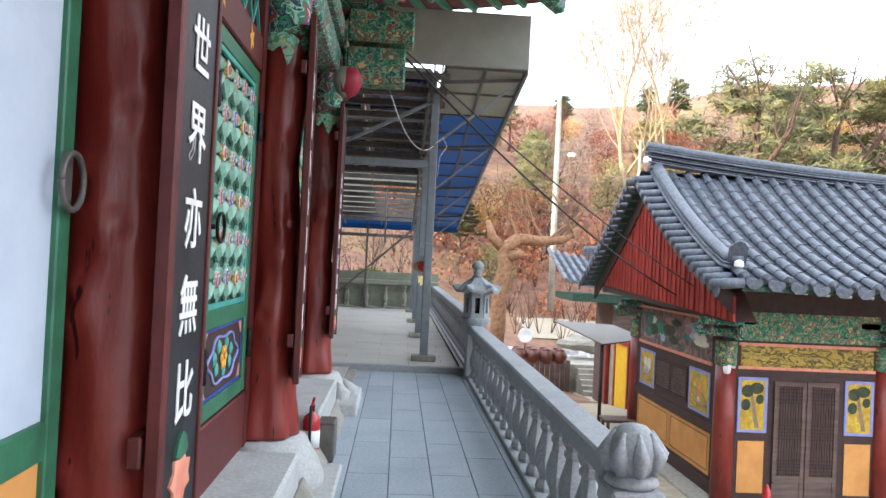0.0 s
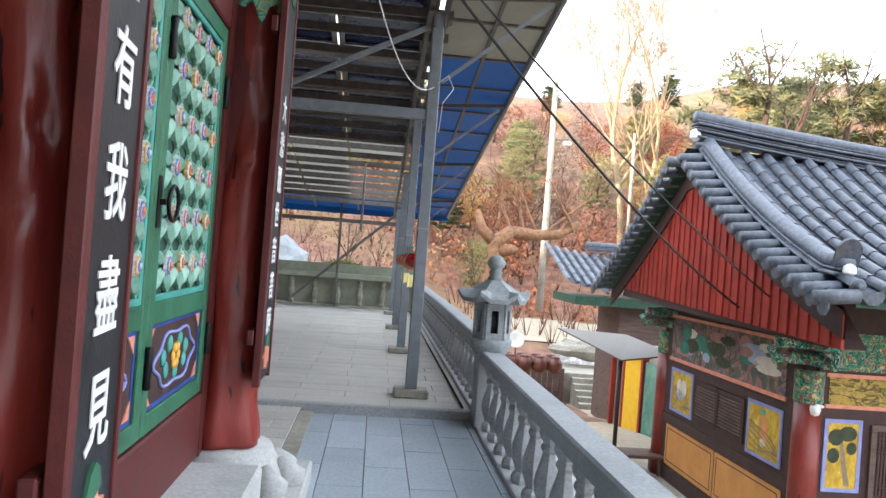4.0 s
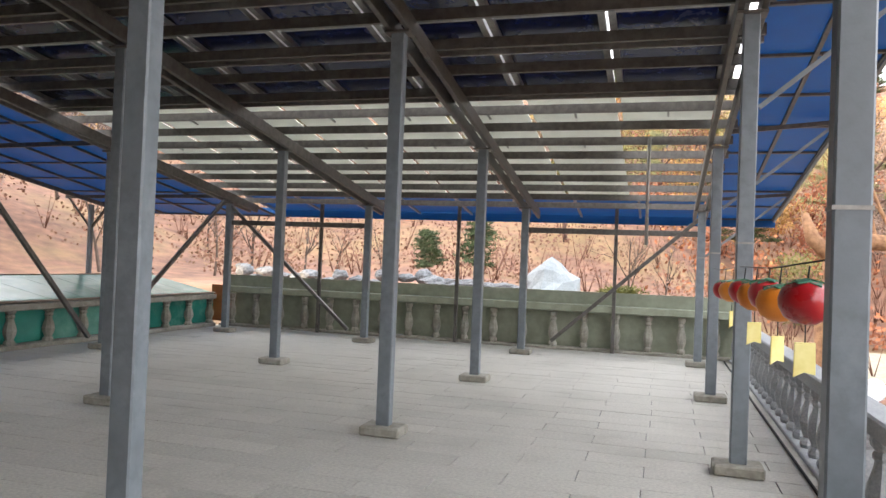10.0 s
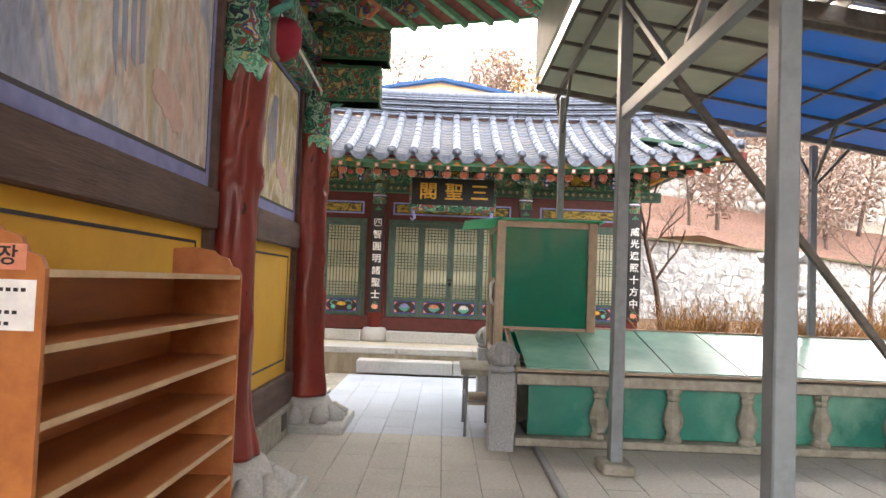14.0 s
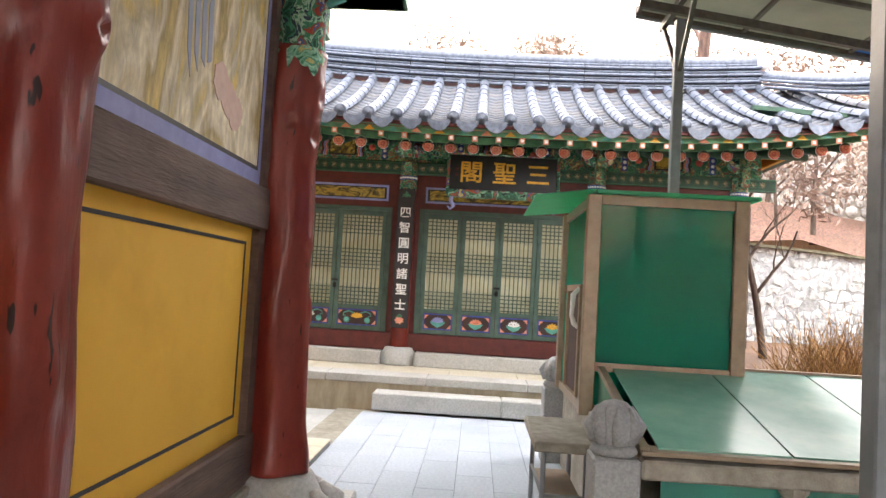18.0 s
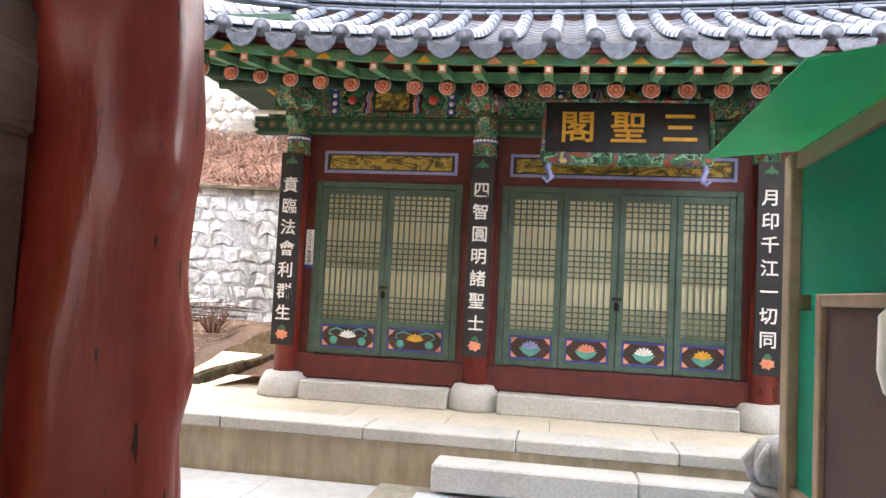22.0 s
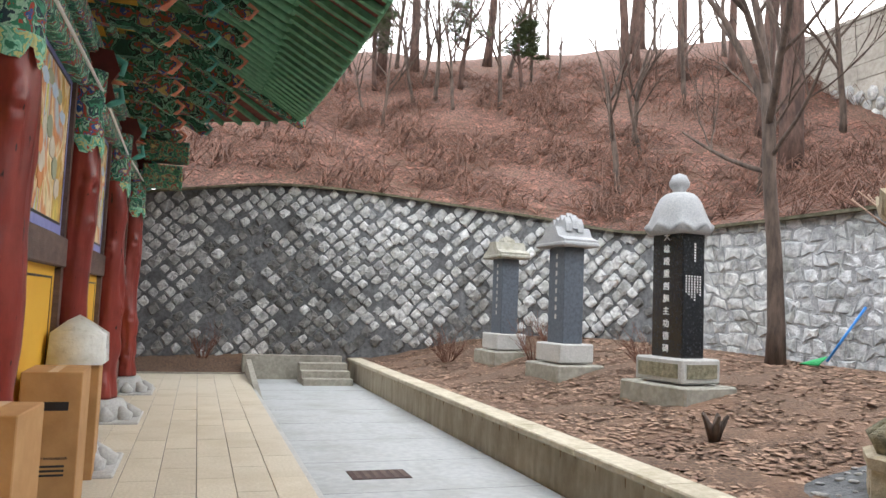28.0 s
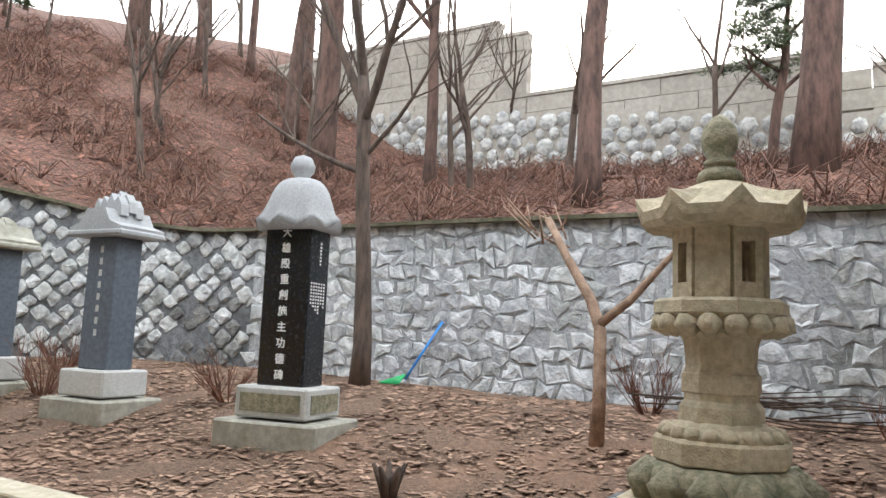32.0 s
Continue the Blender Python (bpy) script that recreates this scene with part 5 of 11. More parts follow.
# solar panels in rows, with aluminium frames and slits of daylight between them
pw, ph = 1.03, 1.79
cell = meshof("solar_panel", G().box(0, pw - 0.02, 0, ph - 0.02, 0.0, 0.012), SOLAR)
rim = G()
for a, b, c, d in ((0, pw - 0.02, 0, 0.03), (0, pw - 0.02, ph - 0.05, ph - 0.02), (0, 0.03, 0.03, ph - 0.05), (pw - 0.05, pw - 0.02, 0.03, ph - 0.05)):
    rim.box(a, b, c, d, -0.03, 0.016)
frame_me = meshof("panel_frame", rim, ALU)
white = meshof("white_backed_panel", G().box(0, pw - 0.02, 0, 1.1, 0.0, 0.012), WHITESHEET)
tilt = -math.degrees(math.atan(SLOPE))
for i in range(8):
    for j in range(3):
        x, y = -8.12 + i * 1.065, 10.80 + j * 1.85
        pn = place(cell, "solar_panel", canopy, pose(x, y, roofz(y) - 0.0, tilt, 0, 0), "dark blue solar panel seen from below")
        place(frame_me, "panel_frame", pn, Matrix.Identity(4), "aluminium frame")
    for j in range(4):
        y = 16.42 + j * 1.14
        if not (i == 7 and j > 0):
            place(white, "roof_sheet", canopy, pose(-8.12 + i * 1.065, y, roofz(y) - 0.0, tilt, 0, 0), "white-backed roof sheet")
# aluminium rails under the panels
for i in range(9):
    x = -8.14 + i * 1.065
    part("panel_rail", pitched(G(), x - 0.075, x - 0.012, 10.8, 16.3, -0.07, -0.012), ALU, canopy)
    part("panel_rail", pitched(G(), x + 0.012, x + 0.075, 10.8, 16.3, -0.07, -0.012), ALU, canopy)
# short pale bars standing in for bright daylight gaps in the white sheets
clip = meshof("clip", G().box(-0.012, 0.012, -0.16, 0.16, -0.02, 0.0), ALU)
for i in range(8):
    for j in range(4):
        y = 16.9 + j * 1.14
        place(clip, "clip", canopy, pose(-7.6 + i * 1.065, y, roofz(y) - 0.012, tilt, 0, 0))
# blue wings: sheets with ribs
for x0, x1, dz, n in ((0.55, 1.72, 0.0, 2), (-12.05, -8.25, -0.12, 4)):
    w = (x1 - x0) / n
    for i in range(n):
        for j in range(12):
            y = 10.62 + j * 0.98
            part("wing_sheet", pitched(G(), x0 + i * w + 0.012, x0 + (i + 1) * w - 0.012, y + 0.01, y + 0.97, dz - 0.01, dz + 0.004), BEIGESHEET if y < 12.5 else BLUESHEET, canopy, "beige roof sheet" if y < 12.5 else "blue roof sheet")
    for i in range(n + 1):
        part("wing_rib", pitched(G(), x0 + i * w - 0.02, x0 + i * w + 0.02, 10.6, 22.35, dz - 0.05, dz - 0.012), DKSTEEL, canopy)
    for j in range(13):
        y = 10.62 + j * 0.98
        part("wing_rib", pitched(G(), x0, x1, y - 0.018, y + 0.018, dz - 0.04, dz - 0.014), DKSTEEL, canopy)
for i in range(8):
    part("wing_sheet", pitched(G(), -8.2 + i * 1.09, -8.2 + (i + 1) * 1.09 - 0.02, 21.05, 22.35, -0.01, 0.004), BLUESHEET, canopy, "blue roof sheet")
    part("wing_rib", pitched(G(), -8.2 + i * 1.09 - 0.02, -8.2 + i * 1.09 + 0.02, 21.05, 22.35, -0.05, -0.012), ALU, canopy)
part("edge_trim", pitched(G(), 1.72, 1.76, 10.6, 22.37, -0.07, 0.04), STEEL, canopy)
part("edge_trim", pitched(G(), -12.1, -12.05, 10.6, 22.37, -0.19, -0.08), STEEL, canopy)
part("end_trim", pitched(G(), -12.1, 1.76, 22.37, 22.40, -0.16, 0.03), BLUESHEET, canopy, "blue eave trim")
# beige fascia over the south end
part("fascia", G().box(-12.1, 1.76, 10.56, 10.60, 4.42, 5.22, c=0.008), BEIGESHEET, canopy, "beige sheet-metal fascia")
# cross beams and braces
def brace(a, b, w=0.05, mat=None):
    part("brace", G().bar(a, b, w, w, (0, 1, 0) if abs(a[1] - b[1]) < 0.01 else (1, 0, 0), c=0.004), mat or STEEL, canopy)


part("cross_beam", G().bar((-2.34, 10.85, 3.0), (0.39, 10.85, 3.0), 0.07, 0.11, c=0.006), STEEL, canopy)
part("cross_beam", G().bar((-8.09, 10.85, 3.02), (-5.33, 10.85, 3.02), 0.07, 0.11, c=0.006), STEEL, canopy)
brace((0.42, 10.85, 3.95), (-1.25, 10.85, 3.08))
brace((-2.37, 10.85, 3.95), (-1.05, 10.85, 3.08))
brace((-5.3, 10.85, 3.95), (-6.55, 10.85, 3.08))
brace((-8.1, 10.85, 3.95), (-6.9, 10.85, 3.08))
for x0, x1 in ((-8.09, -5.33), (-2.34, 0.39)):
    part("cross_beam", G().bar((x0, 20.45, 2.2), (x1, 20.45, 2.2), 0.05, 0.09, c=0.005), DKSTEEL, canopy)
brace((0.4, 20.45, 2.45), (-1.9, 20.45, 0.35), 0.06, DKSTEEL)
brace((-8.1, 20.45, 2.5), (-5.6, 20.45, 0.3), 0.06, DKSTEEL)
brace((-8.15, 10.95, 3.75), (-8.15, 13.75, 0.25), 0.06, DKSTEEL)
brace((-8.15, 14.05, 3.5), (-8.15, 16.95, 0.3), 0.06, DKSTEEL)
brace((-8.15, 20.25, 2.6), (-8.15, 17.35, 0.3), 0.06, DKSTEEL)
brace((OUTX, 14.0, 2.9), (OUTX, 14.5, 3.45), 0.035, DKSTEEL)
# thin posts under the north edge
for x in (-6.7, -3.85, -0.95):
    part("thin_post", G().box(x - 0.03, x + 0.03, 21.44, 21.5, UP, roofz(21.5) - 0.05), DKSTEEL, canopy)
# a pale pipe and a lamp tube under the sheets
part("down_pipe", G().tube([(-0.35, 17.3, roofz(17.3) - 0.2), (-0.35, 17.3, 1.9)], 0.02, 8), ALU, canopy)
part("top_bar", G().box(0.38, 0.405, 10.76, 10.80, 3.9, 4.75), DKSTEEL, canopy)
part("top_bar", G().box(0.50, 0.525, 10.76, 10.80, 3.9, 4.75), DKSTEEL, canopy)

# ---- floors in running bond ----
rnd = random.Random(5)


def paved(name, label, x0, x1, y0, y1, z, mat, along, tw, tl, near, joint=0.006, base_drop=0.03):
    """Slabs tw wide and tl long; those inside near are single pieces, the rest one mesh."""
    fl = solid(name, G().box(x0, x1, y0, y1, z - base_drop - 0.05, z - 0.012), JOINT, label, "floor", kind="structure")
    rest = G()
    pieces = 0
    meshes = {}
    a0, a1, b0, b1 = (x0, x1, y0, y1) if along == "x" else (y0, y1, x0, x1)
    row = 0
    b = b0
    while b < b1 - 0.02:
        be = min(b + tw, b1)
        a = a0 - (row % 2) * tl * 0.5 - rnd.uniform(0, 0.05)
        while a < a1 - 0.02:
            s, e = max(a, a0), min(a + tl, a1)
            if e - s > 0.03:
                px0, px1, py0, py1 = (s, e, b, be) if along == "x" else (b, be, s, e)
                cx, cy = (px0 + px1) / 2, (py0 + py1) / 2
                h = z + rnd.uniform(-0.0012, 0.0012)
                if near[0] < cx < near[1] and near[2] < cy < near[3] and pieces < 300:
                    key = (round(px1 - px0, 3), round(py1 - py0, 3))
                    if key not in meshes:
                        w, d = key
                        meshes[key] = meshof("slab", G().box(-w / 2 + joint / 2, w / 2 - joint / 2, -d / 2 + joint / 2, d / 2 - joint / 2, -0.03, 0, c=0.003), mat)
                    place(meshes[key], "slab", fl, Matrix.Translation((cx, cy, h)))
                    pieces += 1
                else:
                    rest.box(px0 + joint / 2, px1 - joint / 2, py0 + joint / 2, py1 - joint / 2, h - 0.03, h)
            a += tl
        b += tw
        row += 1
    if rest.v:
        tagged(part("slabs", rest, mat, fl), kind="stuff")
    return fl


# ---- stone balustrades ----
bal = [(0.075, 0.0), (0.082, 0.03), (0.075, 0.06), (0.055, 0.085), (0.06, 0.11), (0.085, 0.17), (0.092, 0.22), (0.08, 0.29), (0.055, 0.37), (0.048, 0.41), (0.062, 0.43), (0.062, 0.45), (0.05, 0.47), (0.07, 0.50), (0.078, 0.53), (0.07, 0.56)]
BALUSTER = meshof("baluster", G().lathe(bal, 8, flat=True, turn=0.39), GRANITE)


def balustrade(x, y0, y1, z, group):
    b = thing("stone_balustrade", "grey granite balustrade with turned balusters along the terrace edge", "balustrade", group)
    part("base_rail", G().box(x - 0.11, x + 0.11, y0, y1, z - 0.05, z + 0.035, c=0.01), GRANITE, b)
    part("hand_rail", G().box(x - 0.10, x + 0.10, y0, y1, z + 0.60, z + 0.72, c=0.014), GRANITE, b)
    n = round((y1 - y0) / 0.36)
    for k in range(n):
        place(BALUSTER, "baluster", b, Matrix.Translation((x, y0 + (y1 - y0) * (k + 0.5) / n, z + 0.035)))
    return b


def rail_post(x, y, z, h, lotus):
    p = thing("balustrade_post", "square granite balustrade post with a carved lotus bud" if lotus else "square granite balustrade post carrying a stone lantern", "stone post", "balustrade posts")
    part("shaft", G().box(x - 0.12, x + 0.12, y - 0.12, y + 0.12, z - 0.09, z + h, c=0.012), GRANITE, p)
    if lotus:
        part("collar", G().lathe([(0.10, h), (0.125, h + 0.02), (0.11, h + 0.05), (0.08, h + 0.06)], 16, (x, y, z)), GRANITE, p)
        bud = G().lathe([(0.085, h + 0.05), (0.12, h + 0.10), (0.125, h + 0.16), (0.10, h + 0.23), (0.06, h + 0.27), (0.0, h + 0.285)], 16, (x, y, z))
        bp_ = part("lotus_bud", bud, GRANITE, p)
        pe = meshof("petal", G().tube([(0.10, 0, 0.07), (0.128, 0, 0.15), (0.085, 0, 0.25)], [0.028, 0.04, 0.008], 6), GRANITE)
        for k in range(8):
            place(pe, "petal", bp_, Matrix.Translation((x, y, z + h)) @ Matrix.Rotation(math.tau * k / 8, 4, "Z"))
    return p


balustrade(1.10, 3.42, 10.0, LOW, "terrace balustrades")
balustrade(1.10, 10.24, 21.7, UP, "terrace balustrades")
balustrade(1.10, -3.0, 1.7, LOW, "terrace balustrades")
rail_post(1.10, 3.28, LOW, 0.62, True)
rail_post(1.10, 1.8, LOW, 0.62, True)
rail_post(1.10, 10.12, LOW, 0.84, False)


def stone_lantern_small(x, y, z):
    l = thing("stone_lantern", "small grey stone lantern with a hexagonal roof on a balustrade post", "stone lantern")
    part("base", G().lathe([(0.13, 0.0), (0.16, 0.03), (0.19, 0.08), (0.20, 0.13), (0.20, 0.16)], 12, (x, y, z)), GREYLAN, l)
    fb = G()
    for k in range(6):
        a0, a1 = math.tau * k / 6, math.tau * (k + 1) / 6
        p, q = Vector((x + 0.155 * math.cos(a0), y + 0.155 * math.sin(a0), 0)), Vector((x + 0.155 * math.cos(a1), y + 0.155 * math.sin(a1), 0))
        mid, d = (p + q) / 2, (q - p).normalized()
        for s0, s1, z0, z1 in ((0, 0.28, z + 0.16, z + 0.49), (0.72, 1, z + 0.16, z + 0.49), (0.28, 0.72, z + 0.16, z + 0.22), (0.28, 0.72, z + 0.43, z + 0.49)):
            pa, pb = p + (q - p) * s0, p + (q - p) * s1
            fb.bar((pa.x, pa.y, (z0 + z1) / 2), (pb.x, pb.y, (z0 + z1) / 2), 0.05, z1 - z0)
    part("fire_box", fb, GREYLAN, l)
    # solid black core paints the shade seen through the fire box openings
    part("fire_box_core", G().lathe([(0.09, 0.17), (0.09, 0.48)], 6, (x, y, z)), BLACKP, l, "black core standing in for shade inside the fire box")
    rf = []
    n = 24
    prof = [(0.10, 0.49, 0.0), (0.335, 0.50, 0.06), (0.345, 0.54, 0.07), (0.22, 0.61, 0.01), (0.12, 0.68, 0.0), (0.07, 0.71, 0.0)]
    pts, fc = [], []
    for r, h, up in prof:
        for k in range(n):
            a = math.tau * k / n
            c6 = abs(math.cos(3 * a))
            hexr = math.cos(math.pi / 6) / math.cos((a % (math.pi / 3)) - math.pi / 6)
            pts.append((x + r * hexr * math.cos(a), y + r * hexr * math.sin(a), z + h + up * c6 ** 6 * (1 if math.cos(6 * a) > 0 else 0)))
    for j in range(len(prof) - 1):
        for k in range(n):
            fc.append((j * n + k, j * n + (k + 1) % n, (j + 1) * n + (k + 1) % n, (j + 1) * n + k))
    fc += [tuple(range(n))[::-1], tuple((len(prof) - 1) * n + k for k in range(n))]
    part("roof", G().add(pts, fc), GREYLAN, l)
    part("finial", G().lathe([(0.06, 0.70), (0.075, 0.72), (0.05, 0.75), (0.07, 0.78), (0.045, 0.80), (0.082, 0.84), (0.085, 0.88), (0.05, 0.93), (0.0, 0.945)], 14, (x, y, z)), GREYLAN, l)
    return l


stone_lantern_small(1.10, 10.12, LOW + 0.84 - 0.17)

# ---- north parapet: balusters against an olive sheet ----
par = thing("parapet", "olive sheet-backed parapet with concrete balusters along the north edge", "parapet")
part("backing_sheet", G().box(-9.0, 1.2, 21.78, 21.82, UP, 1.16), OLIVE, par, "olive metal sheet")
part("top_rail", G().box(-9.0, 1.2, 21.50, 21.76, 0.80, 0.93, c=0.012), OLIVE, par, "dull olive painted rail")
part("base_rail", G().box(-9.0, 1.2, 21.52, 21.74, UP, UP + 0.05, c=0.01), CONCRETE, par)
PARBAL = meshof("baluster", G().lathe([(r * 0.95, z * 1.13) for r, z in bal], 8, flat=True, turn=0.39), CONCRETE)
for k in range(18):
    place(PARBAL, "baluster", par, Matrix.Translation((-8.75 + k * 0.56, 21.62, UP + 0.05)))
part("gate_board", G().box(-9.15, -8.75, 21.45, 21.49, 0.2, 0.95, c=0.005), PLYWOOD, par, "brown wooden board")

# ---- glass-topped prayer-light case along the west side ----
case = thing("glass_case", "long glass-topped display case with stone balusters and green panes", "display case")
CX0, CX1, CY0, CY1 = -10.55, -9.05, 10.12, 21.35
part("top_rail", G().box(CX1 - 0.12, CX1 + 0.10, CY0, CY1, 0.66, 0.76, c=0.012), CONCRETE, case, "weathered stone rail")
part("glass_ledge", G().box(CX1 - 0.10, CX1 + 0.07, CY0, CY1, 0.775, 0.80, c=0.004), FRAMEAL, case, "bronze aluminium ledge")
part("base_rail", G().box(CX1 - 0.12, CX1 + 0.10, CY0, CY1, UP, UP + 0.07, c=0.01), CONCRETE, case)
nb = 16
for k in range(nb + 1):
    yy = CY0 + 0.1 + (CY1 - CY0 - 0.2) * k / nb
    if k:
        place(PARBAL, "baluster", case, Matrix.Translation((CX1, yy, UP + 0.06)) @ Matrix.Diagonal((1.1, 1.1, 0.83, 1)))
    if k < nb:
        part("pane", G().box(CX1 - 0.055, CX1 - 0.045, yy + 0.03, yy + (CY1 - CY0 - 0.2) / nb - 0.03, UP + 0.08, 0.655), CASEGLASS, case, "green glass pane")
        part("top_pane", G().add([(CX1 + 0.0, yy, 0.80), (CX0, yy, 1.10), (CX0, yy + (CY1 - CY0 - 0.2) / nb - 0.012, 1.10), (CX1, yy + (CY1 - CY0 - 0.2) / nb - 0.012, 0.80),
                                  (CX1 + 0.0, yy, 0.81), (CX0, yy, 1.11), (CX0, yy + (CY1 - CY0 - 0.2) / nb - 0.012, 1.11), (CX1, yy + (CY1 - CY0 - 0.2) / nb - 0.012, 0.81)],
                                 [(0, 1, 2, 3), (7, 6, 5, 4), (0, 4, 5, 1), (1, 5, 6, 2), (2, 6, 7, 3), (3, 7, 4, 0)]), TOPGLASS, case, "pale green glass top")
part("end_wall", G().box(CX0, CX1 - 0.13, CY0 - 0.05, CY0 + 0.03, UP, 0.745, c=0.008), CONCRETE, case, "weathered stone end wall")
part("end_pane", G().slab([(CX0 + 0.03, 0.75), (CX1, 0.75), (CX1, 0.785), (CX0 + 0.03, 1.085)], CY0 + 0.012, CY0 + 0.020, 1), TOPGLASS, case, "pale green glass gable pane")
part("end_bar", G().bar((CX0, CY0 + 0.02, 1.10), (CX1 + 0.05, CY0 + 0.02, 0.795), 0.05, 0.04, c=0.004), FRAMEAL, case, "bronze aluminium sloping bar")
part("end_sill", G().box(CX0, CX1, CY0 - 0.06, CY0 + 0.05, 0.748, 0.772, c=0.004), FRAMEAL, case, "bronze aluminium sill")
part("end_wall", G().box(CX0, CX1, CY1 - 0.02, CY1 + 0.02, UP, 0.8).box(CX0 - 0.02, CX0 + 0.02, CY0, CY1, UP, 1.09), CASEGLASS, case)
part("back_rail", G().box(CX0 - 0.03, CX0 + 0.03, CY0, CY1, 1.07, 1.12), FRAMEAL, case)
rail_post(CX1 + 0.0, CY0 - 0.13, UP, 0.66, True)
rail_post(-12.05, CY0 - 0.1, UP, 0.62, True)

# ---- emerald glass booth ----
booth = thing("glass_booth", "emerald glass ticket booth with bronze aluminium frame and plastic awning", "booth")
BX0, BX1, BY0, BY1, BZ0, BZ1 = -11.9, -10.42, 10.05, 11.08, 0.74, 2.30
part("foot", G().box(BX0, BX1, BY0 + 0.02, BY1, SIDE - 0.01, BZ0 - 0.02, c=0.01), CONCRETE, booth)
fr = G()
for x, y in ((BX0, BY0), (BX1, BY0), (BX0, BY1), (BX1, BY1)):
    fr.box(x - 0.055, x + 0.045, y - 0.055, y + 0.045, BZ0, BZ1, c=0.006)
for z in (BZ0, BZ1 - 0.07):
    fr.box(BX0, BX1, BY0 - 0.03, BY0 + 0.03, z, z + 0.07).box(BX0, BX1, BY1 - 0.03, BY1 + 0.03, z, z + 0.07).box(BX0 - 0.03, BX0 + 0.03, BY0, BY1, z, z + 0.07).box(BX1 - 0.03, BX1 + 0.03, BY0, BY1, z, z + 0.07)
fr.box(BX1 - 0.032, BX1 + 0.032, BY0, BY1, 1.05, 1.11)
part("frame", fr, FRAMEAL, booth)
part("front_pane", G().box(BX1 - 0.006, BX1 + 0.006, BY0 + 0.04, BY1 - 0.04, 1.11, BZ1 - 0.07), BOOTHGLASS, booth, "emerald glass")
part("front_kick", G().box(BX1 - 0.006, BX1 + 0.006, BY0 + 0.04, BY1 - 0.04, BZ0 + 0.07, 1.05), BOOTHGLASS, booth)
part("side_pane", G().box(BX0 + 0.04, BX1 - 0.04, BY0 - 0.006, BY0 + 0.006, BZ0 + 0.92, BZ1 - 0.07).box(BX0 + 0.04, BX0 + 0.32, BY0 - 0.006, BY0 + 0.006, BZ0 + 0.07, BZ0 + 0.85).box(BX0 + 1.12, BX1 - 0.04, BY0 - 0.006, BY0 + 0.006, BZ0 + 0.07, BZ0 + 0.85), BOOTHGLASS, booth)
part("back_pane", G().box(BX0 - 0.006, BX0 + 0.006, BY0 + 0.04, BY1 - 0.04, BZ0 + 0.07, BZ1 - 0.07).box(BX0 + 0.04, BX1 - 0.04, BY1 - 0.006, BY1 + 0.006, BZ0 + 0.07, BZ1 - 0.07), BOOTHGLASS, booth)
DX0, DX1, DZ0, DZ1 = BX0 + 0.32, BX0 + 1.12, BZ0 + 0.06, BZ0 + 0.92
# solid dark panel painted as the shaded inside of the open hatch
part("hatch_recess", G().box(DX0 + 0.06, DX1 - 0.06, BY0 - 0.004, BY0 + 0.10, DZ0, DZ1 - 0.05), DKBROWN, booth, "dark panel standing in for the shade inside the hatch")
for a, b, c, d in ((DX0, DX0 + 0.06, DZ0, DZ1), (DX1 - 0.06, DX1, DZ0, DZ1), (DX0 + 0.06, DX1 - 0.06, DZ1 - 0.05, DZ1)):
    part("hatch_frame", G().box(a, b, BY0 - 0.03, BY0 + 0.02, c, d, c=0.006), FRAMEAL, booth, "bronze aluminium hatch frame")
part("pull_handle", G().tube([(DX1 - 0.03, BY0 - 0.03, DZ1 - 0.03), (DX1 - 0.02, BY0 - 0.075, DZ1 - 0.08), (DX1 - 0.03, BY0 - 0.08, DZ1 - 0.24), (DX1 - 0.02, BY0 - 0.06, DZ1 - 0.30), (DX1 - 0.04, BY0 - 0.03, DZ1 - 0.33)], [0.016, 0.022, 0.016, 0.022, 0.014], 9), WHITEP, booth, "white handset-shaped pull handle")
part("roof", G().box(BX0 - 0.05, BX1 + 0.10, BY0 + 0.0, BY1 + 0.10, BZ1, BZ1 + 0.025), GREENROOF, booth)
part("awning", G().add([(BX0 - 0.05, BY0, BZ1 + 0.03), (BX1 + 0.06, BY0, BZ1 + 0.03), (BX1 - 0.05, BY0 - 0.42, BZ1 - 0.02), (BX0 - 0.02, BY0 - 0.42, BZ1 - 0.02), (BX0 - 0.05, BY0, BZ1 + 0.036), (BX1 + 0.06, BY0, BZ1 + 0.036), (BX1 - 0.05, BY0 - 0.42, BZ1 - 0.014), (BX0 - 0.02, BY0 - 0.42, BZ1 - 0.014)],
                       [(0, 1, 2, 3), (7, 6, 5, 4), (0, 4, 5, 1), (1, 5, 6, 2), (2, 6, 7, 3), (3, 7, 4, 0)]), GREENROOF, booth, "emerald corrugated plastic awning")

# steel stool beside the case
st = thing("steel_stand", "low steel stand with a grey stone top beside the case", "stand")
part("top", G().box(-10.35, -9.45, 9.62, 9.98, 0.66, 0.72, c=0.008), CONCRETE, st)
for x in (-10.28, -9.52):
    for y in (9.68, 9.93):
        part("leg", G().tube([(x, y, SIDE), (x, y, 0.66)], 0.016, 8), STEEL, st)
part("stretcher", G().tube([(-9.52, 9.68, 0.4), (-9.52, 9.93, 0.4)], 0.012, 6).tube([(-10.28, 9.68, 0.4), (-9.52, 9.68, 0.4)], 0.012, 6), STEEL, st)
part("shelf", G().box(-10.26, -9.54, 9.70, 9.91, 0.36, 0.385), FRAMEAL, st)

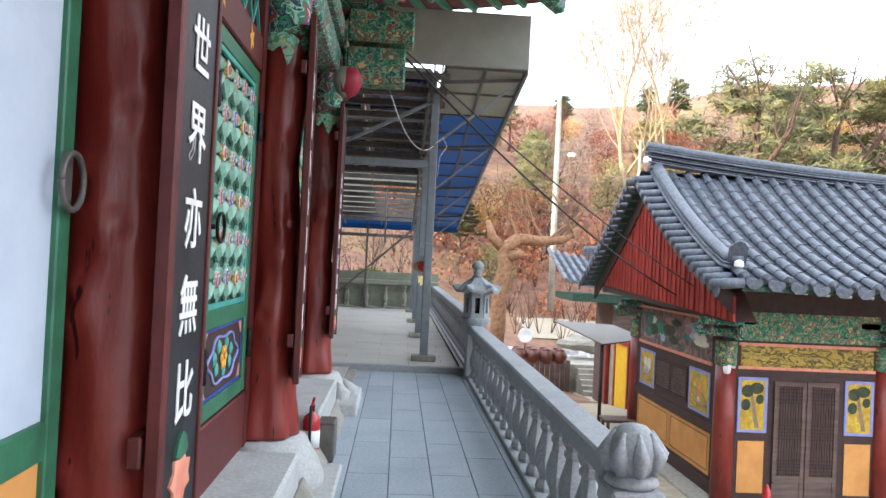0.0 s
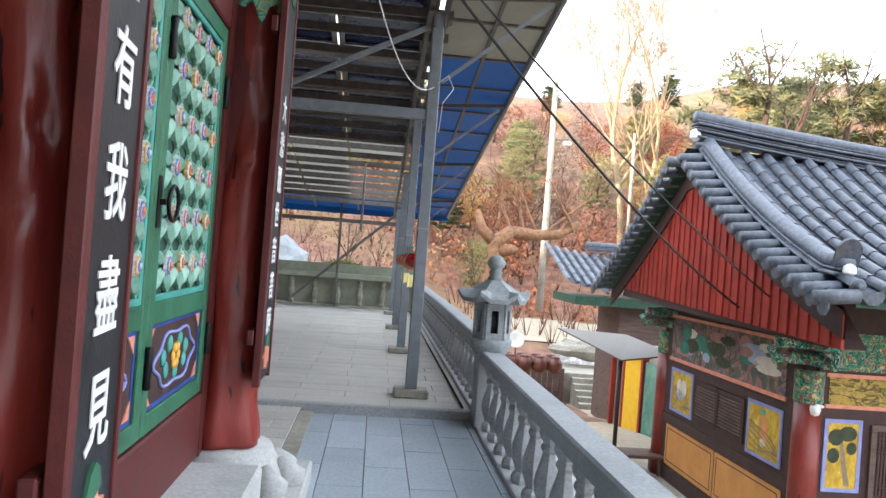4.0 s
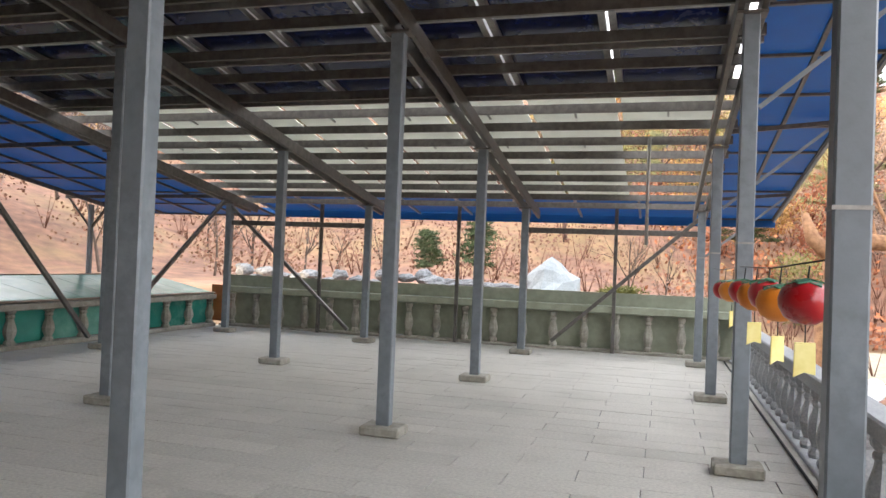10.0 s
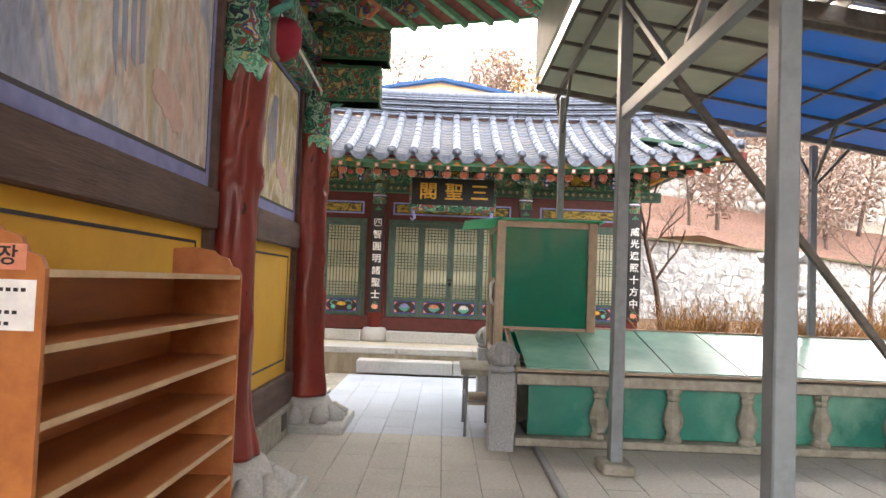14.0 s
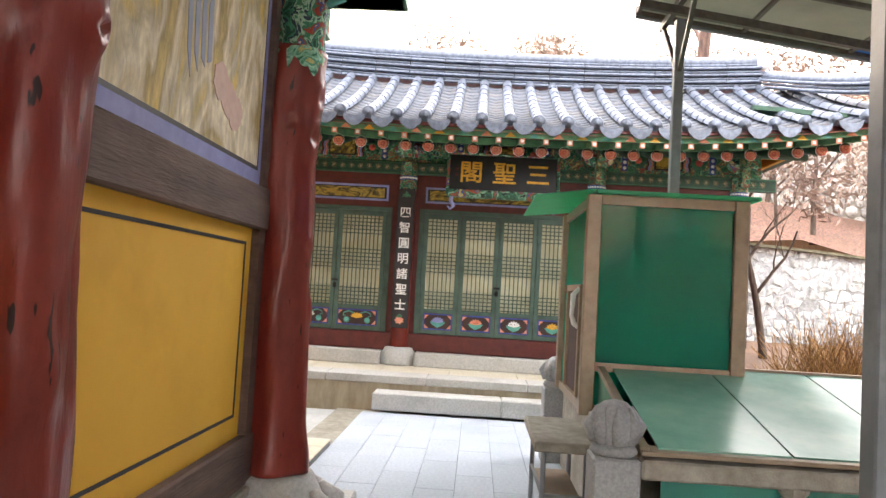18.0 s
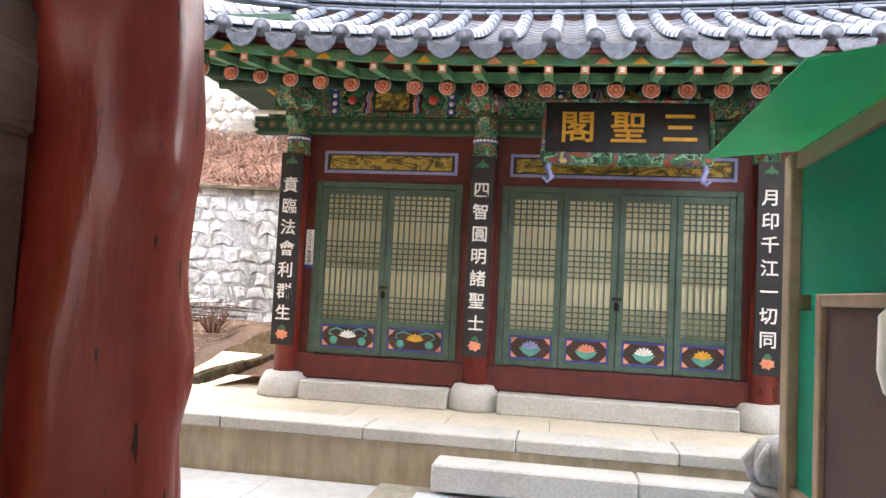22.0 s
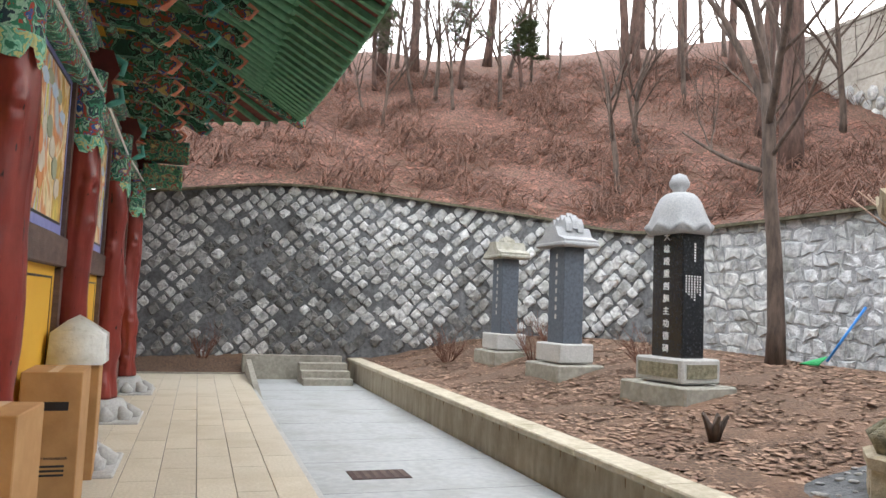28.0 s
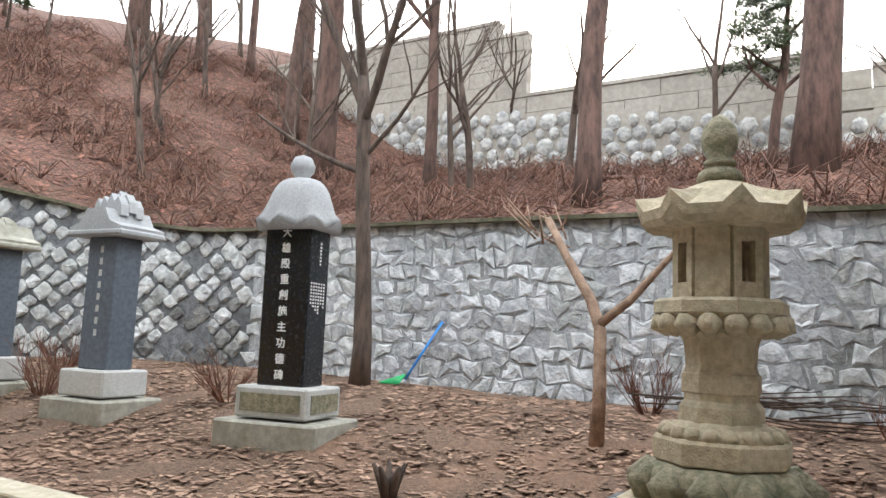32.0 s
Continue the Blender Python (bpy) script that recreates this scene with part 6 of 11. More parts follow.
# ---- shoe rack against the side wall ----
rack = thing("shoe_rack", "orange-brown veneered shoe rack with open shelves and arched ends", "shoe rack")
RX0, RX1, RY0, RY1, RZ = -5.98, -4.08, 8.0, 8.36, 1.57
arch = [(RY0, SIDE), (RY1, SIDE), (RY1, RZ + 0.0), (RY1 - 0.015, RZ + 0.035), (RY1 - 0.05, RZ + 0.045), (RY1 - 0.07, RZ + 0.085), (RY1 - 0.12, RZ + 0.10), (RY1 - 0.15, RZ + 0.125), (RY0 + 0.10, RZ + 0.14), (RY0, RZ + 0.13)]
for x0 in (RX0, RX1 - 0.022):
    part("end_panel", G().slab(arch, x0, x0 + 0.022, 0), PLYWOOD, rack, "arched end panel")
part("back_panel", G().box(RX0 + 0.022, RX1 - 0.022, RY0, RY0 + 0.012, SIDE, RZ), PLYWOOD, rack)
part("plinth_board", G().box(RX0 + 0.022, RX1 - 0.022, RY1 - 0.04, RY1 - 0.02, SIDE, SIDE + 0.06), PLYWOOD, rack)
for k in range(8):
    z = SIDE + 0.07 + (RZ - SIDE - 0.08) * k / 7
    sf = part("shelf", G().box(RX0 + 0.022, RX1 - 0.022, RY0 + 0.012, RY1 - 0.012, z - 0.01, z + 0.010), PLYWOOD, rack)
    part("edge_band", G().box(RX0 + 0.022, RX1 - 0.022, RY1 - 0.012, RY1 - 0.004, z - 0.011, z + 0.011), PALEWOOD, sf, "worn pale edge")
turn_e = Euler((0, 0, math.pi / 2)).to_matrix().to_4x4()
npl = part("name_plate", G().box(RX1, RX1 + 0.004, RY1 - 0.27, RY1 - 0.05, RZ - 0.005, RZ + 0.065, c=0.001), CORAL, rack, "pale orange name plate")
for k, ch in enumerate("신발장"):
    letters("lettering", ch, 0.058, BLACKP, rack, Matrix.Translation((RX1 + 0.005, RY1 - 0.222 + 0.062 * k, RZ + 0.03)) @ turn_e, "dark lettering")
note = part("notice", G().box(RX1, RX1 + 0.002, RY1 - 0.32, RY1 - 0.02, RZ - 0.165, RZ - 0.03), WHITEP, rack, "white paper notice")
g = G()
for k, w in enumerate((0.26, 0.17, 0.25, 0.22)):
    for q in range(int(w / 0.02)):
        g.box(RX1 + 0.002, RX1 + 0.0025, RY1 - 0.30 + q * 0.02, RY1 - 0.287 + q * 0.02, RZ - 0.062 - k * 0.03, RZ - 0.052 - k * 0.03)
part("notice_text", g, BLACKP, note)
pal = thing("wooden_slats", "low slatted wooden step on the floor", "wooden step")
for k in range(7):
    part("slat", G().box(-6.6 + k * 0.16, -6.48 + k * 0.16, 8.6, 8.95, SIDE + 0.05, SIDE + 0.075, c=0.004), PLYWOOD, pal)
part("runner", G().box(-6.6, -5.5, 8.63, 8.68, SIDE, SIDE + 0.05).box(-6.6, -5.5, 8.87, 8.92, SIDE, SIDE + 0.05), PLYWOOD, pal)

# ---- persimmon-shaped lanterns on the posts ----
ball = [(0.0, -0.105), (0.05, -0.10), (0.10, -0.07), (0.125, -0.02), (0.128, 0.02), (0.11, 0.07), (0.06, 0.10), (0.0, 0.095)]
ORANGEF = surface("orange_plastic", hexc("d2741c"), hexc("e48a2a"), 5, 0.35, bump=0.02)
for k, (y, z, sz) in enumerate(((11.38, 1.49, 0.84), (12.10, 1.455, 0.84), (12.50, 1.485, 0.80), (13.05, 1.46, 0.84), (13.72, 1.47, 0.80), (14.58, 1.45, 0.84), (15.35, 1.44, 0.80))):
    x = 0.40
    red = k % 2 == 0
    f = thing("fruit_lantern", "round red fruit-shaped lantern with green leaves on a wire" if red else "round orange fruit-shaped lantern with green leaves and a paper tag", "hanging lantern", "fruit lanterns")
    part("body", G().lathe([(r * sz, h * sz) for r, h in ball], 22, (x, y, z)), FIRERED if red else ORANGEF, f)
    for q in range(6):
        a = math.tau * q / 6 + 0.4 * k
        part("leaf", G().slab([(0, 0), (0.03, 0.026), (0.062, 0.022), (0.088, 0.0), (0.062, -0.022), (0.03, -0.026)], 0.0, 0.006, 2), GREEN, f, "", Matrix.Translation((x, y, z + 0.112 * sz)) @ Euler((0, 0.22 + 0.12 * (q % 2), a)).to_matrix().to_4x4())
    part("cord", G().tube([(x, y, z + 0.08 * sz), (0.41, y, 1.64)], 0.004, 5), BLACKM, f)
    if k in (2, 4, 6):
        continue
    part("tag_cord", G().tube([(x, y, z - 0.08), (x, y, z - 0.17)], 0.003, 5), BLACKM, f)
    part("tag", G().slab([(-0.042, -0.16), (0.042, -0.16), (0.045, -0.29), (0.0, -0.28), (-0.045, -0.30)], -0.003, 0.003, 1), PALEYEL, f, "pale yellow paper tag", Matrix.Translation((x, y, z)) @ Euler((0, 0, 0.3 + 0.4 * (k % 3))).to_matrix().to_4x4())
solid("hanging_wire", G().tube([(0.40, PY[0] + 0.05, 1.66), (0.41, 12.4, 1.635), (0.40, PY[1], 1.65), (0.41, 15.6, 1.63), (0.40, PY[2], 1.65)], 0.004, 5), BLACKM, "thin wire strung between the steel posts", "wire")

# ---- small things along the corridor ----
fx = thing("fire_extinguisher", "red fire extinguisher with black hose on the corridor floor", "fire extinguisher", m=pose(-0.60, 5.62, 0.0))
part("cylinder", G().lathe([(0.06, 0.0), (0.066, 0.01), (0.066, 0.33), (0.055, 0.37), (0.025, 0.395), (0.02, 0.41)], 20), FIRERED, fx)
part("label", G().lathe([(0.0672, 0.14), (0.0672, 0.27)], 20), WHITEP, fx, "white instruction label")
part("valve", G().box(-0.018, 0.018, -0.018, 0.018, 0.405, 0.45, c=0.004), BLACKM, fx)
part("lever", G().bar((0, -0.02, 0.45), (0, 0.12, 0.485), 0.018, 0.012).bar((0, -0.02, 0.435), (0, 0.11, 0.43), 0.018, 0.01), FIRERED, fx)
part("hose", G().tube([(0, -0.02, 0.42), (0, -0.07, 0.41), (0, -0.09, 0.33), (0, -0.085, 0.2), (0, -0.075, 0.1)], 0.011, 8), RUBBER, fx)
part("side_box", G().box(-0.05, 0.17, 0.07, 0.34, 0.0, 0.30, c=0.01), DKSTEEL, fx, "dark grey extinguisher stand")

for nm, x, y, z in (("emergency_light", -0.62, 7.45, 3.36), ("emergency_light", -7.45, 8.14, 3.32)):
    e = thing("hanging_lantern", "small grey and crimson folded paper lantern under the eaves", "lantern", "paper lanterns")
    part("body", G().lathe([(0.03, -0.17), (0.09, -0.12), (0.135, -0.02), (0.13, 0.06), (0.08, 0.13), (0.02, 0.15)], 18, (x, y, z)), surface("grey_lantern_cloth", hexc("98948a"), hexc("aaa69b"), 8, 0.7, bump=0.05), e)
    part("crimson_side", G().lathe([(0.02, -0.175), (0.10, -0.12), (0.142, -0.02), (0.137, 0.06), (0.085, 0.13), (0.01, 0.15)], 9, (x + (0.02 if x > -3 else 0.0), y + (0.0 if x > -3 else 0.03), z)), surface("crimson_cloth", hexc("8d1730"), hexc("a3203c"), 8, 0.6, bump=0.05), e)
    part("cord", G().tube([(x, y, z + 0.14), (x, y, z + 0.3)], 0.006, 6), BLACKM, e)
bulb = thing("light_bulb", "white compact lamp bulb hanging at the eaves", "lamp")
part("bulb", G().lathe([(0.03, -0.11), (0.045, -0.08), (0.045, 0.0), (0.025, 0.03)], 14, (-0.40, 8.25, 3.62)), WHITEP, bulb)
part("socket", G().lathe([(0.026, 0.03), (0.03, 0.10)], 12, (-0.40, 8.25, 3.62)), WHITEP, bulb)
part("cord", G().tube([(-0.40, 8.25, 3.70), (-0.40, 8.25, 3.9)], 0.006, 6), BLACKM, bulb)


def sag(a, b, drop, n=16):
    a, b = Vector(a), Vector(b)
    return [a.lerp(b, k / n) - Vector((0, 0, drop * 4 * (k / n) * (1 - k / n))) for k in range(n + 1)]


cab = thing("overhead_cables", "black overhead cables slung from the hall to the lower hall", "cables")
part("cable", G().tube(sag((-0.35, 8.2, 4.15), (5.17, 13.35, 1.15), 0.25), 0.014, 6), RUBBER, cab)
part("cable", G().tube(sag((-0.35, 8.2, 4.18), (5.17, 12.55, 1.35), 0.16), 0.010, 6), RUBBER, cab)
part("cable", G().tube(sag((-0.35, 8.25, 4.0), (0.42, 10.66, 3.25), 0.45), 0.0045, 6), WHITEP, cab, "thin white wire")
part("cable", G().tube([(0.46, 10.68, 3.3), (0.56, 10.66, 3.38), (0.62, 10.66, 3.25), (0.52, 10.66, 3.1), (0.5, 10.66, 2.8)], 0.0045, 6), WHITEP, cab, "looped white wire")
part("cable", G().tube([(-1.0, 8.05, 3.78), (-4.0, 8.06, 3.72), (-6.9, 8.08, 3.62), (-9.6, 8.08, 3.5), (-10.05, 8.0, 3.4), (-10.08, 5.0, 3.5), (-10.08, 2.3, 3.45), (-10.09, -0.4, 3.5), (-10.08, -3.2, 3.42), (-10.08, -6, 3.5)], 0.013, 6), WHITEP, cab, "grey-white conduit along the wall")

# ---- floors ----
paved("floor_corridor", "cool grey stone slab floor of the front corridor", -0.62, 1.24, -6.0, 10.35, LOW, TILE_A, "y", 0.31, 0.92, (-0.7, 1.3, 0.5, 10.4))
paved("floor_terrace", "grey stone slab floor under the canopy", -8.95, 1.24, 10.35, 21.8, UP, TILE_B, "x", 0.30, 0.92, (-6.0, 1.3, 10.3, 16.0))
paved("floor_side", "warm grey stone slab floor beside the hall", -9.5, -0.62, 7.95, 10.30, SIDE, TILE_B, "x", 0.30, 0.92, (-9.6, -0.6, 7.9, 10.4), 0.004)
# far end of the side floor, coloured colder in place of sky light
paved("floor_court", "stone slab floor before the shrine, tinted cold for skylight", -14.0, -9.5, 7.95, 10.30, SIDE, TILE_D, "x", 0.30, 0.92, (-13.0, -9.4, 7.9, 10.4), 0.003)
paved("floor_rear", "warm grey stone slab floor behind the hall", -12.05, -9.85, -9.0, 7.95, UP, TILE_E, "y", 0.31, 0.92, (-12.1, -9.8, -4.0, 8.0))
solid("step_edge", G().box(-9.0, 1.24, 10.30, 10.36, LOW - 0.02, UP - 0.004, c=0.01), GRANITE, "granite edge of the low terrace step", "step", kind="structure")
part("rod", G().tube([(0.92, 10.4, UP + 0.012), (0.90, 21.3, UP + 0.012)], 0.012, 6), RUBBER, bpy.data.objects["stone_balustrade"], "black cable along the foot")


# ---- the small shrine ----
shrine = thing("shrine", "small painted shrine hall with grey-blue tiled roof and green lattice doors", "shrine")
SX = -15.70
SY = [6.19, 8.17, 10.87, 12.87]
TZ = 0.46
WDOT = meshof("white_dot", G().lathe([(0.026, 0), (0.02, 0.004), (0, 0.005)], 8), WHITEP)
part("wall", G().box(-18.75, SX - 0.03, SY[0], SY[3], TZ, 3.75), REDWOOD, shrine, "dark red timber wall")
for y in SY:
    c = part("column", G().lathe([(0.125, 0.70), (0.12, 1.8), (0.115, 3.0)], 20, (SX + 0.02, y, 0)), RED, shrine, "round red column")
    part("base_stone", G().lathe([(0.27, TZ), (0.28, TZ + 0.03), (0.25, TZ + 0.15), (0.20, TZ + 0.24), (0.16, TZ + 0.25)], 22, (SX + 0.02, y, 0)), PLINTH, c, "pale rounded base stone")
    part("painted_head", G().lathe([(0.118, 2.95), (0.128, 2.97), (0.122, 3.12), (0.13, 3.3), (0.12, 3.38)], 20, (SX + 0.02, y, 0)), DANCHF, c, "painted column head")
    part("blue_ring", G().lathe([(0.124, 3.10), (0.131, 3.105), (0.131, 3.155), (0.124, 3.16)], 20, (SX + 0.02, y, 0)), BLUEP, c, "blue ring with white dots")
    for k in range(9):
        a = -1.2 + 2.4 * k / 8
        place(WDOT, "white_dot", c, Matrix.Translation((SX + 0.02 + 0.128 * math.cos(a), y + 0.128 * math.sin(a), 3.13)) @ Euler((0, radians(90), a)).to_matrix().to_4x4() @ Matrix.Scale(0.75, 4))
    # carved bracket head in front of the column
    bh = G().slab([(SX + 0.1, 3.20), (SX + 0.26, 3.22), (SX + 0.33, 3.32), (SX + 0.28, 3.40), (SX + 0.36, 3.46), (SX + 0.48, 3.48), (SX + 0.50, 3.58), (SX + 0.38, 3.66), (SX + 0.1, 3.70)], y - 0.055, y + 0.055, 1)
    part("bracket", bh, DANCHF, shrine, "carved bracket painted green and red")
    part("bracket_wing", G().lathe([(0.02, -0.03), (0.12, -0.02), (0.12, 0.02), (0.02, 0.03)], 12, m=Matrix.Translation((SX + 0.16, y, 3.52)) @ Euler((0, radians(90), 0)).to_matrix().to_4x4() @ Matrix.Diagonal((1, 1.8, 1, 1))), DANCH, shrine)
# stone strips between the columns
for a, b in zip(SY[:-1], SY[1:]):
    part("stone_strip", G().box(SX - 0.1, SX + 0.27, a + 0.24, b - 0.24, TZ, TZ + 0.19, c=0.012), PLINTH, shrine, "pale granite strip under the doors")


def lotus_panel(y0, y1, z0, z1, petal, parent, scroll):
    pan = part("lotus_panel", G().box(SX - 0.012, SX + 0.004, y0, y1, z0, z1), DKBROWN, parent, "dark panel painted with a lotus")
    g = G()
    for p, q, r, s in ((y0, y0 + 0.018, z0, z1), (y1 - 0.018, y1, z0, z1), (y0 + 0.018, y1 - 0.018, z0, z0 + 0.018), (y0 + 0.018, y1 - 0.018, z1 - 0.018, z1)):
        g.box(SX + 0.004, SX + 0.008, p, q, r, s)
    part("blue_border", g, BLUEP, pan)
    cy, cz = (y0 + y1) / 2, (z0 + z1) / 2
    g = G()
    for k in range(7):
        a = math.pi * (k + 0.5) / 7
        g.slab([(cy, cz - 0.015), (cy + 0.075 * math.cos(a - 0.2), cz + 0.055 * math.sin(a - 0.2)), (cy + 0.095 * math.cos(a), cz + 0.075 * math.sin(a)), (cy + 0.075 * math.cos(a + 0.2), cz + 0.055 * math.sin(a + 0.2))], SX + 0.004, SX + 0.009 + 0.0006 * k, 0)
    part("lotus_petals", g, petal, pan)
    g = G()
    if scroll:
        for s in (-1, 1):
            g.tube([(SX + 0.006, cy + s * 0.05, cz + 0.06), (SX + 0.006, cy + s * 0.12, cz + 0.085), (SX + 0.006, cy + s * 0.19, cz + 0.06), (SX + 0.006, cy + s * 0.20, cz + 0.02), (SX + 0.006, cy + s * 0.165, cz + 0.015)], 0.009, 5)
            g.lathe([(0.05, 0), (0.035, 0.006), (0, 0.007)], 8, m=Matrix.Translation((SX + 0.002, cy + s * 0.15, cz - 0.04)) @ Euler((0, radians(90), 0)).to_matrix().to_4x4())
    else:
        g.slab([(cy - 0.11, cz + 0.0), (cy + 0.11, cz + 0.0), (cy + 0.07, cz - 0.05), (cy, cz - 0.085), (cy - 0.07, cz - 0.05)], SX + 0.003, SX + 0.006, 0)
    part("lotus_leaves", g, TEAL, pan)
    g = G()
    for sy, sz in ((1, 1), (1, -1), (-1, 1), (-1, -1)):
        y_, z_ = (y1 - 0.02 if sy > 0 else y0 + 0.02), (z1 - 0.02 if sz > 0 else z0 + 0.02)
        g.slab([(y_, z_), (y_ - sy * 0.06, z_), (y_, z_ - sz * 0.06)], SX + 0.002, SX + 0.0075, 0)
    part("corners", g, CORAL, pan)


def shrine_leaf(y0, y1, z0, z1, petal, scroll):
    """A lattice door leaf with paper behind it and a painted foot."""
    lf = solid("shrine_door", G().box(SX - 0.03, SX + 0.015, y0, y0 + 0.06, z0, z1, c=0.004).box(SX - 0.03, SX + 0.015, y1 - 0.06, y1, z0, z1, c=0.004)
               .box(SX - 0.03, SX + 0.013, y0 + 0.06, y1 - 0.06, z1 - 0.07, z1, c=0.003).box(SX - 0.03, SX + 0.013, y0 + 0.06, y1 - 0.06, z0 + 0.30, z0 + 0.36, c=0.003)
               .box(SX - 0.03, SX + 0.013, y0 + 0.06, y1 - 0.06, z0, z0 + 0.06, c=0.003), SHRINEG, "closed grey-green lattice door with paper and a painted lotus panel", "door", "shrine doors")
    a, b, c, d = y0 + 0.06, y1 - 0.06, z0 + 0.36, z1 - 0.07
    part("paper", G().box(SX - 0.025, SX - 0.018, a, b, c, d), PAPER, lf, "cream door paper")
    n = max(5, round((b - a) / 0.058))
    for k in range(1, n):
        yy = a + (b - a) * k / n
        part("upright_bar", G().box(SX - 0.014, SX + 0.004, yy - 0.007, yy + 0.007, c, d), SHRINEG, lf)
    h = d - c
    for grp, cnt in ((0.02, 4), (0.41, 5), (0.80, 4)):
        for q in range(cnt + 1):
            zz = c + h * grp + q * h * 0.042
            part("cross_bar", G().box(SX - 0.012, SX + 0.006, a, b, zz - 0.006, zz + 0.006), SHRINEG, lf)
    lotus_panel(a, b, z0 + 0.065, z0 + 0.295, petal, lf, scroll)
    return lf


for a, b, n, scroll in ((6.48, 7.89, 2, True), (8.43, 10.61, 4, False), (11.15, 12.58, 2, True)):
    part("door_case", G().box(SX - 0.05, SX + 0.02, a - 0.07, a, 0.90, 2.70, c=0.005), SHRINEG, shrine, "green door case")
    part("door_case", G().box(SX - 0.05, SX + 0.02, b, b + 0.07, 0.90, 2.70, c=0.005), SHRINEG, shrine, "green door case")
    part("door_case", G().box(SX - 0.05, SX + 0.02, a, b, 2.64, 2.70, c=0.005), SHRINEG, shrine, "green door case")
    part("sill", G().box(SX - 0.08, SX + 0.06, a - 0.2, b + 0.2, 0.66, 0.90, c=0.01), REDWOOD, shrine, "dark red sill beam")
    part("jamb", G().box(SX - 0.06, SX + 0.005, a - 0.2, a - 0.07, 0.90, 3.19), REDWOOD, shrine)
    part("jamb", G().box(SX - 0.06, SX + 0.005, b + 0.07, b + 0.2, 0.90, 3.19), REDWOOD, shrine)
    part("jamb", G().box(SX - 0.06, SX + 0.005, a - 0.07, b + 0.07, 2.70, 3.19), REDWOOD, shrine)
    w = (b - a) / n
    for k in range(n):
        shrine_leaf(a + k * w + 0.003, a + (k + 1) * w - 0.003, 0.91, 2.635, ([WHITEP, YELLOWP] if n == 2 else [LAVEN, CORAL, WHITEP, YELLOWP])[k], scroll)
    hm = part("latch", G().box(SX + 0.015, SX + 0.03, a + (n / 2) * w - 0.045, a + (n / 2) * w + 0.045, 1.60, 1.63, c=0.003).lathe([(0.02, 1.50), (0.026, 1.52), (0.026, 1.56), (0.015, 1.58)], 10, (SX + 0.035, a + (n / 2) * w, 0)), BLACKM, shrine, "black padlock and hasp")
    pc = part("picture_panel", G().box(SX - 0.0, SX + 0.012, a + 0.06, b - 0.06, 2.835, 2.975), PANELPIC, shrine, "ink landscape on gold over the door")
    g = G()
    for p, q, r, s in ((a, b, 2.79, 2.82), (a, b, 2.99, 3.02), (a, a + 0.03, 2.82, 2.99), (b - 0.03, b, 2.82, 2.99)):
        g.box(SX, SX + 0.016, p, q, r, s)
    part("lavender_border", g, LAVEN, pc)
    g = G()
    for p, q, r, s in ((a + 0.03, b - 0.03, 2.82, 2.835), (a + 0.03, b - 0.03, 2.975, 2.99), (a + 0.03, a + 0.06, 2.835, 2.975), (b - 0.06, b - 0.03, 2.835, 2.975)):
        g.box(SX, SX + 0.013, p, q, r, s)
    part("black_line", g, BLACKP, pc)

# star-patterned tie beam, frieze, purlin
band = part("tie_beam", G().box(SX - 0.06, SX + 0.07, SY[0] - 0.5, SY[3] + 0.5, 3.19, 3.37, c=0.01), DKGREEN, shrine, "dark green beam painted with white stars")
g = G()
for k in range(58):
    y = SY[0] - 0.42 + k * 0.13
    for q in range(4):
        a = math.pi * q / 4
        g.bar((SX + 0.072, y - 0.042 * math.cos(a), 3.28 - 0.042 * math.sin(a)), (SX + 0.072, y + 0.042 * math.cos(a), 3.28 + 0.042 * math.sin(a)), 0.004, 0.009, (1, 0, 0))
tagged(part("star", g, PALEWOOD, band), kind="stuff")
g = G()
for z in (3.20, 3.355):
    g.box(SX + 0.070, SX + 0.074, SY[0] - 0.5, SY[3] + 0.5, z - 0.006, z + 0.006)
g2 = G()
for k in range(57):
    y = SY[0] - 0.355 + k * 0.13
    g2.bar((SX + 0.073, y - 0.035, 3.235), (SX + 0.073, y + 0.035, 3.325), 0.004, 0.010, (1, 0, 0)).bar((SX + 0.0735, y + 0.035, 3.235), (SX + 0.0735, y - 0.035, 3.325), 0.004, 0.010, (1, 0, 0))
tagged(part("cross", g2, GREEN, band), kind="stuff")
part("beam_line", g, GREEN, band)
part("frieze", G().box(SX - 0.05, SX + 0.03, SY[0] - 0.3, SY[3] + 0.3, 3.37, 3.74), DANCHF, shrine, "painted frieze of scrolls and flowers")
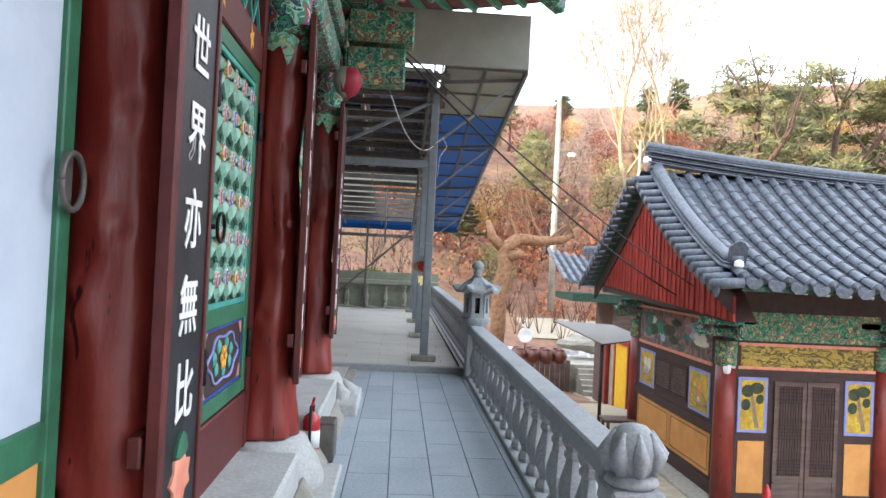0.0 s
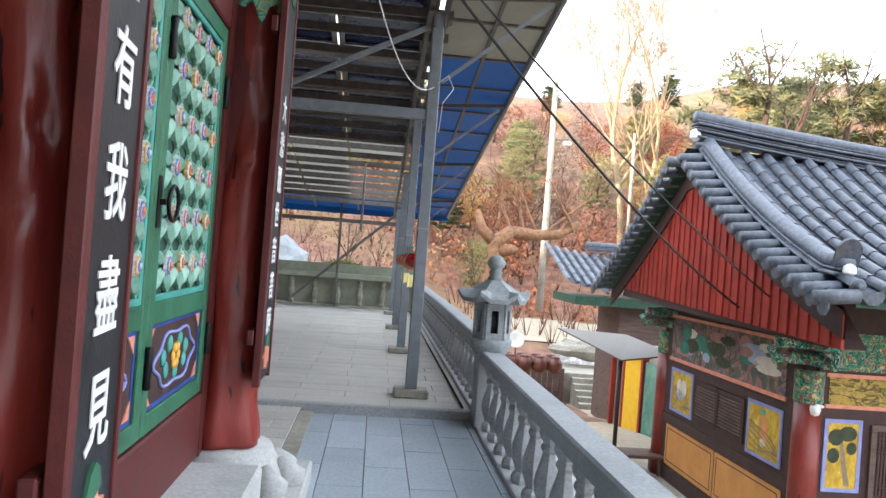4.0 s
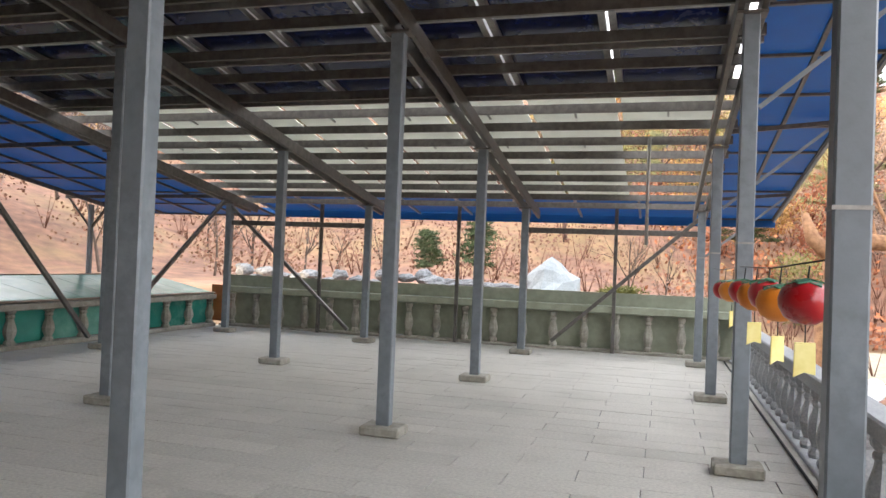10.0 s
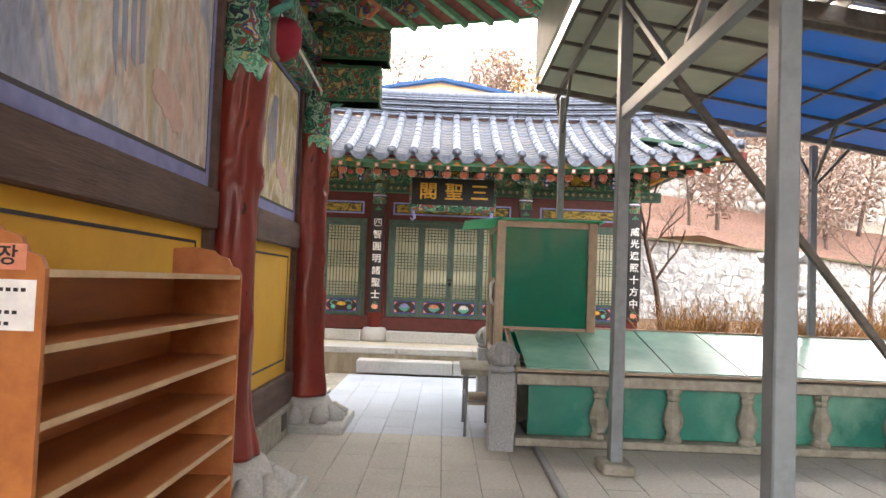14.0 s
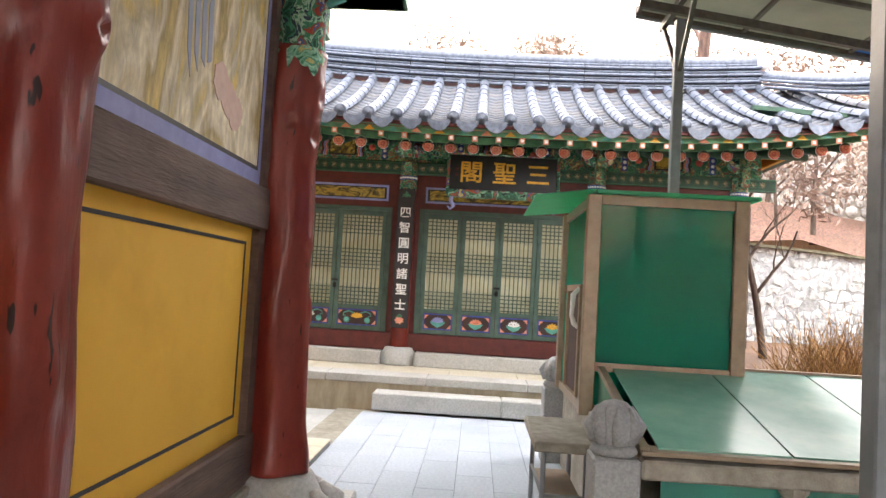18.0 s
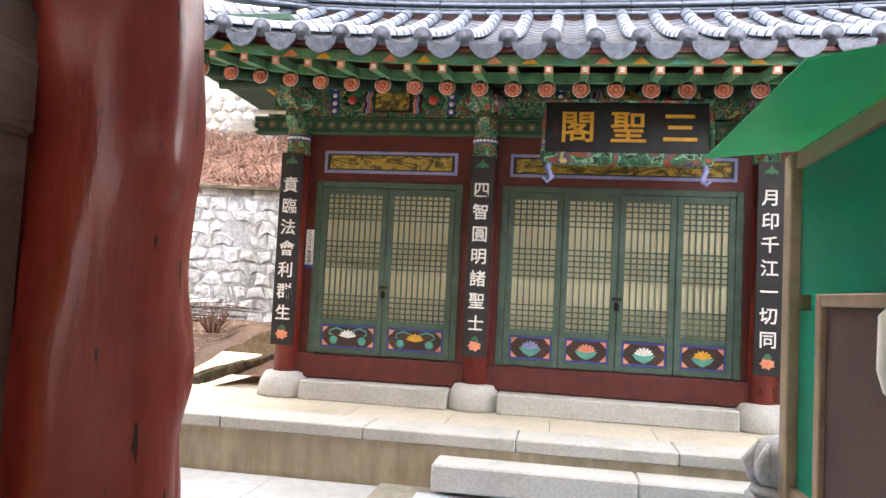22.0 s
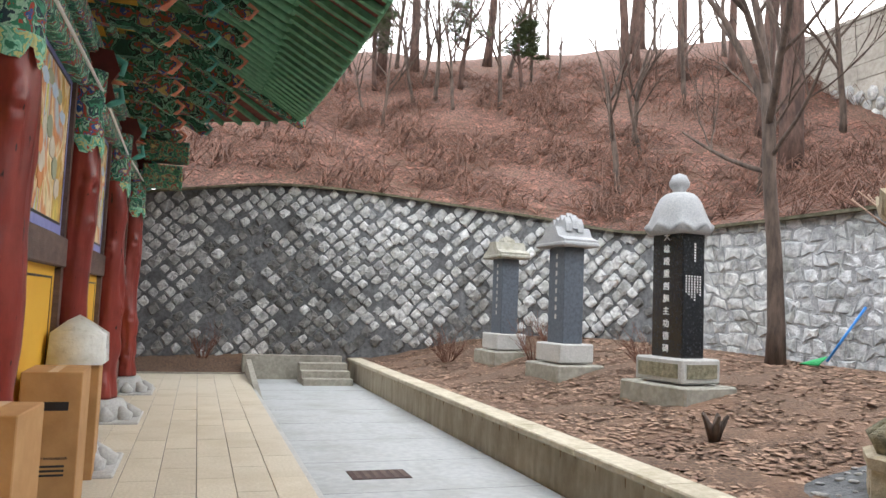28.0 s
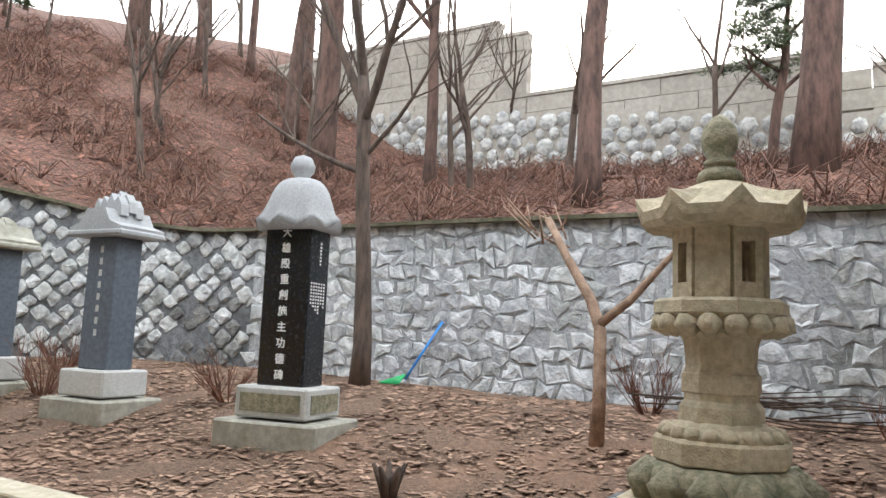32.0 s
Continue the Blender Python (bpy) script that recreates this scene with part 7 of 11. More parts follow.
for a, b in zip(SY[:-1], SY[1:]):
    cy = (a + b) / 2
    pic = part("frieze_picture", G().box(SX + 0.03, SX + 0.05, cy - 0.18, cy + 0.18, 3.45, 3.69), PANELPIC, shrine, "small gold picture in the frieze")
    part("frieze_frame", G().box(SX + 0.03, SX + 0.054, cy - 0.20, cy - 0.18, 3.43, 3.71).box(SX + 0.03, SX + 0.054, cy + 0.18, cy + 0.20, 3.43, 3.71).box(SX + 0.03, SX + 0.054, cy - 0.18, cy + 0.18, 3.43, 3.45).box(SX + 0.03, SX + 0.054, cy - 0.18, cy + 0.18, 3.69, 3.71), BLACKP, pic)
    for s in (-1, 1):
        for col, o in ((CORAL, 0.235), (LAVEN, 0.265), (REDWOOD, 0.295)):
            part("ribbon", G().tube([(SX + 0.035, cy + s * (o + 0.012 * math.sin(q * 1.9)), 3.42 + 0.30 * q / 8) for q in range(9)], 0.014, 6), col, shrine)
        fl = G()
        for q in range(8):
            t = math.tau * q / 8
            fl.lathe([(0.045, 0), (0.03, 0.012), (0, 0.015)], 8, m=Matrix.Translation((SX + 0.03, cy + s * 0.43 + 0.075 * math.cos(t), 3.56 + 0.075 * math.sin(t))) @ Euler((0, radians(90), 0)).to_matrix().to_4x4())
        part("frieze_flower", fl, GREEN, shrine)
        part("frieze_heart", G().lathe([(0.06, 0), (0.04, 0.02), (0, 0.025)], 10, m=Matrix.Translation((SX + 0.032, cy + s * 0.43, 3.56)) @ Euler((0, radians(90), 0)).to_matrix().to_4x4()), PINKP, shrine)
        bb = part("blue_strip", G().box(SX + 0.03, SX + 0.045, cy + s * 0.62 - 0.04, cy + s * 0.62 + 0.04, 3.40, 3.72), BLUEP, shrine)
        for q in range(4):
            place(WDOT, "white_dot", bb, Matrix.Translation((SX + 0.045, cy + s * 0.62, 3.44 + q * 0.08)) @ Euler((0, radians(90), 0)).to_matrix().to_4x4())
part("purlin", G().tube([(SX + 0.10, SY[0] - 0.9, 3.70), (SX + 0.10, SY[3] + 0.9, 3.70)], 0.05, 14), DKGREEN, shrine, "round dark green purlin")

# roof: curved eaves, rafters, tiles
RY0, RY1 = 4.80, 14.30
RM = (RY0 + RY1) / 2


def seave(y):
    return 3.72 + 0.30 * abs((y - RM) / ((RY1 - RY0) / 2)) ** 3


def sroof(y, v, lift=0.0):
    """Front slope: v from 0 at the eave to 1 under the ridge."""
    t = abs((y - RM) / ((RY1 - RY0) / 2)) ** 3
    x0 = -14.42 + 0.10 * t
    z = seave(y) + (4.92 + 0.18 * t - seave(y)) * (0.72 * v + 0.28 * v * v)
    return Vector((x0 + (-17.0 - x0) * v, y, z + lift))


part("soffit", G().sheet(24, 4, lambda u, v: sroof(RY0 + (RY1 - RY0) * u, v * 0.6, -0.12), flip=True).sheet(24, 4, lambda u, v: (lambda p: (-34.0 - p.x, p.y, p.z))(sroof(RY0 + (RY1 - RY0) * u, v, -0.05))), EAVER, shrine, "brown-red eave boards")
n = 30
rosette = G()
for q in range(8):
    a = math.tau * q / 8
    rosette.lathe([(0.021, 0), (0.015, 0.004), (0, 0.005)], 6, (0.043 * math.cos(a), 0.043 * math.sin(a), 0.0))
rosette.lathe([(0.017, 0), (0.012, 0.005), (0, 0.006)], 8)
ROSE = meshof("rosette", rosette, CORAL)
disc = meshof("rafter_disc", G().lathe([(0.072, 0.0), (0.072, 0.004), (0.0, 0.0045)], 18), PINKP)
ring = meshof("white_ring", G().lathe([(0.077, -0.002), (0.077, 0.002), (0.0, 0.0022)], 18), WHITEP)
sq = meshof("square_end", G().box(-0.036, 0.036, -0.036, 0.036, 0, 0.006), CORAL)
sqd = meshof("square_dot", G().box(-0.02, 0.02, -0.02, 0.02, 0.006, 0.009), WHITEP)
face_e = Euler((0, radians(90), 0)).to_matrix().to_4x4()
for k in range(n):
    y = RY0 + 0.33 + 0.3045 * k
    z = seave(y) - 0.25
    r = part("round_rafter", G().tube([(-14.92, y, z), (-15.75, y, z + 0.22)], 0.072, 14), DKGREEN, shrine)
    place(ring, "white_ring", r, Matrix.Translation((-14.918, y, z)) @ face_e)
    place(disc, "painted_end", r, Matrix.Translation((-14.9165, y, z)) @ face_e)
    place(ROSE, "petals", r, Matrix.Translation((-14.913, y, z)) @ face_e)
    y2 = y + 0.02
    z2 = seave(y2) - 0.205
    f = part("flying_rafter", G().bar((-14.50, y2, z2), (-15.2, y2, z2 + 0.10), 0.072, 0.072), EAVEG, shrine)
    place(sq, "painted_end", f, Matrix.Translation((-14.498, y2, z2)) @ face_e)
    place(sqd, "white_dot", f, Matrix.Translation((-14.498, y2, z2)) @ face_e)
    y3 = y + 0.17
    z3 = seave(y3)
    part("soffit_leaf", G().slab([(y3 - 0.07, z3 - 0.165), (y3 + 0.07, z3 - 0.165), (y3, z3 - 0.10)], -14.478, -14.472, 0), (TEAL, CORAL, YELLOWP)[k % 3], shrine)
EY = [RY0 + (RY1 - RY0) * q / 24 for q in range(25)]
part("eave_board", G().rail([(-14.50, y, seave(y) - 0.12) for y in EY], 0.04, 0.10), EAVEG, shrine, "green painted eave board")
part("inner_eave_board", G().rail([(-14.98, y, seave(y) - 0.135) for y in EY], 0.05, 0.09), EAVEG, shrine, "green painted eave board")
part("eave_lath", G().rail([(-14.47, y, seave(y) - 0.055) for y in EY], 0.05, 0.04), REDWOOD, shrine, "dark red lath under the tiles")


def tiled(parent, fn, y0, y1, rows, courses, cap=0.075, singles=300, lower_from=0.0, pan_rows=14):
    """A tiled slope: half-round cover tiles in rows over curved channel tiles; fn(y, v, lift) gives the slope."""
    pitch = (y1 - y0) / rows
    low = G()
    for k in range(rows):
        ya, yb = y0 + k * pitch, y0 + (k + 1) * pitch
        for c in range(pan_rows):
            v0, v1 = c / pan_rows, (c + 1.25) / pan_rows
            p = []
            for v, up in ((v0, 0.028), (min(1, v1), 0.004)):
                for q in range(5):
                    s = q / 4
                    w = fn(ya + (yb - ya) * s, v, up - 0.055 * math.sin(math.pi * s) + 0.02)
                    p.append(tuple(w))
            m = len(p)
            for q in range(5):
                w = Vector(p[q])
                p.append((w.x, w.y, w.z - 0.02))
            low.add(p, [(q, q + 1, q + 6, q + 5) for q in range(4)] + [(q, m + q, m + q + 1, q + 1) for q in range(4)], True)
    tagged(part("channel_tiles", low, ROOFLOW, parent, "dark channel tiles"), kind="stuff")
    rest, count = G(), 0
    endm, dripm = None, None
    for k in range(rows + 1):
        y = y0 + k * pitch
        for c in range(courses):
            v0, v1 = c / courses, (c + 1) / courses
            a, b = fn(y, v0, 0.045), fn(y, v1 * 0.998, 0.045)
            g = G() if count < singles else rest
            d = (b - a).normalized()
            side = Vector((0, 1, 0)) if abs(d.y) < 0.9 else Vector((1, 0, 0))
            up = side.cross(d) if side.cross(d).z > 0 else d.cross(side)
            p = []
            for w, rr in ((a, cap * 1.0), (a + (b - a) * 0.9, cap * 0.96), (a + (b - a) * 0.9, cap * 0.88), (b, cap * 0.88)):
                for q in range(7):
                    an = math.pi * q / 6
                    p.append(w + side * rr * math.cos(an) + up * rr * math.sin(an))
            g.add(p, [(j * 7 + q, j * 7 + q + 1, j * 7 + q + 8, j * 7 + q + 7) for j in range(3) for q in range(6)] + ([tuple(range(7))] if c else []), True)
            if count < singles:
                part("cover_tile", g, ROOFTILE, parent)
                count += 1
    if rest.v:
        tagged(part("cover_tiles_far", rest, ROOFTILE, parent), kind="stuff")
    return pitch


pitch = tiled(shrine, sroof, RY0, RY1, 26, 9)
for k in range(27):
    y = RY0 + k * pitch
    a, b = sroof(y, 0.0, 0.045), sroof(y, 0.05, 0.045)
    d = (b - a).normalized()
    m = d.to_track_quat("Z", "Y").to_matrix().to_4x4()
    m.translation = a
    part("end_tile", G().lathe([(0.080, -0.012), (0.084, 0.0), (0.080, 0.03)], 16, m=m).lathe([(0.058, -0.018), (0.05, -0.012)], 12, m=m).lathe([(0.02, -0.022), (0.015, -0.016)], 8, m=m), ROOFTILE, shrine, "round eave tile with a moulded face")
    if k < 26:
        yc = y + pitch / 2
        c = sroof(yc, 0.0, 0.0)
        pts = []
        for q in range(13):
            s = -1 + q / 6
            pts.append((yc + s * pitch * 0.44, c.z + 0.055 - 0.075 * math.sqrt(max(0, 1 - s * s))))
        pts += [(yc + pitch * 0.44, c.z + 0.04), (yc + pitch * 0.36, c.z - 0.06), (yc + pitch * 0.18, c.z - 0.125), (yc, c.z - 0.145), (yc - pitch * 0.18, c.z - 0.125), (yc - pitch * 0.36, c.z - 0.06), (yc - pitch * 0.44, c.z + 0.04)]
        part("drip_tile", G().slab(pts, -14.435 + 0.1 * abs((yc - RM) / 4.75) ** 3, -14.415 + 0.1 * abs((yc - RM) / 4.75) ** 3, 0), ROOFTILE, shrine, "drooping drip tile with scalloped edge")


def ridge(parent, pts, w, layers, label, mat=ROOFTILE):
    """A built-up ridge: thin stacked tiles with a round crest."""
    for k in range(layers):
        for a, b in zip(pts[:-1], pts[1:]):
            part("ridge_tile", G().bar(Vector(a) + Vector((0, 0, 0.055 * k)), Vector(b) + Vector((0, 0, 0.055 * k)), w * (0.86 if k % 2 else 1.22), 0.034 if k % 2 else 0.040, c=0.012), mat, parent, label)
    part("ridge_crest", G().tube([Vector(p) + Vector((0, 0, 0.055 * layers + 0.01)) for p in pts], w * 0.42, 10), mat, parent, label)


rp = [(-17.02, 5.7 + 7.9 * k / 14, 4.94 + 0.12 * abs(k / 7 - 1) ** 2.4) for k in range(15)]
ridge(shrine, rp, 0.22, 8, "stacked ridge tiles")
for yy, s in ((5.7, -1), (13.6, 1)):
    hp = []
    for k in range(9):
        v = k / 8
        hp.append((-17.0 + 2.62 * v, yy + s * (0.70 * v + 0.05), 4.98 - 0.85 * v + 0.10 * v ** 4 + 0.12))
    ridge(shrine, hp, 0.20, 3, "curved hip ridge")
    part("ridge_end", G().lathe([(0.03, -0.05), (0.14, 0.0), (0.15, 0.10), (0.10, 0.2), (0.0, 0.24)], 14, (-17.02, yy + s * 0.04, 5.42)), WHITEP, shrine, "white plastered ridge end")
    e = Vector(hp[-1])
    part("corner_tile", G().slab([(-0.14, -0.02), (0.14, -0.02), (0.14, 0.20), (0.08, 0.28), (0.0, 0.31), (-0.08, 0.28), (-0.14, 0.20)], -0.02, 0.02, 1, Matrix.Translation(e + Vector((0.05, 0, 0.05))) @ Euler((0.25, 0, radians(70 if s > 0 else 110))).to_matrix().to_4x4()), ROOFLOW, shrine, "upright corner tile")
    part("corner_plaster", G().lathe([(0.02, -0.08), (0.11, -0.04), (0.12, 0.06), (0.06, 0.13), (0.0, 0.14)], 12, (e.x + 0.02, e.y, e.z + 0.02)), WHITEP, shrine, "white plaster under the corner tile")
    part("hip_end", G().tube([e + Vector((-0.2, 0, -0.02)), e + Vector((0.35, s * 0.25, -0.12))], [0.09, 0.085], 12), ROOFTILE, shrine)
    part("corner_rafter", G().bar((-16.3, yy + s * 0.1, 4.1), (-14.35, yy + s * 0.78, 3.86), 0.13, 0.18, c=0.02), REDWOOD, shrine)
# end gables
for yy in (5.75, 13.55):
    part("end_wall", G().slab([(-18.7, 3.7), (-15.6, 3.7), (-17.0, 5.0)], yy - 0.03, yy + 0.03, 1), OCHRE, shrine)
for s, yy in ((-1, SY[0]), (1, SY[3])):
    part("side_eave", G().add([(-18.8, yy, 4.25), (-15.2, yy, 4.25), (-14.5, yy + s * 1.4, 3.98), (-19.5, yy + s * 1.4, 3.98), (-18.8, yy, 4.31), (-15.2, yy, 4.31), (-14.5, yy + s * 1.4, 4.04), (-19.5, yy + s * 1.4, 4.04)], [(0, 1, 2, 3), (7, 6, 5, 4), (0, 4, 5, 1), (1, 5, 6, 2), (2, 6, 7, 3), (3, 7, 4, 0)]), DKGREEN, shrine)

# name board
nb = thing("name_board", "black name board with gold characters in a painted frame", "sign board", m=pose(-15.22, 9.515, 3.17, -11, 0, 90))
part("panel", G().box(-0.735, 0.735, -0.02, 0.02, -0.25, 0.27), BLACKP, nb)
part("side_frame", G().box(-0.775, -0.735, -0.05, 0.03, -0.30, 0.33, c=0.01), DANCHD, nb, "painted scroll frame")
part("side_frame", G().box(0.735, 0.775, -0.05, 0.03, -0.30, 0.33, c=0.01), DANCHD, nb, "painted scroll frame")
part("lower_frame", G().box(-0.76, 0.76, -0.09, 0.03, -0.35, -0.25, c=0.02), DANCHD, nb, "painted scroll frame")
part("upper_frame", G().box(-0.76, 0.76, -0.05, 0.03, 0.27, 0.30, c=0.01), DANCHD, nb)
for k, ch in enumerate("閣聖三"):
    letters("character", ch, 0.335, YELLOWP, nb, Matrix.Translation((-0.44 + 0.46 * k, -0.024, 0.0)), "gold raised character")
part("seal", G().box(-0.655, -0.62, -0.024, -0.019, 0.04, 0.08).box(-0.655, -0.62, -0.024, -0.019, -0.04, 0.0), REDWOOD, nb, "small red seals")
for s in (-1, 1):
    part("hook", G().tube([(s * 0.68, -0.02, -0.30), (s * 0.70, -0.03, -0.40), (s * 0.66, -0.04, -0.49), (s * 0.70, -0.04, -0.53), (s * 0.74, -0.04, -0.49)], [0.03, 0.028, 0.025, 0.02, 0.012], 8), LAVEN, nb, "pale blue scroll hook")

for y, text in zip(SY, ("賁臨法會利群生", "四智圓明諸聖士", "月印千江一切同", "威光遍照十方中")):
    verse_board(SX + 0.175, y - 0.0, 0.98, 2.96, 0.235, 90, text, size=0.165, label="narrow black verse board with white characters on a shrine column")

# small things on the shrine front
cc = thing("notice_plate", "small white camera notice plate on the shrine wall", "sign", m=pose(SX + 0.012, 6.37, 1.98, 0, 0, 90))
part("plate", G().box(-0.045, 0.045, -0.006, 0.0, -0.20, 0.20, c=0.003), WHITEP, cc)
part("blue_foot", G().box(-0.045, 0.045, -0.008, -0.006, -0.20, -0.165), BLUEP, cc)
for k, ch in enumerate("CCTV녹화중"):
    letters("lettering", ch, 0.055, REDWOOD if k < 4 else BLACKP, cc, Matrix.Translation((0, -0.007, 0.165 - k * 0.05)), "")
cam1 = thing("security_camera", "white wall-mounted security camera at the shrine corner", "camera", m=pose(-15.5, 5.6, 3.22, 0, 12, 160))
part("housing", G().box(-0.05, 0.05, -0.22, 0.10, -0.045, 0.045, c=0.015), WHITEP, cam1)
part("lens", G().lathe([(0.03, 0), (0.03, 0.01)], 12, m=Matrix.Translation((0, -0.22, 0)) @ Euler((radians(90), 0, 0)).to_matrix().to_4x4()), BLACKP, cam1)
part("bracket_arm", G().tube([(0, 0.05, -0.04), (0, 0.1, -0.12), (0.05, 0.2, -0.1)], 0.012, 6), WHITEP, cam1)
tl = thing("tube_lamp", "white tube lamp fixed on the shrine beam", "lamp")
part("tube", G().tube([(SX + 0.12, 5.75, 3.40), (SX + 0.12, 6.1, 3.40)], 0.022, 8), WHITEP, tl)

# terrace before the shrine and its step
for k in range(8):
    y0 = 4.93 + k * 1.25
    part("terrace_block", G().box(-14.72, -14.26, y0, y0 + 1.244, TZ - 0.10, TZ, c=0.01), PLINTH, shrine, "pale granite terrace edge")
ter = solid("shrine_terrace", G().box(-19.0, -14.28, 4.95, 14.9, -0.3, TZ - 0.105), KERBM, "rendered terrace under the shrine", "terrace", kind="structure")
paved("shrine_floor", "pale stone slab floor of the shrine terrace", -15.9, -14.7, 4.9, 14.9, TZ, TILE_C, "y", 0.6, 0.9, (-16, -14, 4, 15))
for y0, y1 in ((8.06, 9.6), (9.604, 11.2)):
    solid("stone_step", G().box(-14.40, -13.95, y0, y1, UP - 0.02, 0.285, c=0.015), PLINTH, "pale granite step up to the shrine", "step", "shrine steps")


# ---- lower hall east of the terrace ----
low = thing("lower_hall", "lower temple hall with red boarded gable and grey-blue tiled roof", "temple hall")
LX, LY0, LY1 = 5.80, 12.55, 17.25  # west wall, south and north corners
YG = YARDZ
part("west_wall", G().box(LX - 0.06, LX + 0.1, LY0, LY1, YG, 1.35), DKBROWN, low, "dark timber west wall")
part("south_wall", G().box(LX + 0.1, 16.0, LY0 - 0.06, LY0 + 0.1, YG, 1.35), DKBROWN, low, "dark timber south wall")
part("north_wall", G().box(LX + 0.1, 16.0, LY1 - 0.1, LY1 + 0.06, YG, 1.35), DKBROWN, low)
for x, y in ((LX, LY0), (LX, LY1), (8.66, LY0), (11.5, LY0)):
    c = part("column", G().lathe([(0.19, YG), (0.18, -1.0), (0.17, 0.05)], 20, (x, y, 0)), RED, low, "thick red column")
    part("painted_head", G().lathe([(0.175, 0.0), (0.185, 0.02), (0.18, 0.2), (0.19, 0.42)], 20, (x, y, 0)), DANCHF, c, "green and blue painted column head")
    part("bracket_head", G().box(x - 0.32, x + 0.32, y - 0.09, y + 0.09, 0.5, 0.66, c=0.03).box(x - 0.09, x + 0.09, y - 0.32, y + 0.32, 0.5, 0.66, c=0.03).box(x - 0.5, x + 0.5, y - 0.08, y + 0.08, 0.7, 0.86, c=0.03).box(x - 0.08, x + 0.08, y - 0.5, y + 0.5, 0.7, 0.86, c=0.03)
         .tube([(x - 0.3, y - 0.02, 0.6), (x - 0.5, y - 0.02, 0.55), (x - 0.58, y - 0.02, 0.68), (x - 0.45, y - 0.02, 0.74)], [0.06, 0.07, 0.06, 0.03], 7).tube([(x, y - 0.3, 0.6), (x, y - 0.5, 0.55), (x, y - 0.58, 0.68), (x, y - 0.45, 0.74)], [0.06, 0.07, 0.06, 0.03], 7), DANCH, low, "carved corner bracket painted green and red")
wx = LX - 0.06
# west wall: mural band, two pictures, a louvred shutter, ochre panels
part("mural_band", G().box(wx - 0.012, wx, LY0 + 0.42, LY1 - 0.38, -0.02, 0.73), HALLPIC, low, "dark painted mural band")
part("mural_rail", G().box(wx - 0.03, wx, LY0 + 0.38, LY1 - 0.34, -0.08, -0.02).box(wx - 0.03, wx, LY0 + 0.38, LY1 - 0.34, 0.73, 0.78), CORAL, low)
FIG = mural("gold_picture_ground", [hexc("c4a02c"), hexc("d2b03c"), hexc("b8942a"), hexc("dabb4c")], 3.0, 0.4, 8.0)


def framed(name, x0, x1, y0, y1, z0, z1, mat, parent, axis, label):
    p = part(name, G().box(x0, x1, y0, y1, z0, z1), mat, parent, label)
    g = G()
    if axis == "x":
        for a, b, c, d in ((y0 - 0.05, y1 + 0.05, z0 - 0.05, z0), (y0 - 0.05, y1 + 0.05, z1, z1 + 0.05), (y0 - 0.05, y0, z0, z1), (y1, y1 + 0.05, z0, z1)):
            g.box(x0 - 0.006, x1, a, b, c, d)
    else:
        for a, b, c, d in ((x0 - 0.05, x1 + 0.05, z0 - 0.05, z0), (x0 - 0.05, x1 + 0.05, z1, z1 + 0.05), (x0 - 0.05, x0, z0, z1), (x1, x1 + 0.05, z0, z1)):
            g.box(a, b, y0 - 0.006, y1, c, d)
    part("frame", g, LAVEN, p, "pale blue frame")
    return p


framed("picture", wx - 0.014, wx, 15.90, 16.74, -0.96, -0.26, FIG, low, "x", "figure painting on gold")
framed("picture", wx - 0.014, wx, 13.03, 13.88, -0.98, -0.27, FIG, low, "x", "figure painting on gold")


def picture_shapes(p, axis, at, u0, u1, z0, z1, kind):
    """Plain painted shapes: a pine, a robed outline over waves, or pale ovals over ripples."""
    L, Hh = u1 - u0, z1 - z0
    put = lambda pts, mat, k: part("painted_shape", G().slab([(u0 + a * L, z0 + b * Hh) for a, b in pts], at - 0.003 - 0.0006 * k, at - 0.0005, 0 if axis == "x" else 1), mat, p)
    oval = lambda a, b, w, h: [(a + w * math.cos(math.tau * q / 10), b + h * math.sin(math.tau * q / 10)) for q in range(10)]
    if kind == "pine":
        put([(0.62, 0.04), (0.80, 0.04), (0.62, 0.45), (0.48, 0.80), (0.36, 0.80), (0.48, 0.42)], STEM, 1)
        for q, (a, b, w, h) in enumerate(((0.28, 0.78, 0.26, 0.13), (0.66, 0.84, 0.3, 0.12), (0.22, 0.5, 0.2, 0.12), (0.8, 0.62, 0.17, 0.1))):
            put(oval(a, b, w, h), PINEINK, 2 + q)
    else:
        g = G()
        for q in range(7):
            pts = []
            for e in range(11):
                t = e / 10
                pu, pz = u0 + L * (0.04 + 0.92 * t), z0 + Hh * (0.06 + 0.07 * q * (0.5 + t) + 0.05 * math.sin(5 * t + q))
                pts.append((at - 0.002, pu, pz) if axis == "x" else (pu, at - 0.002, pz))
            g.tube(pts, 0.007, 4)
        tagged(part("wave_line", g, STEM, p), kind="stuff")
        if kind == "robe":
            put([(0.36, 0.36), (0.62, 0.36), (0.56, 0.62), (0.60, 0.80), (0.46, 0.84), (0.38, 0.66)], SUNSET, 1)
            put(oval(0.50, 0.28, 0.10, 0.08), ROBEW, 2)
            put(oval(0.53, 0.90, 0.09, 0.05), TEAL, 3)
        else:
            put(oval(0.38, 0.62, 0.14, 0.22), ROBEW, 1)
            put(oval(0.62, 0.58, 0.13, 0.26), ROBEW, 2)
            put(oval(0.55, 0.40, 0.16, 0.10), ROBEB, 3)


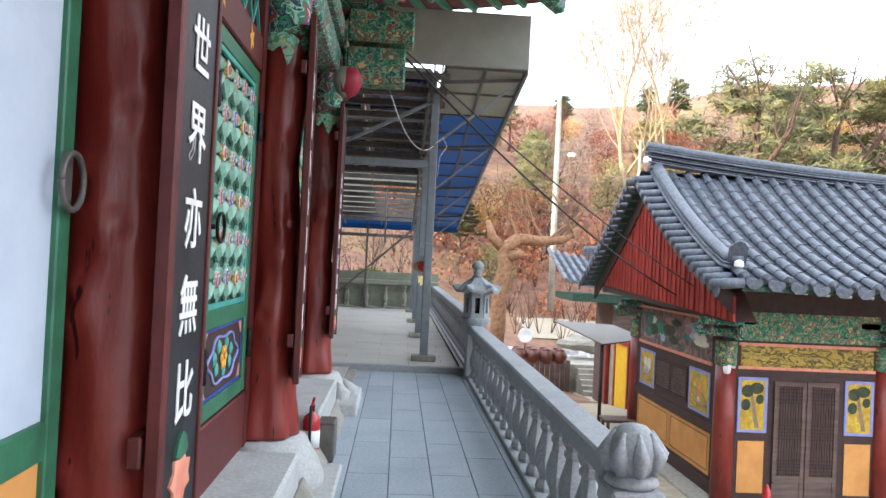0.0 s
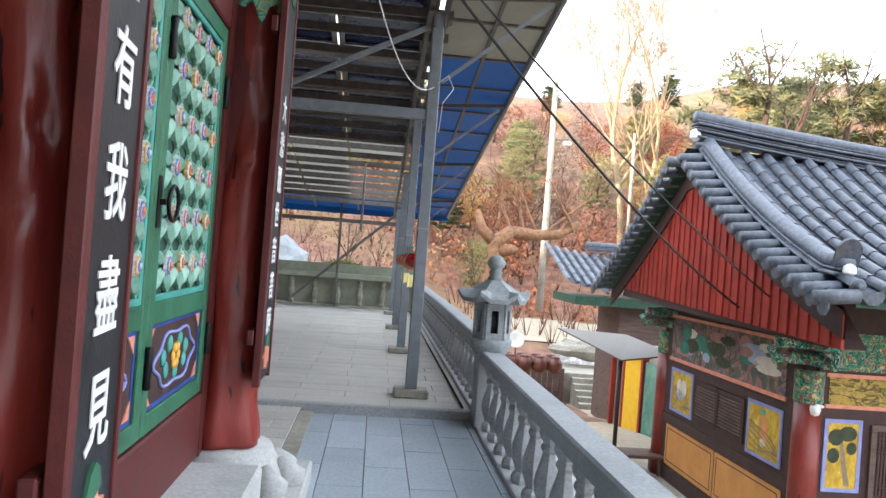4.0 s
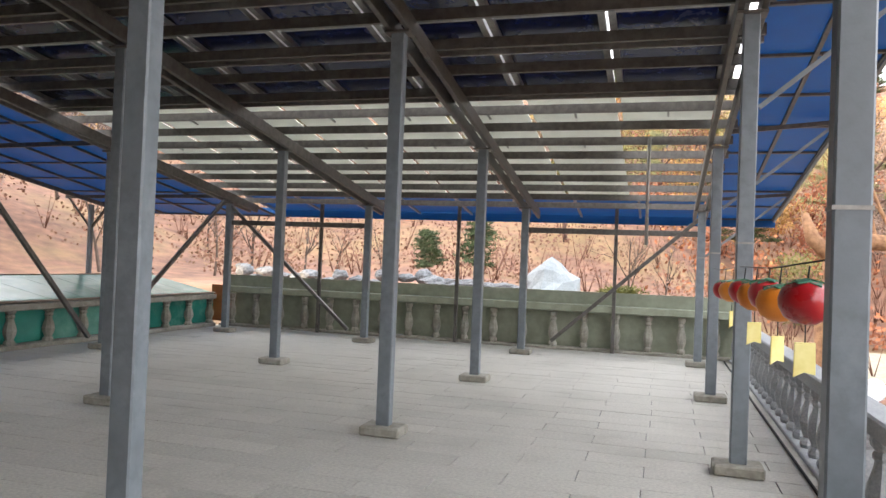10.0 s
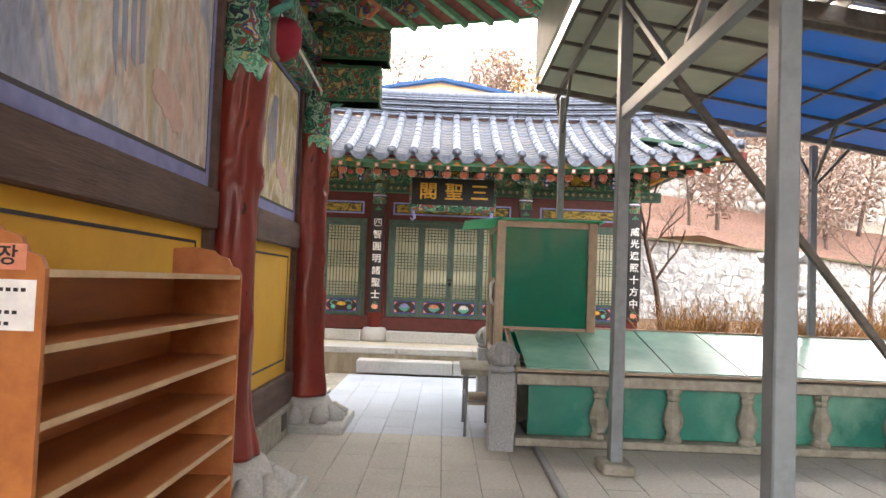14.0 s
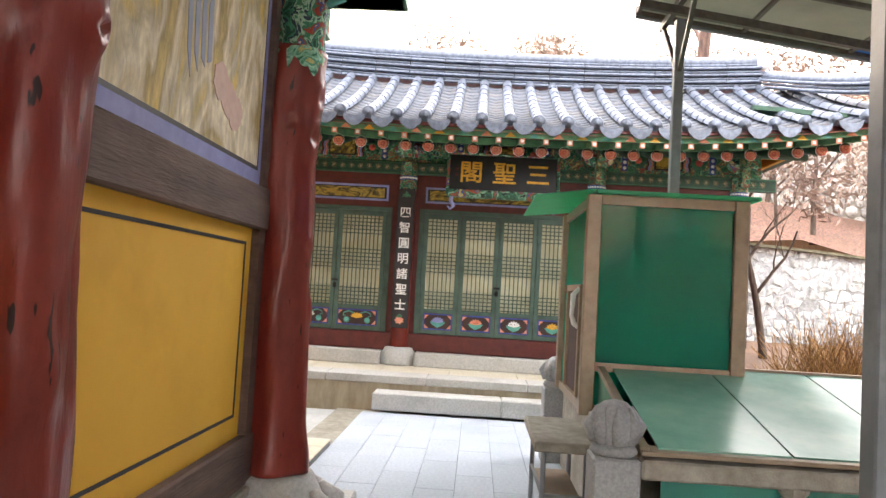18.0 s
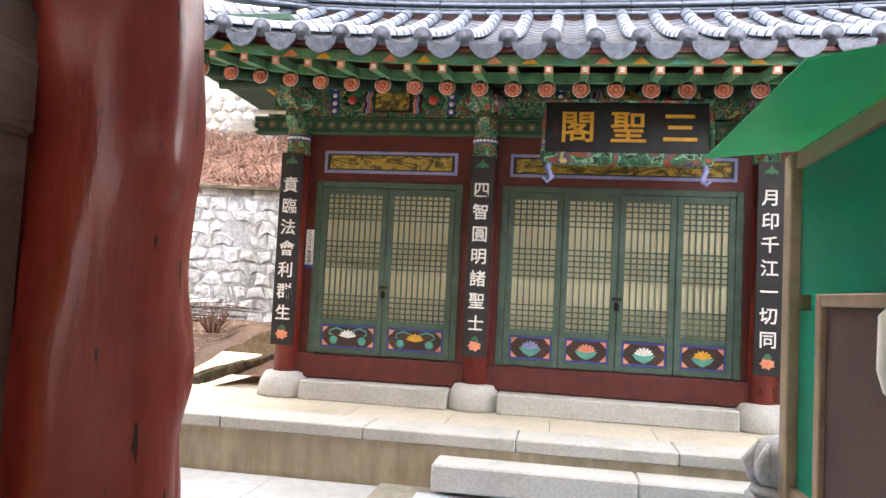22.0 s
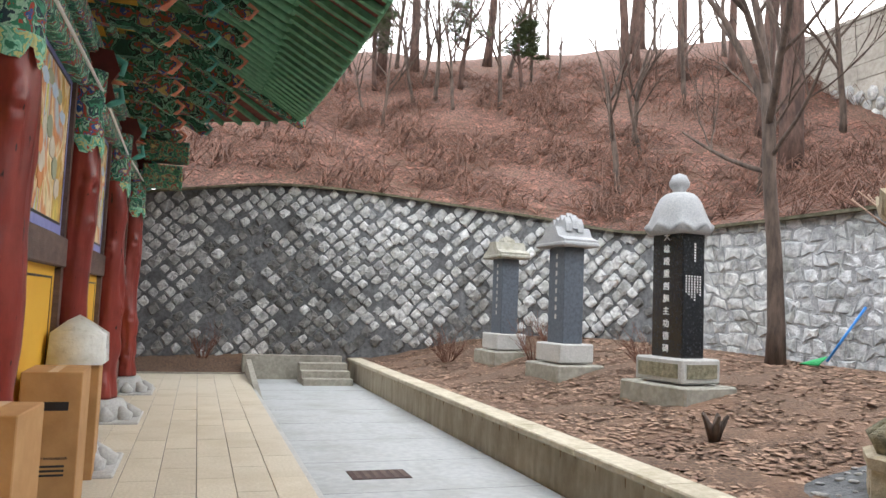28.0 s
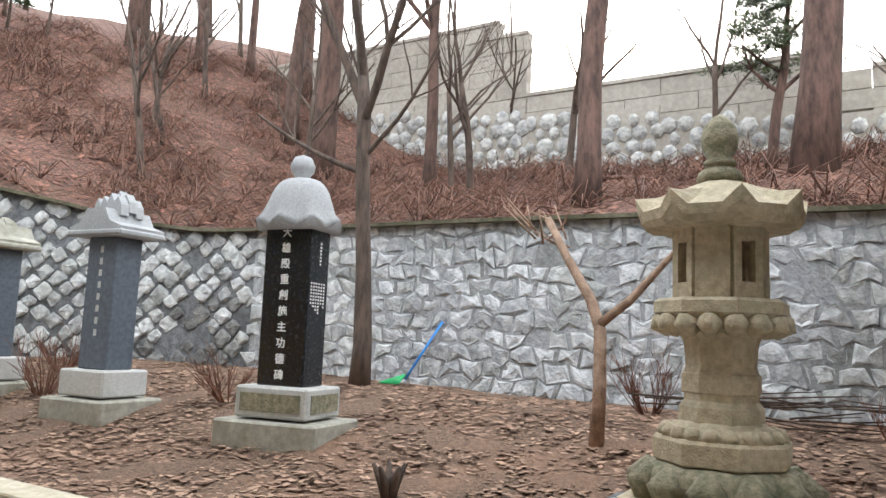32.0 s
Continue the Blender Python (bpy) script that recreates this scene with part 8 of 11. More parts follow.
PINKMUR, TEALMUR = surface("dusty_pink_paint", hexc("9a6f68"), hexc("b0857c"), 8, 0.8, bump=0.03), surface("deep_teal_paint", hexc("2f6a58"), hexc("448270"), 8, 0.8, bump=0.03)
PINEINK = surface("ink_green_paint", hexc("2c3426"), hexc("454c34"), 8, 0.8, bump=0.03)
pics = [o for o in low.children if o.name.startswith("picture")]
picture_shapes(pics[0], "x", wx - 0.014, 15.90, 16.74, -0.96, -0.26, "ovals")
picture_shapes(pics[1], "x", wx - 0.014, 13.03, 13.88, -0.98, -0.27, "robe")
rb = random.Random(15)
for q in range(26):
    y, z = LY0 + 0.8 + rb.random() * (LY1 - LY0 - 1.6), 0.12 + 0.45 * rb.random()
    w, h = rb.uniform(0.12, 0.4), rb.uniform(0.06, 0.16)
    part("painted_shape", G().slab([(y + w * rb.uniform(0.8, 1.1) * math.cos(math.tau * e / 9), z + h * rb.uniform(0.8, 1.1) * math.sin(math.tau * e / 9)) for e in range(9)], wx - 0.0135 - 0.0003 * q, wx - 0.012, 0), (PINKMUR, TEALMUR, ROBEB, PINEINK, ROBEW)[q % 5], low)
sh = part("shutter_frame", G().box(wx - 0.03, wx, 14.02, 14.09, -0.95, -0.27).box(wx - 0.03, wx, 15.73, 15.80, -0.95, -0.27).box(wx - 0.03, wx, 14.87, 14.95, -0.95, -0.27).box(wx - 0.03, wx, 14.09, 15.73, -0.34, -0.27).box(wx - 0.03, wx, 14.09, 15.73, -0.95, -0.88), DKBROWN, low, "brown louvred shutters")
for a, b in ((14.09, 14.87), (14.95, 15.73)):
    for k in range(10):
        part("slat", G().box(wx - 0.022, wx - 0.004, a, b, -0.865 + k * 0.053, -0.835 + k * 0.053), BROWNW, sh)
for a, b in ((12.92, 14.88), (14.92, 16.88)):
    p = part("ochre_panel", G().box(wx - 0.012, wx, a, b, -2.05, -1.30), ORANGE, low, "ochre lower panel")
    part("panel_line", G().box(wx - 0.016, wx - 0.012, a + 0.07, b - 0.07, -1.38, -1.365).box(wx - 0.016, wx - 0.012, a + 0.07, b - 0.07, -1.98, -1.965).box(wx - 0.016, wx - 0.012, a + 0.07, a + 0.085, -1.965, -1.38).box(wx - 0.016, wx - 0.012, b - 0.085, b - 0.07, -1.965, -1.38), BLACKP, p)
part("foot_rail", G().box(wx - 0.03, wx, LY0, LY1, -2.45, -2.10).box(wx - 0.028, wx, LY0, LY1, -1.28, -1.10), DKBROWN, low)
# south front: doors, pictures, panels
sy = LY0 - 0.06
for x0 in (5.94, 8.80):
    part("mural_band", G().box(x0 + 0.1, x0 + 2.5, sy - 0.012, sy, 0.0, 0.36), PANELPIC, low, "dark gold mural over the door")
    part("mural_rail", G().box(x0 + 0.06, x0 + 2.54, sy - 0.02, sy, -0.05, 0.0).box(x0 + 0.06, x0 + 2.54, sy - 0.02, sy, 0.36, 0.41), CORAL, low)
    picture_shapes(framed("picture", x0 + 0.12, x0 + 0.55, sy - 0.014, sy, -1.10, -0.24, FIG, low, "y", "pine painting on gold"), "y", sy - 0.014, x0 + 0.12, x0 + 0.55, -1.10, -0.24, "pine")
    picture_shapes(framed("picture", x0 + 2.05, x0 + 2.48, sy - 0.014, sy, -1.10, -0.24, FIG, low, "y", "pine painting on gold"), "y", sy - 0.014, x0 + 2.05, x0 + 2.48, -1.10, -0.24, "pine")
    part("ochre_panel", G().box(x0 + 0.10, x0 + 0.57, sy - 0.012, sy, -2.2, -1.3), ORANGE, low)
    part("ochre_panel", G().box(x0 + 2.03, x0 + 2.50, sy - 0.012, sy, -2.2, -1.3), ORANGE, low)
    for a, b in ((x0 + 0.72, x0 + 1.29), (x0 + 1.31, x0 + 1.88)):
        d = part("door", G().box(a, a + 0.07, sy - 0.04, sy - 0.005, -2.3, -0.24).box(b - 0.07, b, sy - 0.04, sy - 0.005, -2.3, -0.24).box(a + 0.07, b - 0.07, sy - 0.04, sy - 0.005, -0.32, -0.24).box(a + 0.07, b - 0.07, sy - 0.04, sy - 0.005, -1.98, -1.88).box(a + 0.07, b - 0.07, sy - 0.03, sy - 0.005, -2.3, -1.98), BROWNW, low, "brown lattice door")
        part("door_board", G().box(a + 0.07, b - 0.07, sy - 0.012, sy - 0.006, -1.88, -0.32), BROWNW, d)
        for k in range(1, 9):
            xx = a + 0.07 + (b - a - 0.14) * k / 9
            part("bar", G().box(xx - 0.008, xx + 0.008, sy - 0.03, sy - 0.014, -1.88, -0.32), DKBROWN, d)
        for z0 in (-1.86, -1.25, -0.62):
            for q in range(5):
                part("cross_bar", G().box(a + 0.07, b - 0.07, sy - 0.032, sy - 0.016, z0 + q * 0.06, z0 + q * 0.06 + 0.016), DKBROWN, d)
    part("frieze", G().box(x0 + 0.0, x0 + 2.6, sy - 0.02, sy, 0.45, 0.95), DANCHF, low, "painted frieze under the eaves")
part("plinth", G().box(LX - 0.5, 16, LY0 - 0.6, LY1 + 0.5, YG - 0.05, YG + 0.10, c=0.02), CONCRETE, low, "concrete plinth")
# gable: overlapping red boards
GX = 5.22


def lroof(y):
    """Height of the roof's section at the gable: a sagging slope on either side of the ridge."""
    if y <= 15.15:
        t = (15.15 - y) / 4.2
        return 3.62 - 2.2 * (1.4 * t - 0.4 * t * t)
    t = (y - 15.15) / 3.95
    return 3.62 - 2.45 * (1.15 * t - 0.15 * t * t)


nbo = 34
GY0, GY1 = 11.05, 18.55
for k in range(nbo):
    y0 = GY0 + (GY1 - GY0) * k / nbo
    y1 = y0 + (GY1 - GY0) / nbo
    zt0, zt1 = lroof(y0) - 0.20, lroof(y1) - 0.20
    zb = 0.86 + 0.32 * (y0 - GY0) / (GY1 - GY0)
    if min(zt0, zt1) > zb + 0.03:
        part("gable_board", G().slab([(y0 + 0.004, zb), (y1 - 0.004, zb), (y1 - 0.004, zt1), (y0 + 0.004, zt0)], GX - 0.012 - 0.010 * (k % 2), GX + 0.012, 0), BRIGHTRED, low, "red gable board")
        part("gable_batten", G().box(GX - 0.04, GX - 0.012, y0 - 0.02, y0 + 0.02, zb, zt0), BRIGHTRED, low)
part("gable_core", G().slab([(GY0 + 0.3, 0.84), (GY1 - 0.1, 1.0), (18.3, 1.25), (15.15, 3.3), (12.0, 1.5)], GX + 0.012, GX + 0.5, 0), DKBROWN, low)
VY = [11.0 + 8.0 * q / 20 for q in range(21)]
# wind board's dark brown and width stand in for shade below the verge
part("wind_board", G().add([(GX - 0.06, y, lroof(y) - o) for o in (0.14, 0.46) for y in VY] + [(GX - 0.02, y, lroof(y) - o) for o in (0.14, 0.46) for y in VY],
                             [(q, q + 1, q + 22, q + 21) for q in range(20)] + [(42 + q + 21, 42 + q + 22, 42 + q + 1, 42 + q) for q in range(20)] + [(21 + q, 22 + q, 64 + q, 63 + q) for q in range(20)]), DKBROWN, low, "wind board darkened for the shade under the verge")


def south_slope(x, v, lift=0.0):
    y = 10.95 + 4.2 * v
    up = 0.22 * max(0.0, 1 - (x - 5.0) / 2.6) ** 2 * (1 - v)
    return Vector((x, y, lroof(y) + lift + up * 0.6))


def north_slope(x, v, lift=0.0):
    y = 19.1 - 3.95 * v
    return Vector((x, y, lroof(y) + lift))


part("roof_deck", G().sheet(12, 10, lambda u, v: south_slope(5.0 + 11 * u, v, -0.06)).sheet(12, 10, lambda u, v: north_slope(5.0 + 11 * u, v, -0.06), flip=True), DKGREEN, low, "dark green boarding under the tiles")


def cover_rows(parent, fn, x0, x1, rows, courses, pans):
    pitch = (x1 - x0) / rows
    low_g = G()
    for k in range(rows):
        xa, xb = x0 + k * pitch, x0 + (k + 1) * pitch
        for c in range(pans):
            p = []
            for v, up in ((c / pans, 0.03), (min(1, (c + 1.25) / pans), 0.004)):
                for q in range(4):
                    s = q / 3
                    p.append(tuple(fn(xa + (xb - xa) * s, v, up - 0.05 * math.sin(math.pi * s) + 0.02)))
            m = len(p)
            p += [(a, b, c2 - 0.02) for a, b, c2 in p[:4]]
            low_g.add(p, [(q + 4, q + 5, q + 1, q) for q in range(3)] + [(q + 1, m + q + 1, m + q, q) for q in range(3)], True)
    tagged(part("channel_tiles", low_g, ROOFLOW, parent, "dark channel tiles"), kind="stuff")
    rest = G()
    count = 0
    for k in range(rows + 1):
        x = x0 + k * pitch
        for c in range(courses):
            a, b = fn(x, c / courses, 0.045), fn(x, (c + 1) / courses, 0.045)
            d = (b - a).normalized()
            side = Vector((1, 0, 0))
            up = side.cross(d)
            up = up if up.z > 0 else -up
            p = []
            for w, rr in ((a, 0.085), (a + (b - a) * 0.9, 0.08), (a + (b - a) * 0.9, 0.072), (b, 0.072)):
                for q in range(7):
                    an = math.pi * q / 6
                    p.append(w + side * rr * math.cos(an) + up * rr * math.sin(an))
            g = G() if count < 290 else rest
            g.add(p, [(j * 7 + q + 7, j * 7 + q + 8, j * 7 + q + 1, j * 7 + q) for j in range(3) for q in range(6)], True)
            if g is not rest:
                part("cover_tile", g, ROOFGREY, parent)
                count += 1
    if rest.v:
        tagged(part("cover_tiles_far", rest, ROOFGREY, parent), kind="stuff")
    return pitch


pt = cover_rows(low, south_slope, 5.28, 16.0, 30, 13, 18)
tagged(part("north_tiles", G().sheet(30, 14, lambda u, v: north_slope(5.0 + 11 * u, v, 0.05 + 0.04 * math.sin(u * 30 * math.tau)), flip=True), ROOFLOW, low))
for k in range(31):
    x = 5.28 + k * pt
    a, b = south_slope(x, 0.0, 0.045), south_slope(x, 0.05, 0.045)
    m = (b - a).normalized().to_track_quat("Z", "Y").to_matrix().to_4x4()
    m.translation = a
    part("end_tile", G().lathe([(0.088, -0.012), (0.092, 0.0), (0.085, 0.03)], 14, m=m).lathe([(0.06, -0.02), (0.05, -0.012)], 10, m=m), ROOFGREY, low, "round eave tile")
    if k < 30:
        c = south_slope(x + pt / 2, 0, 0.0)
        part("drip_tile", G().slab([(c.x - pt * 0.42, c.z + 0.05), (c.x, c.z - 0.01), (c.x + pt * 0.42, c.z + 0.05), (c.x + pt * 0.36, c.z - 0.06), (c.x + pt * 0.16, c.z - 0.13), (c.x - pt * 0.16, c.z - 0.13), (c.x - pt * 0.36, c.z - 0.06)], 10.94, 10.96, 1), ROOFGREY, low)
    part("flying_rafter", G().bar((x, 11.07, south_slope(x, 0.02).z - 0.12), (x, 11.9, south_slope(x, 0.2).z - 0.16), 0.08, 0.08), GREEN, low)
    part("rafter_end", G().box(x - 0.03, x + 0.03, 11.062, 11.068, south_slope(x, 0.02).z - 0.15, south_slope(x, 0.02).z - 0.09), WHITEP, low)
part("eave_board", G().box(5.3, 16.0, 11.00, 11.04, 1.34, 1.42), DKGREEN, low)
# verge: short tile stubs stepping down both sides of the gable, and the descending ridge
for k in range(17):
    for s in (-1, 1):
        y = 15.15 + s * (0.25 + (3.95 if s < 0 else 3.7) * k / 16)
        z = lroof(y) + 0.03
        part("verge_tile", G().tube([(4.78, y, z - 0.03), (5.28, y, z + 0.02)], 0.085, 12), ROOFGREY, low, "verge tile with round face")
        part("verge_drip", G().slab([(y - 0.10, z - 0.02), (y + 0.10, z - 0.02), (y + 0.10, z - 0.09), (y + 0.04, z - 0.16), (y - 0.04, z - 0.16), (y - 0.10, z - 0.09)], 4.80, 4.82, 0, Matrix.Translation((0, s * 0.12, -0.05))), ROOFGREY, low)
dr = [(5.30, 15.0 - 3.8 * k / 12, lroof(15.0 - 3.8 * k / 12) + 0.12 + (0.08 if k == 12 else 0)) for k in range(13)]
ridge(low, dr, 0.26, 2, "descending ridge tiles", ROOFGREY)
dn = [(5.30, 15.3 + 3.7 * k / 12, lroof(15.3 + 3.7 * k / 12) + 0.12) for k in range(13)]
ridge(low, dn, 0.26, 2, "descending ridge tiles", ROOFGREY)
rl = [(5.10 + 10.9 * k / 12, 15.15, 3.42 + 0.44 * abs(1 - k / 6.5) ** 1.6) for k in range(13)]
ridge(low, rl, 0.26, 6, "stacked ridge tiles", ROOFGREY)
part("ridge_end", G().lathe([(0.03, -0.08), (0.10, -0.02), (0.09, 0.07), (0.05, 0.12), (0, 0.13)], 9, (5.10, 15.08, 3.86), flat=True, squash=0.7), WHITEP, low, "white plastered ridge end")
e = Vector(dr[-1])
part("corner_tile", G().slab([(-0.15, -0.02), (0.15, -0.02), (0.15, 0.22), (0.08, 0.30), (0, 0.33), (-0.08, 0.30), (-0.15, 0.22)], -0.02, 0.02, 1, Matrix.Translation(e + Vector((0, 0.04, 0.10))) @ Euler((0.3, 0, 0)).to_matrix().to_4x4()), ROOFLOW, low, "upright dark corner tile")
part("corner_plaster", G().lathe([(0.03, -0.07), (0.08, -0.03), (0.075, 0.04), (0.03, 0.07), (0, 0.075)], 9, (e.x, e.y - 0.05, e.z + 0.05), flat=True, squash=0.7), WHITEP, low)
ann = thing("annexe", "low annexe with a bright yellow door board between red posts", "annexe")
part("door_board", G().box(7.0, 7.06, 21.7, 22.9, -2.9, -0.75, c=0.004), surface("bright_yellow_board", hexc("d9a800"), hexc("e6b91a"), 4, 0.6, bump=0.04), ann, "bright yellow door board")
for y in (21.55, 22.9, 23.9):
    part("post", G().box(6.97, 7.1, y, y + 0.13, -2.9, -0.6, c=0.01), BRIGHTRED, ann, "red door post")
part("lintel", G().box(6.95, 7.12, 21.5, 24.1, -0.75, -0.6, c=0.01), BRIGHTRED, ann)
part("glass_door", G().box(7.02, 7.06, 20.6, 21.5, -2.9, -0.75), CASEGLASS, ann)
part("wall", G().box(7.12, 10.0, 20.5, 24.1, -2.9, -0.6), YARD, ann, "pale rendered wall")
fx2 = thing("fire_extinguisher", "red fire extinguisher standing at the lower hall", "fire extinguisher", m=pose(6.32, 11.95, YG + 0.1))
part("cylinder", G().lathe([(0.065, 0), (0.07, 0.01), (0.07, 0.36), (0.03, 0.42), (0.02, 0.46)], 16), FIRERED, fx2)
part("lever", G().bar((0, 0, 0.46), (0.1, 0, 0.5), 0.02, 0.014), BLACKM, fx2)
sc = thing("security_camera", "white dome security camera on a column head", "camera", m=pose(5.62, 12.1, -0.02))
part("dome", G().lathe([(0.0, -0.08), (0.05, -0.06), (0.065, 0.0), (0.06, 0.05)], 14), WHITEP, sc)
part("arm", G().tube([(0, 0, 0.04), (0.05, 0.05, 0.05), (0.2, 0.15, 0.02)], 0.02, 8), WHITEP, sc)

# awning beside the lower hall
aw = thing("metal_awning", "flat sheet-metal awning on a thin brown post", "awning")
part("sheet", G().add([(5.15, 18.0, -0.33), (6.3, 18.0, -0.16), (6.3, 21.0, -0.08), (4.55, 21.0, -0.02), (5.15, 18.0, -0.30), (6.3, 18.0, -0.13), (6.3, 21.0, -0.05), (4.55, 21.0, 0.01)], [(0, 3, 2, 1), (4, 5, 6, 7), (0, 1, 5, 4), (1, 2, 6, 5), (2, 3, 7, 6), (3, 0, 4, 7)]), DKSTEEL, aw)
part("post", G().tube([(5.22, 18.25, YG), (5.22, 18.25, -0.32)], 0.045, 10), DKBROWN, aw)
tb = thing("low_bench", "low weathered wooden bench by the lower hall", "bench")
part("seat", G().box(5.0, 5.75, 16.9, 17.5, -2.02, -1.96, c=0.01), BROWNW, tb)
for x, y in ((5.08, 16.98), (5.68, 16.98), (5.08, 17.42), (5.68, 17.42)):
    part("leg", G().box(x - 0.03, x + 0.03, y - 0.03, y + 0.03, YG, -2.02), BROWNW, tb)
# concrete stair and low walls in the yard
cs = thing("concrete_stair", "pale concrete block with a small flight of steps", "stair")
part("block", G().box(7.3, 11.5, 31.4, 34.0, -4.2, -2.65, c=0.02), CONCRETE, cs)
for k in range(5):
    part("step", G().box(7.9, 9.0, 31.4 - 0.28 * (5 - k), 31.4 - 0.28 * (4 - k), -4.2, -3.75 + 0.19 * (k + 1), c=0.01), CONCRETE, cs)
bf = thing("board_fence", "weathered plank fence along the yard", "fence")
for k in range(12):
    part("plank", G().box(4.9 + k * 0.22, 5.1 + k * 0.22, 31.0, 31.05, -4.2, -2.5 + 0.03 * (k % 3), c=0.006), BROWNW, bf)
dish = thing("satellite_dish", "round white satellite dish in the yard", "satellite dish", m=look((5.44, 30.5, -1.4), (3.5, 20, 0.5)))
part("bowl", G().lathe([(0.02, 0.0), (0.18, -0.03), (0.30, -0.09), (0.31, -0.085), (0.18, -0.02), (0.0, 0.01)], 24), WHITEP, dish)
part("mast", G().tube([(0, 0, 0.05), (0, -0.6, 0.25)], 0.025, 8), DKSTEEL, dish)
for k in range(8):
    j = solid("clay_jar", G().lathe([(0.16, 0), (0.27, 0.2), (0.28, 0.35), (0.2, 0.5), (0.17, 0.52), (0.2, 0.55), (0.06, 0.6), (0, 0.61)], 16), surface("brown_glazed_clay", hexc("5a3226"), hexc("74453a"), 5, 0.35, bump=0.03) if k == 0 else bpy.data.materials["brown_glazed_clay"], "brown glazed clay storage jar", "jar", "clay jars", m=pose(5.0 + 0.55 * (k % 4), 29.2 + 0.6 * (k // 4), -2.35))

# third roof behind
r3 = thing("far_roof", "small tiled roof of a hall farther down the yard", "roof")


def far_slope(x, v, lift=0.0):
    return Vector((5.8 + (x - 5) * 1.0 + 0.0 * v, 24.6 + 3.2 * v, 0.82 + 0.25 * max(0, 1 - (x - 4.9) / 2) ** 2 + 1.1 * v + lift))


cover_rows(r3, far_slope, 4.9, 12.0, 22, 5, 6)
ridge(r3, [(7.1 + k, 27.85, 2.05) for k in range(7)], 0.3, 4, "ridge tiles", ROOFGREY)
part("under_eave", G().box(6.0, 12.9, 24.8, 27.6, 0.4, 0.65), DKGREEN, r3)
part("wall", G().box(7.6, 12.9, 25.4, 27.6, -3.4, 0.4), BROWNW, r3)


# ---- rear court: kerb, gutter, pavement ----
rp_floor = solid("rear_pavement", G().box(-14.25, -12.07, -9.0, 7.955, LOW - 0.15, LOW), COURT, "pale smooth concrete court behind the hall", "floor", kind="structure")
for k in range(13):
    part("joint", G().box(-14.24, -12.11, -8.3 + 1.25 * k, -8.297 + 1.25 * k, LOW - 0.004, LOW + 0.0012), JOINT, rp_floor)
kb = solid("garden_kerb", G().box(-14.50, -14.27, -9.2, 4.925, -0.2, TZ - 0.065), KERBM, "tan rendered concrete kerb wall of the garden bed", "kerb", kind="structure")
for k in range(11):
    y0 = -9.2 + k * 1.285
    part("coping", G().box(-14.54, -14.23, y0, y0 + 1.28, TZ - 0.065, TZ, c=0.012), COPINGM, kb, "worn pale coping stone")
rs = random.Random(8)
for k in range(32):
    y0, h = -6.0 + 10.8 * k / 32 + rs.uniform(-0.1, 0.1), rs.uniform(0.03, 0.11)
    w = rs.uniform(0.008, 0.022)
    part("drip_stain", G().slab([(y0 - w, TZ - 0.066), (y0 + w, TZ - 0.066), (y0 + w * 0.7, TZ - 0.066 - h * 0.6), (y0 + w * 0.2, TZ - 0.066 - h), (y0 - w * 0.5, TZ - 0.066 - h * 0.7)], -14.2705, -14.2690, 0), DRIPSTAIN, kb)
solid("platform_edge", G().box(-12.10, -12.03, -9.0, 7.95, LOW - 0.02, UP - 0.003, c=0.008), PLINTH, "granite edge of the rear platform", "kerb", kind="structure")
gt = thing("drain_cover", "rusty iron drain cover set in the pavement", "drain cover")
part("rim", G().box(-13.10, -12.52, -0.38, -0.02, LOW, LOW + 0.006), DKBROWN, gt)
for k in range(6):
    part("bar", G().box(-13.08 + k * 0.092, -13.03 + k * 0.092, -0.36, -0.04, LOW + 0.006, LOW + 0.010), BROWNW, gt)
en = thing("concrete_cistern", "low concrete gutter walls and steps at the end of the court", "gutter")
part("wall", G().box(-12.0, -9.9, -9.06, -9.0, -0.1, 0.13, c=0.01).box(-14.1, -12.0, -9.30, -9.1, -0.1, 0.50, c=0.01), CONCRETE, en)
for k in range(3):
    part("step", G().box(-14.1, -13.1, -8.1 - 0.33 * k, -7.8 - 0.33 * k, -0.05, 0.13 * (k + 1), c=0.01), CONCRETE, en)
solid("wall_foot_soil", G().sheet(12, 8, lambda u, v: (-9.6 - 2.5 * u, -9.05 - 1.0 * v, 0.11 + 0.35 * v + 0.05 * noise.noise((u * 9, v * 5, 2))), flip=True), DIRT, "leaf-covered soil at the foot of the retaining wall", "soil", kind="structure")
part("gutter_side", G().slab([(-8.9, 0.0), (-5.6, 0.0), (-8.9, 0.42)], -12.16, -12.06, 0), CONCRETE, en)
pip = solid("drain_pipe", G().tube([(-14.33, 4.25, 0.20), (-14.20, 4.25, 0.20)], 0.03, 10), DKSTEEL, "short drain pipe in the kerb wall", "pipe")
rs = random.Random(9)
edg = thing("bed_edging", "low dark mossy stones edging the soil bed beside the shrine", "edging", kind="structure")
for k in range(6):
    a = Vector((-15.72 - 0.5 * k, 4.97 + 0.03 * k, 0.47 + 0.028 * k))
    part("edging_stone", G().bar(a, a + Vector((-0.48, 0.03 + rs.uniform(-0.02, 0.02), 0.028)), 0.10, 0.13 + rs.uniform(-0.02, 0.02), c=0.02), MOSSLAN, edg)


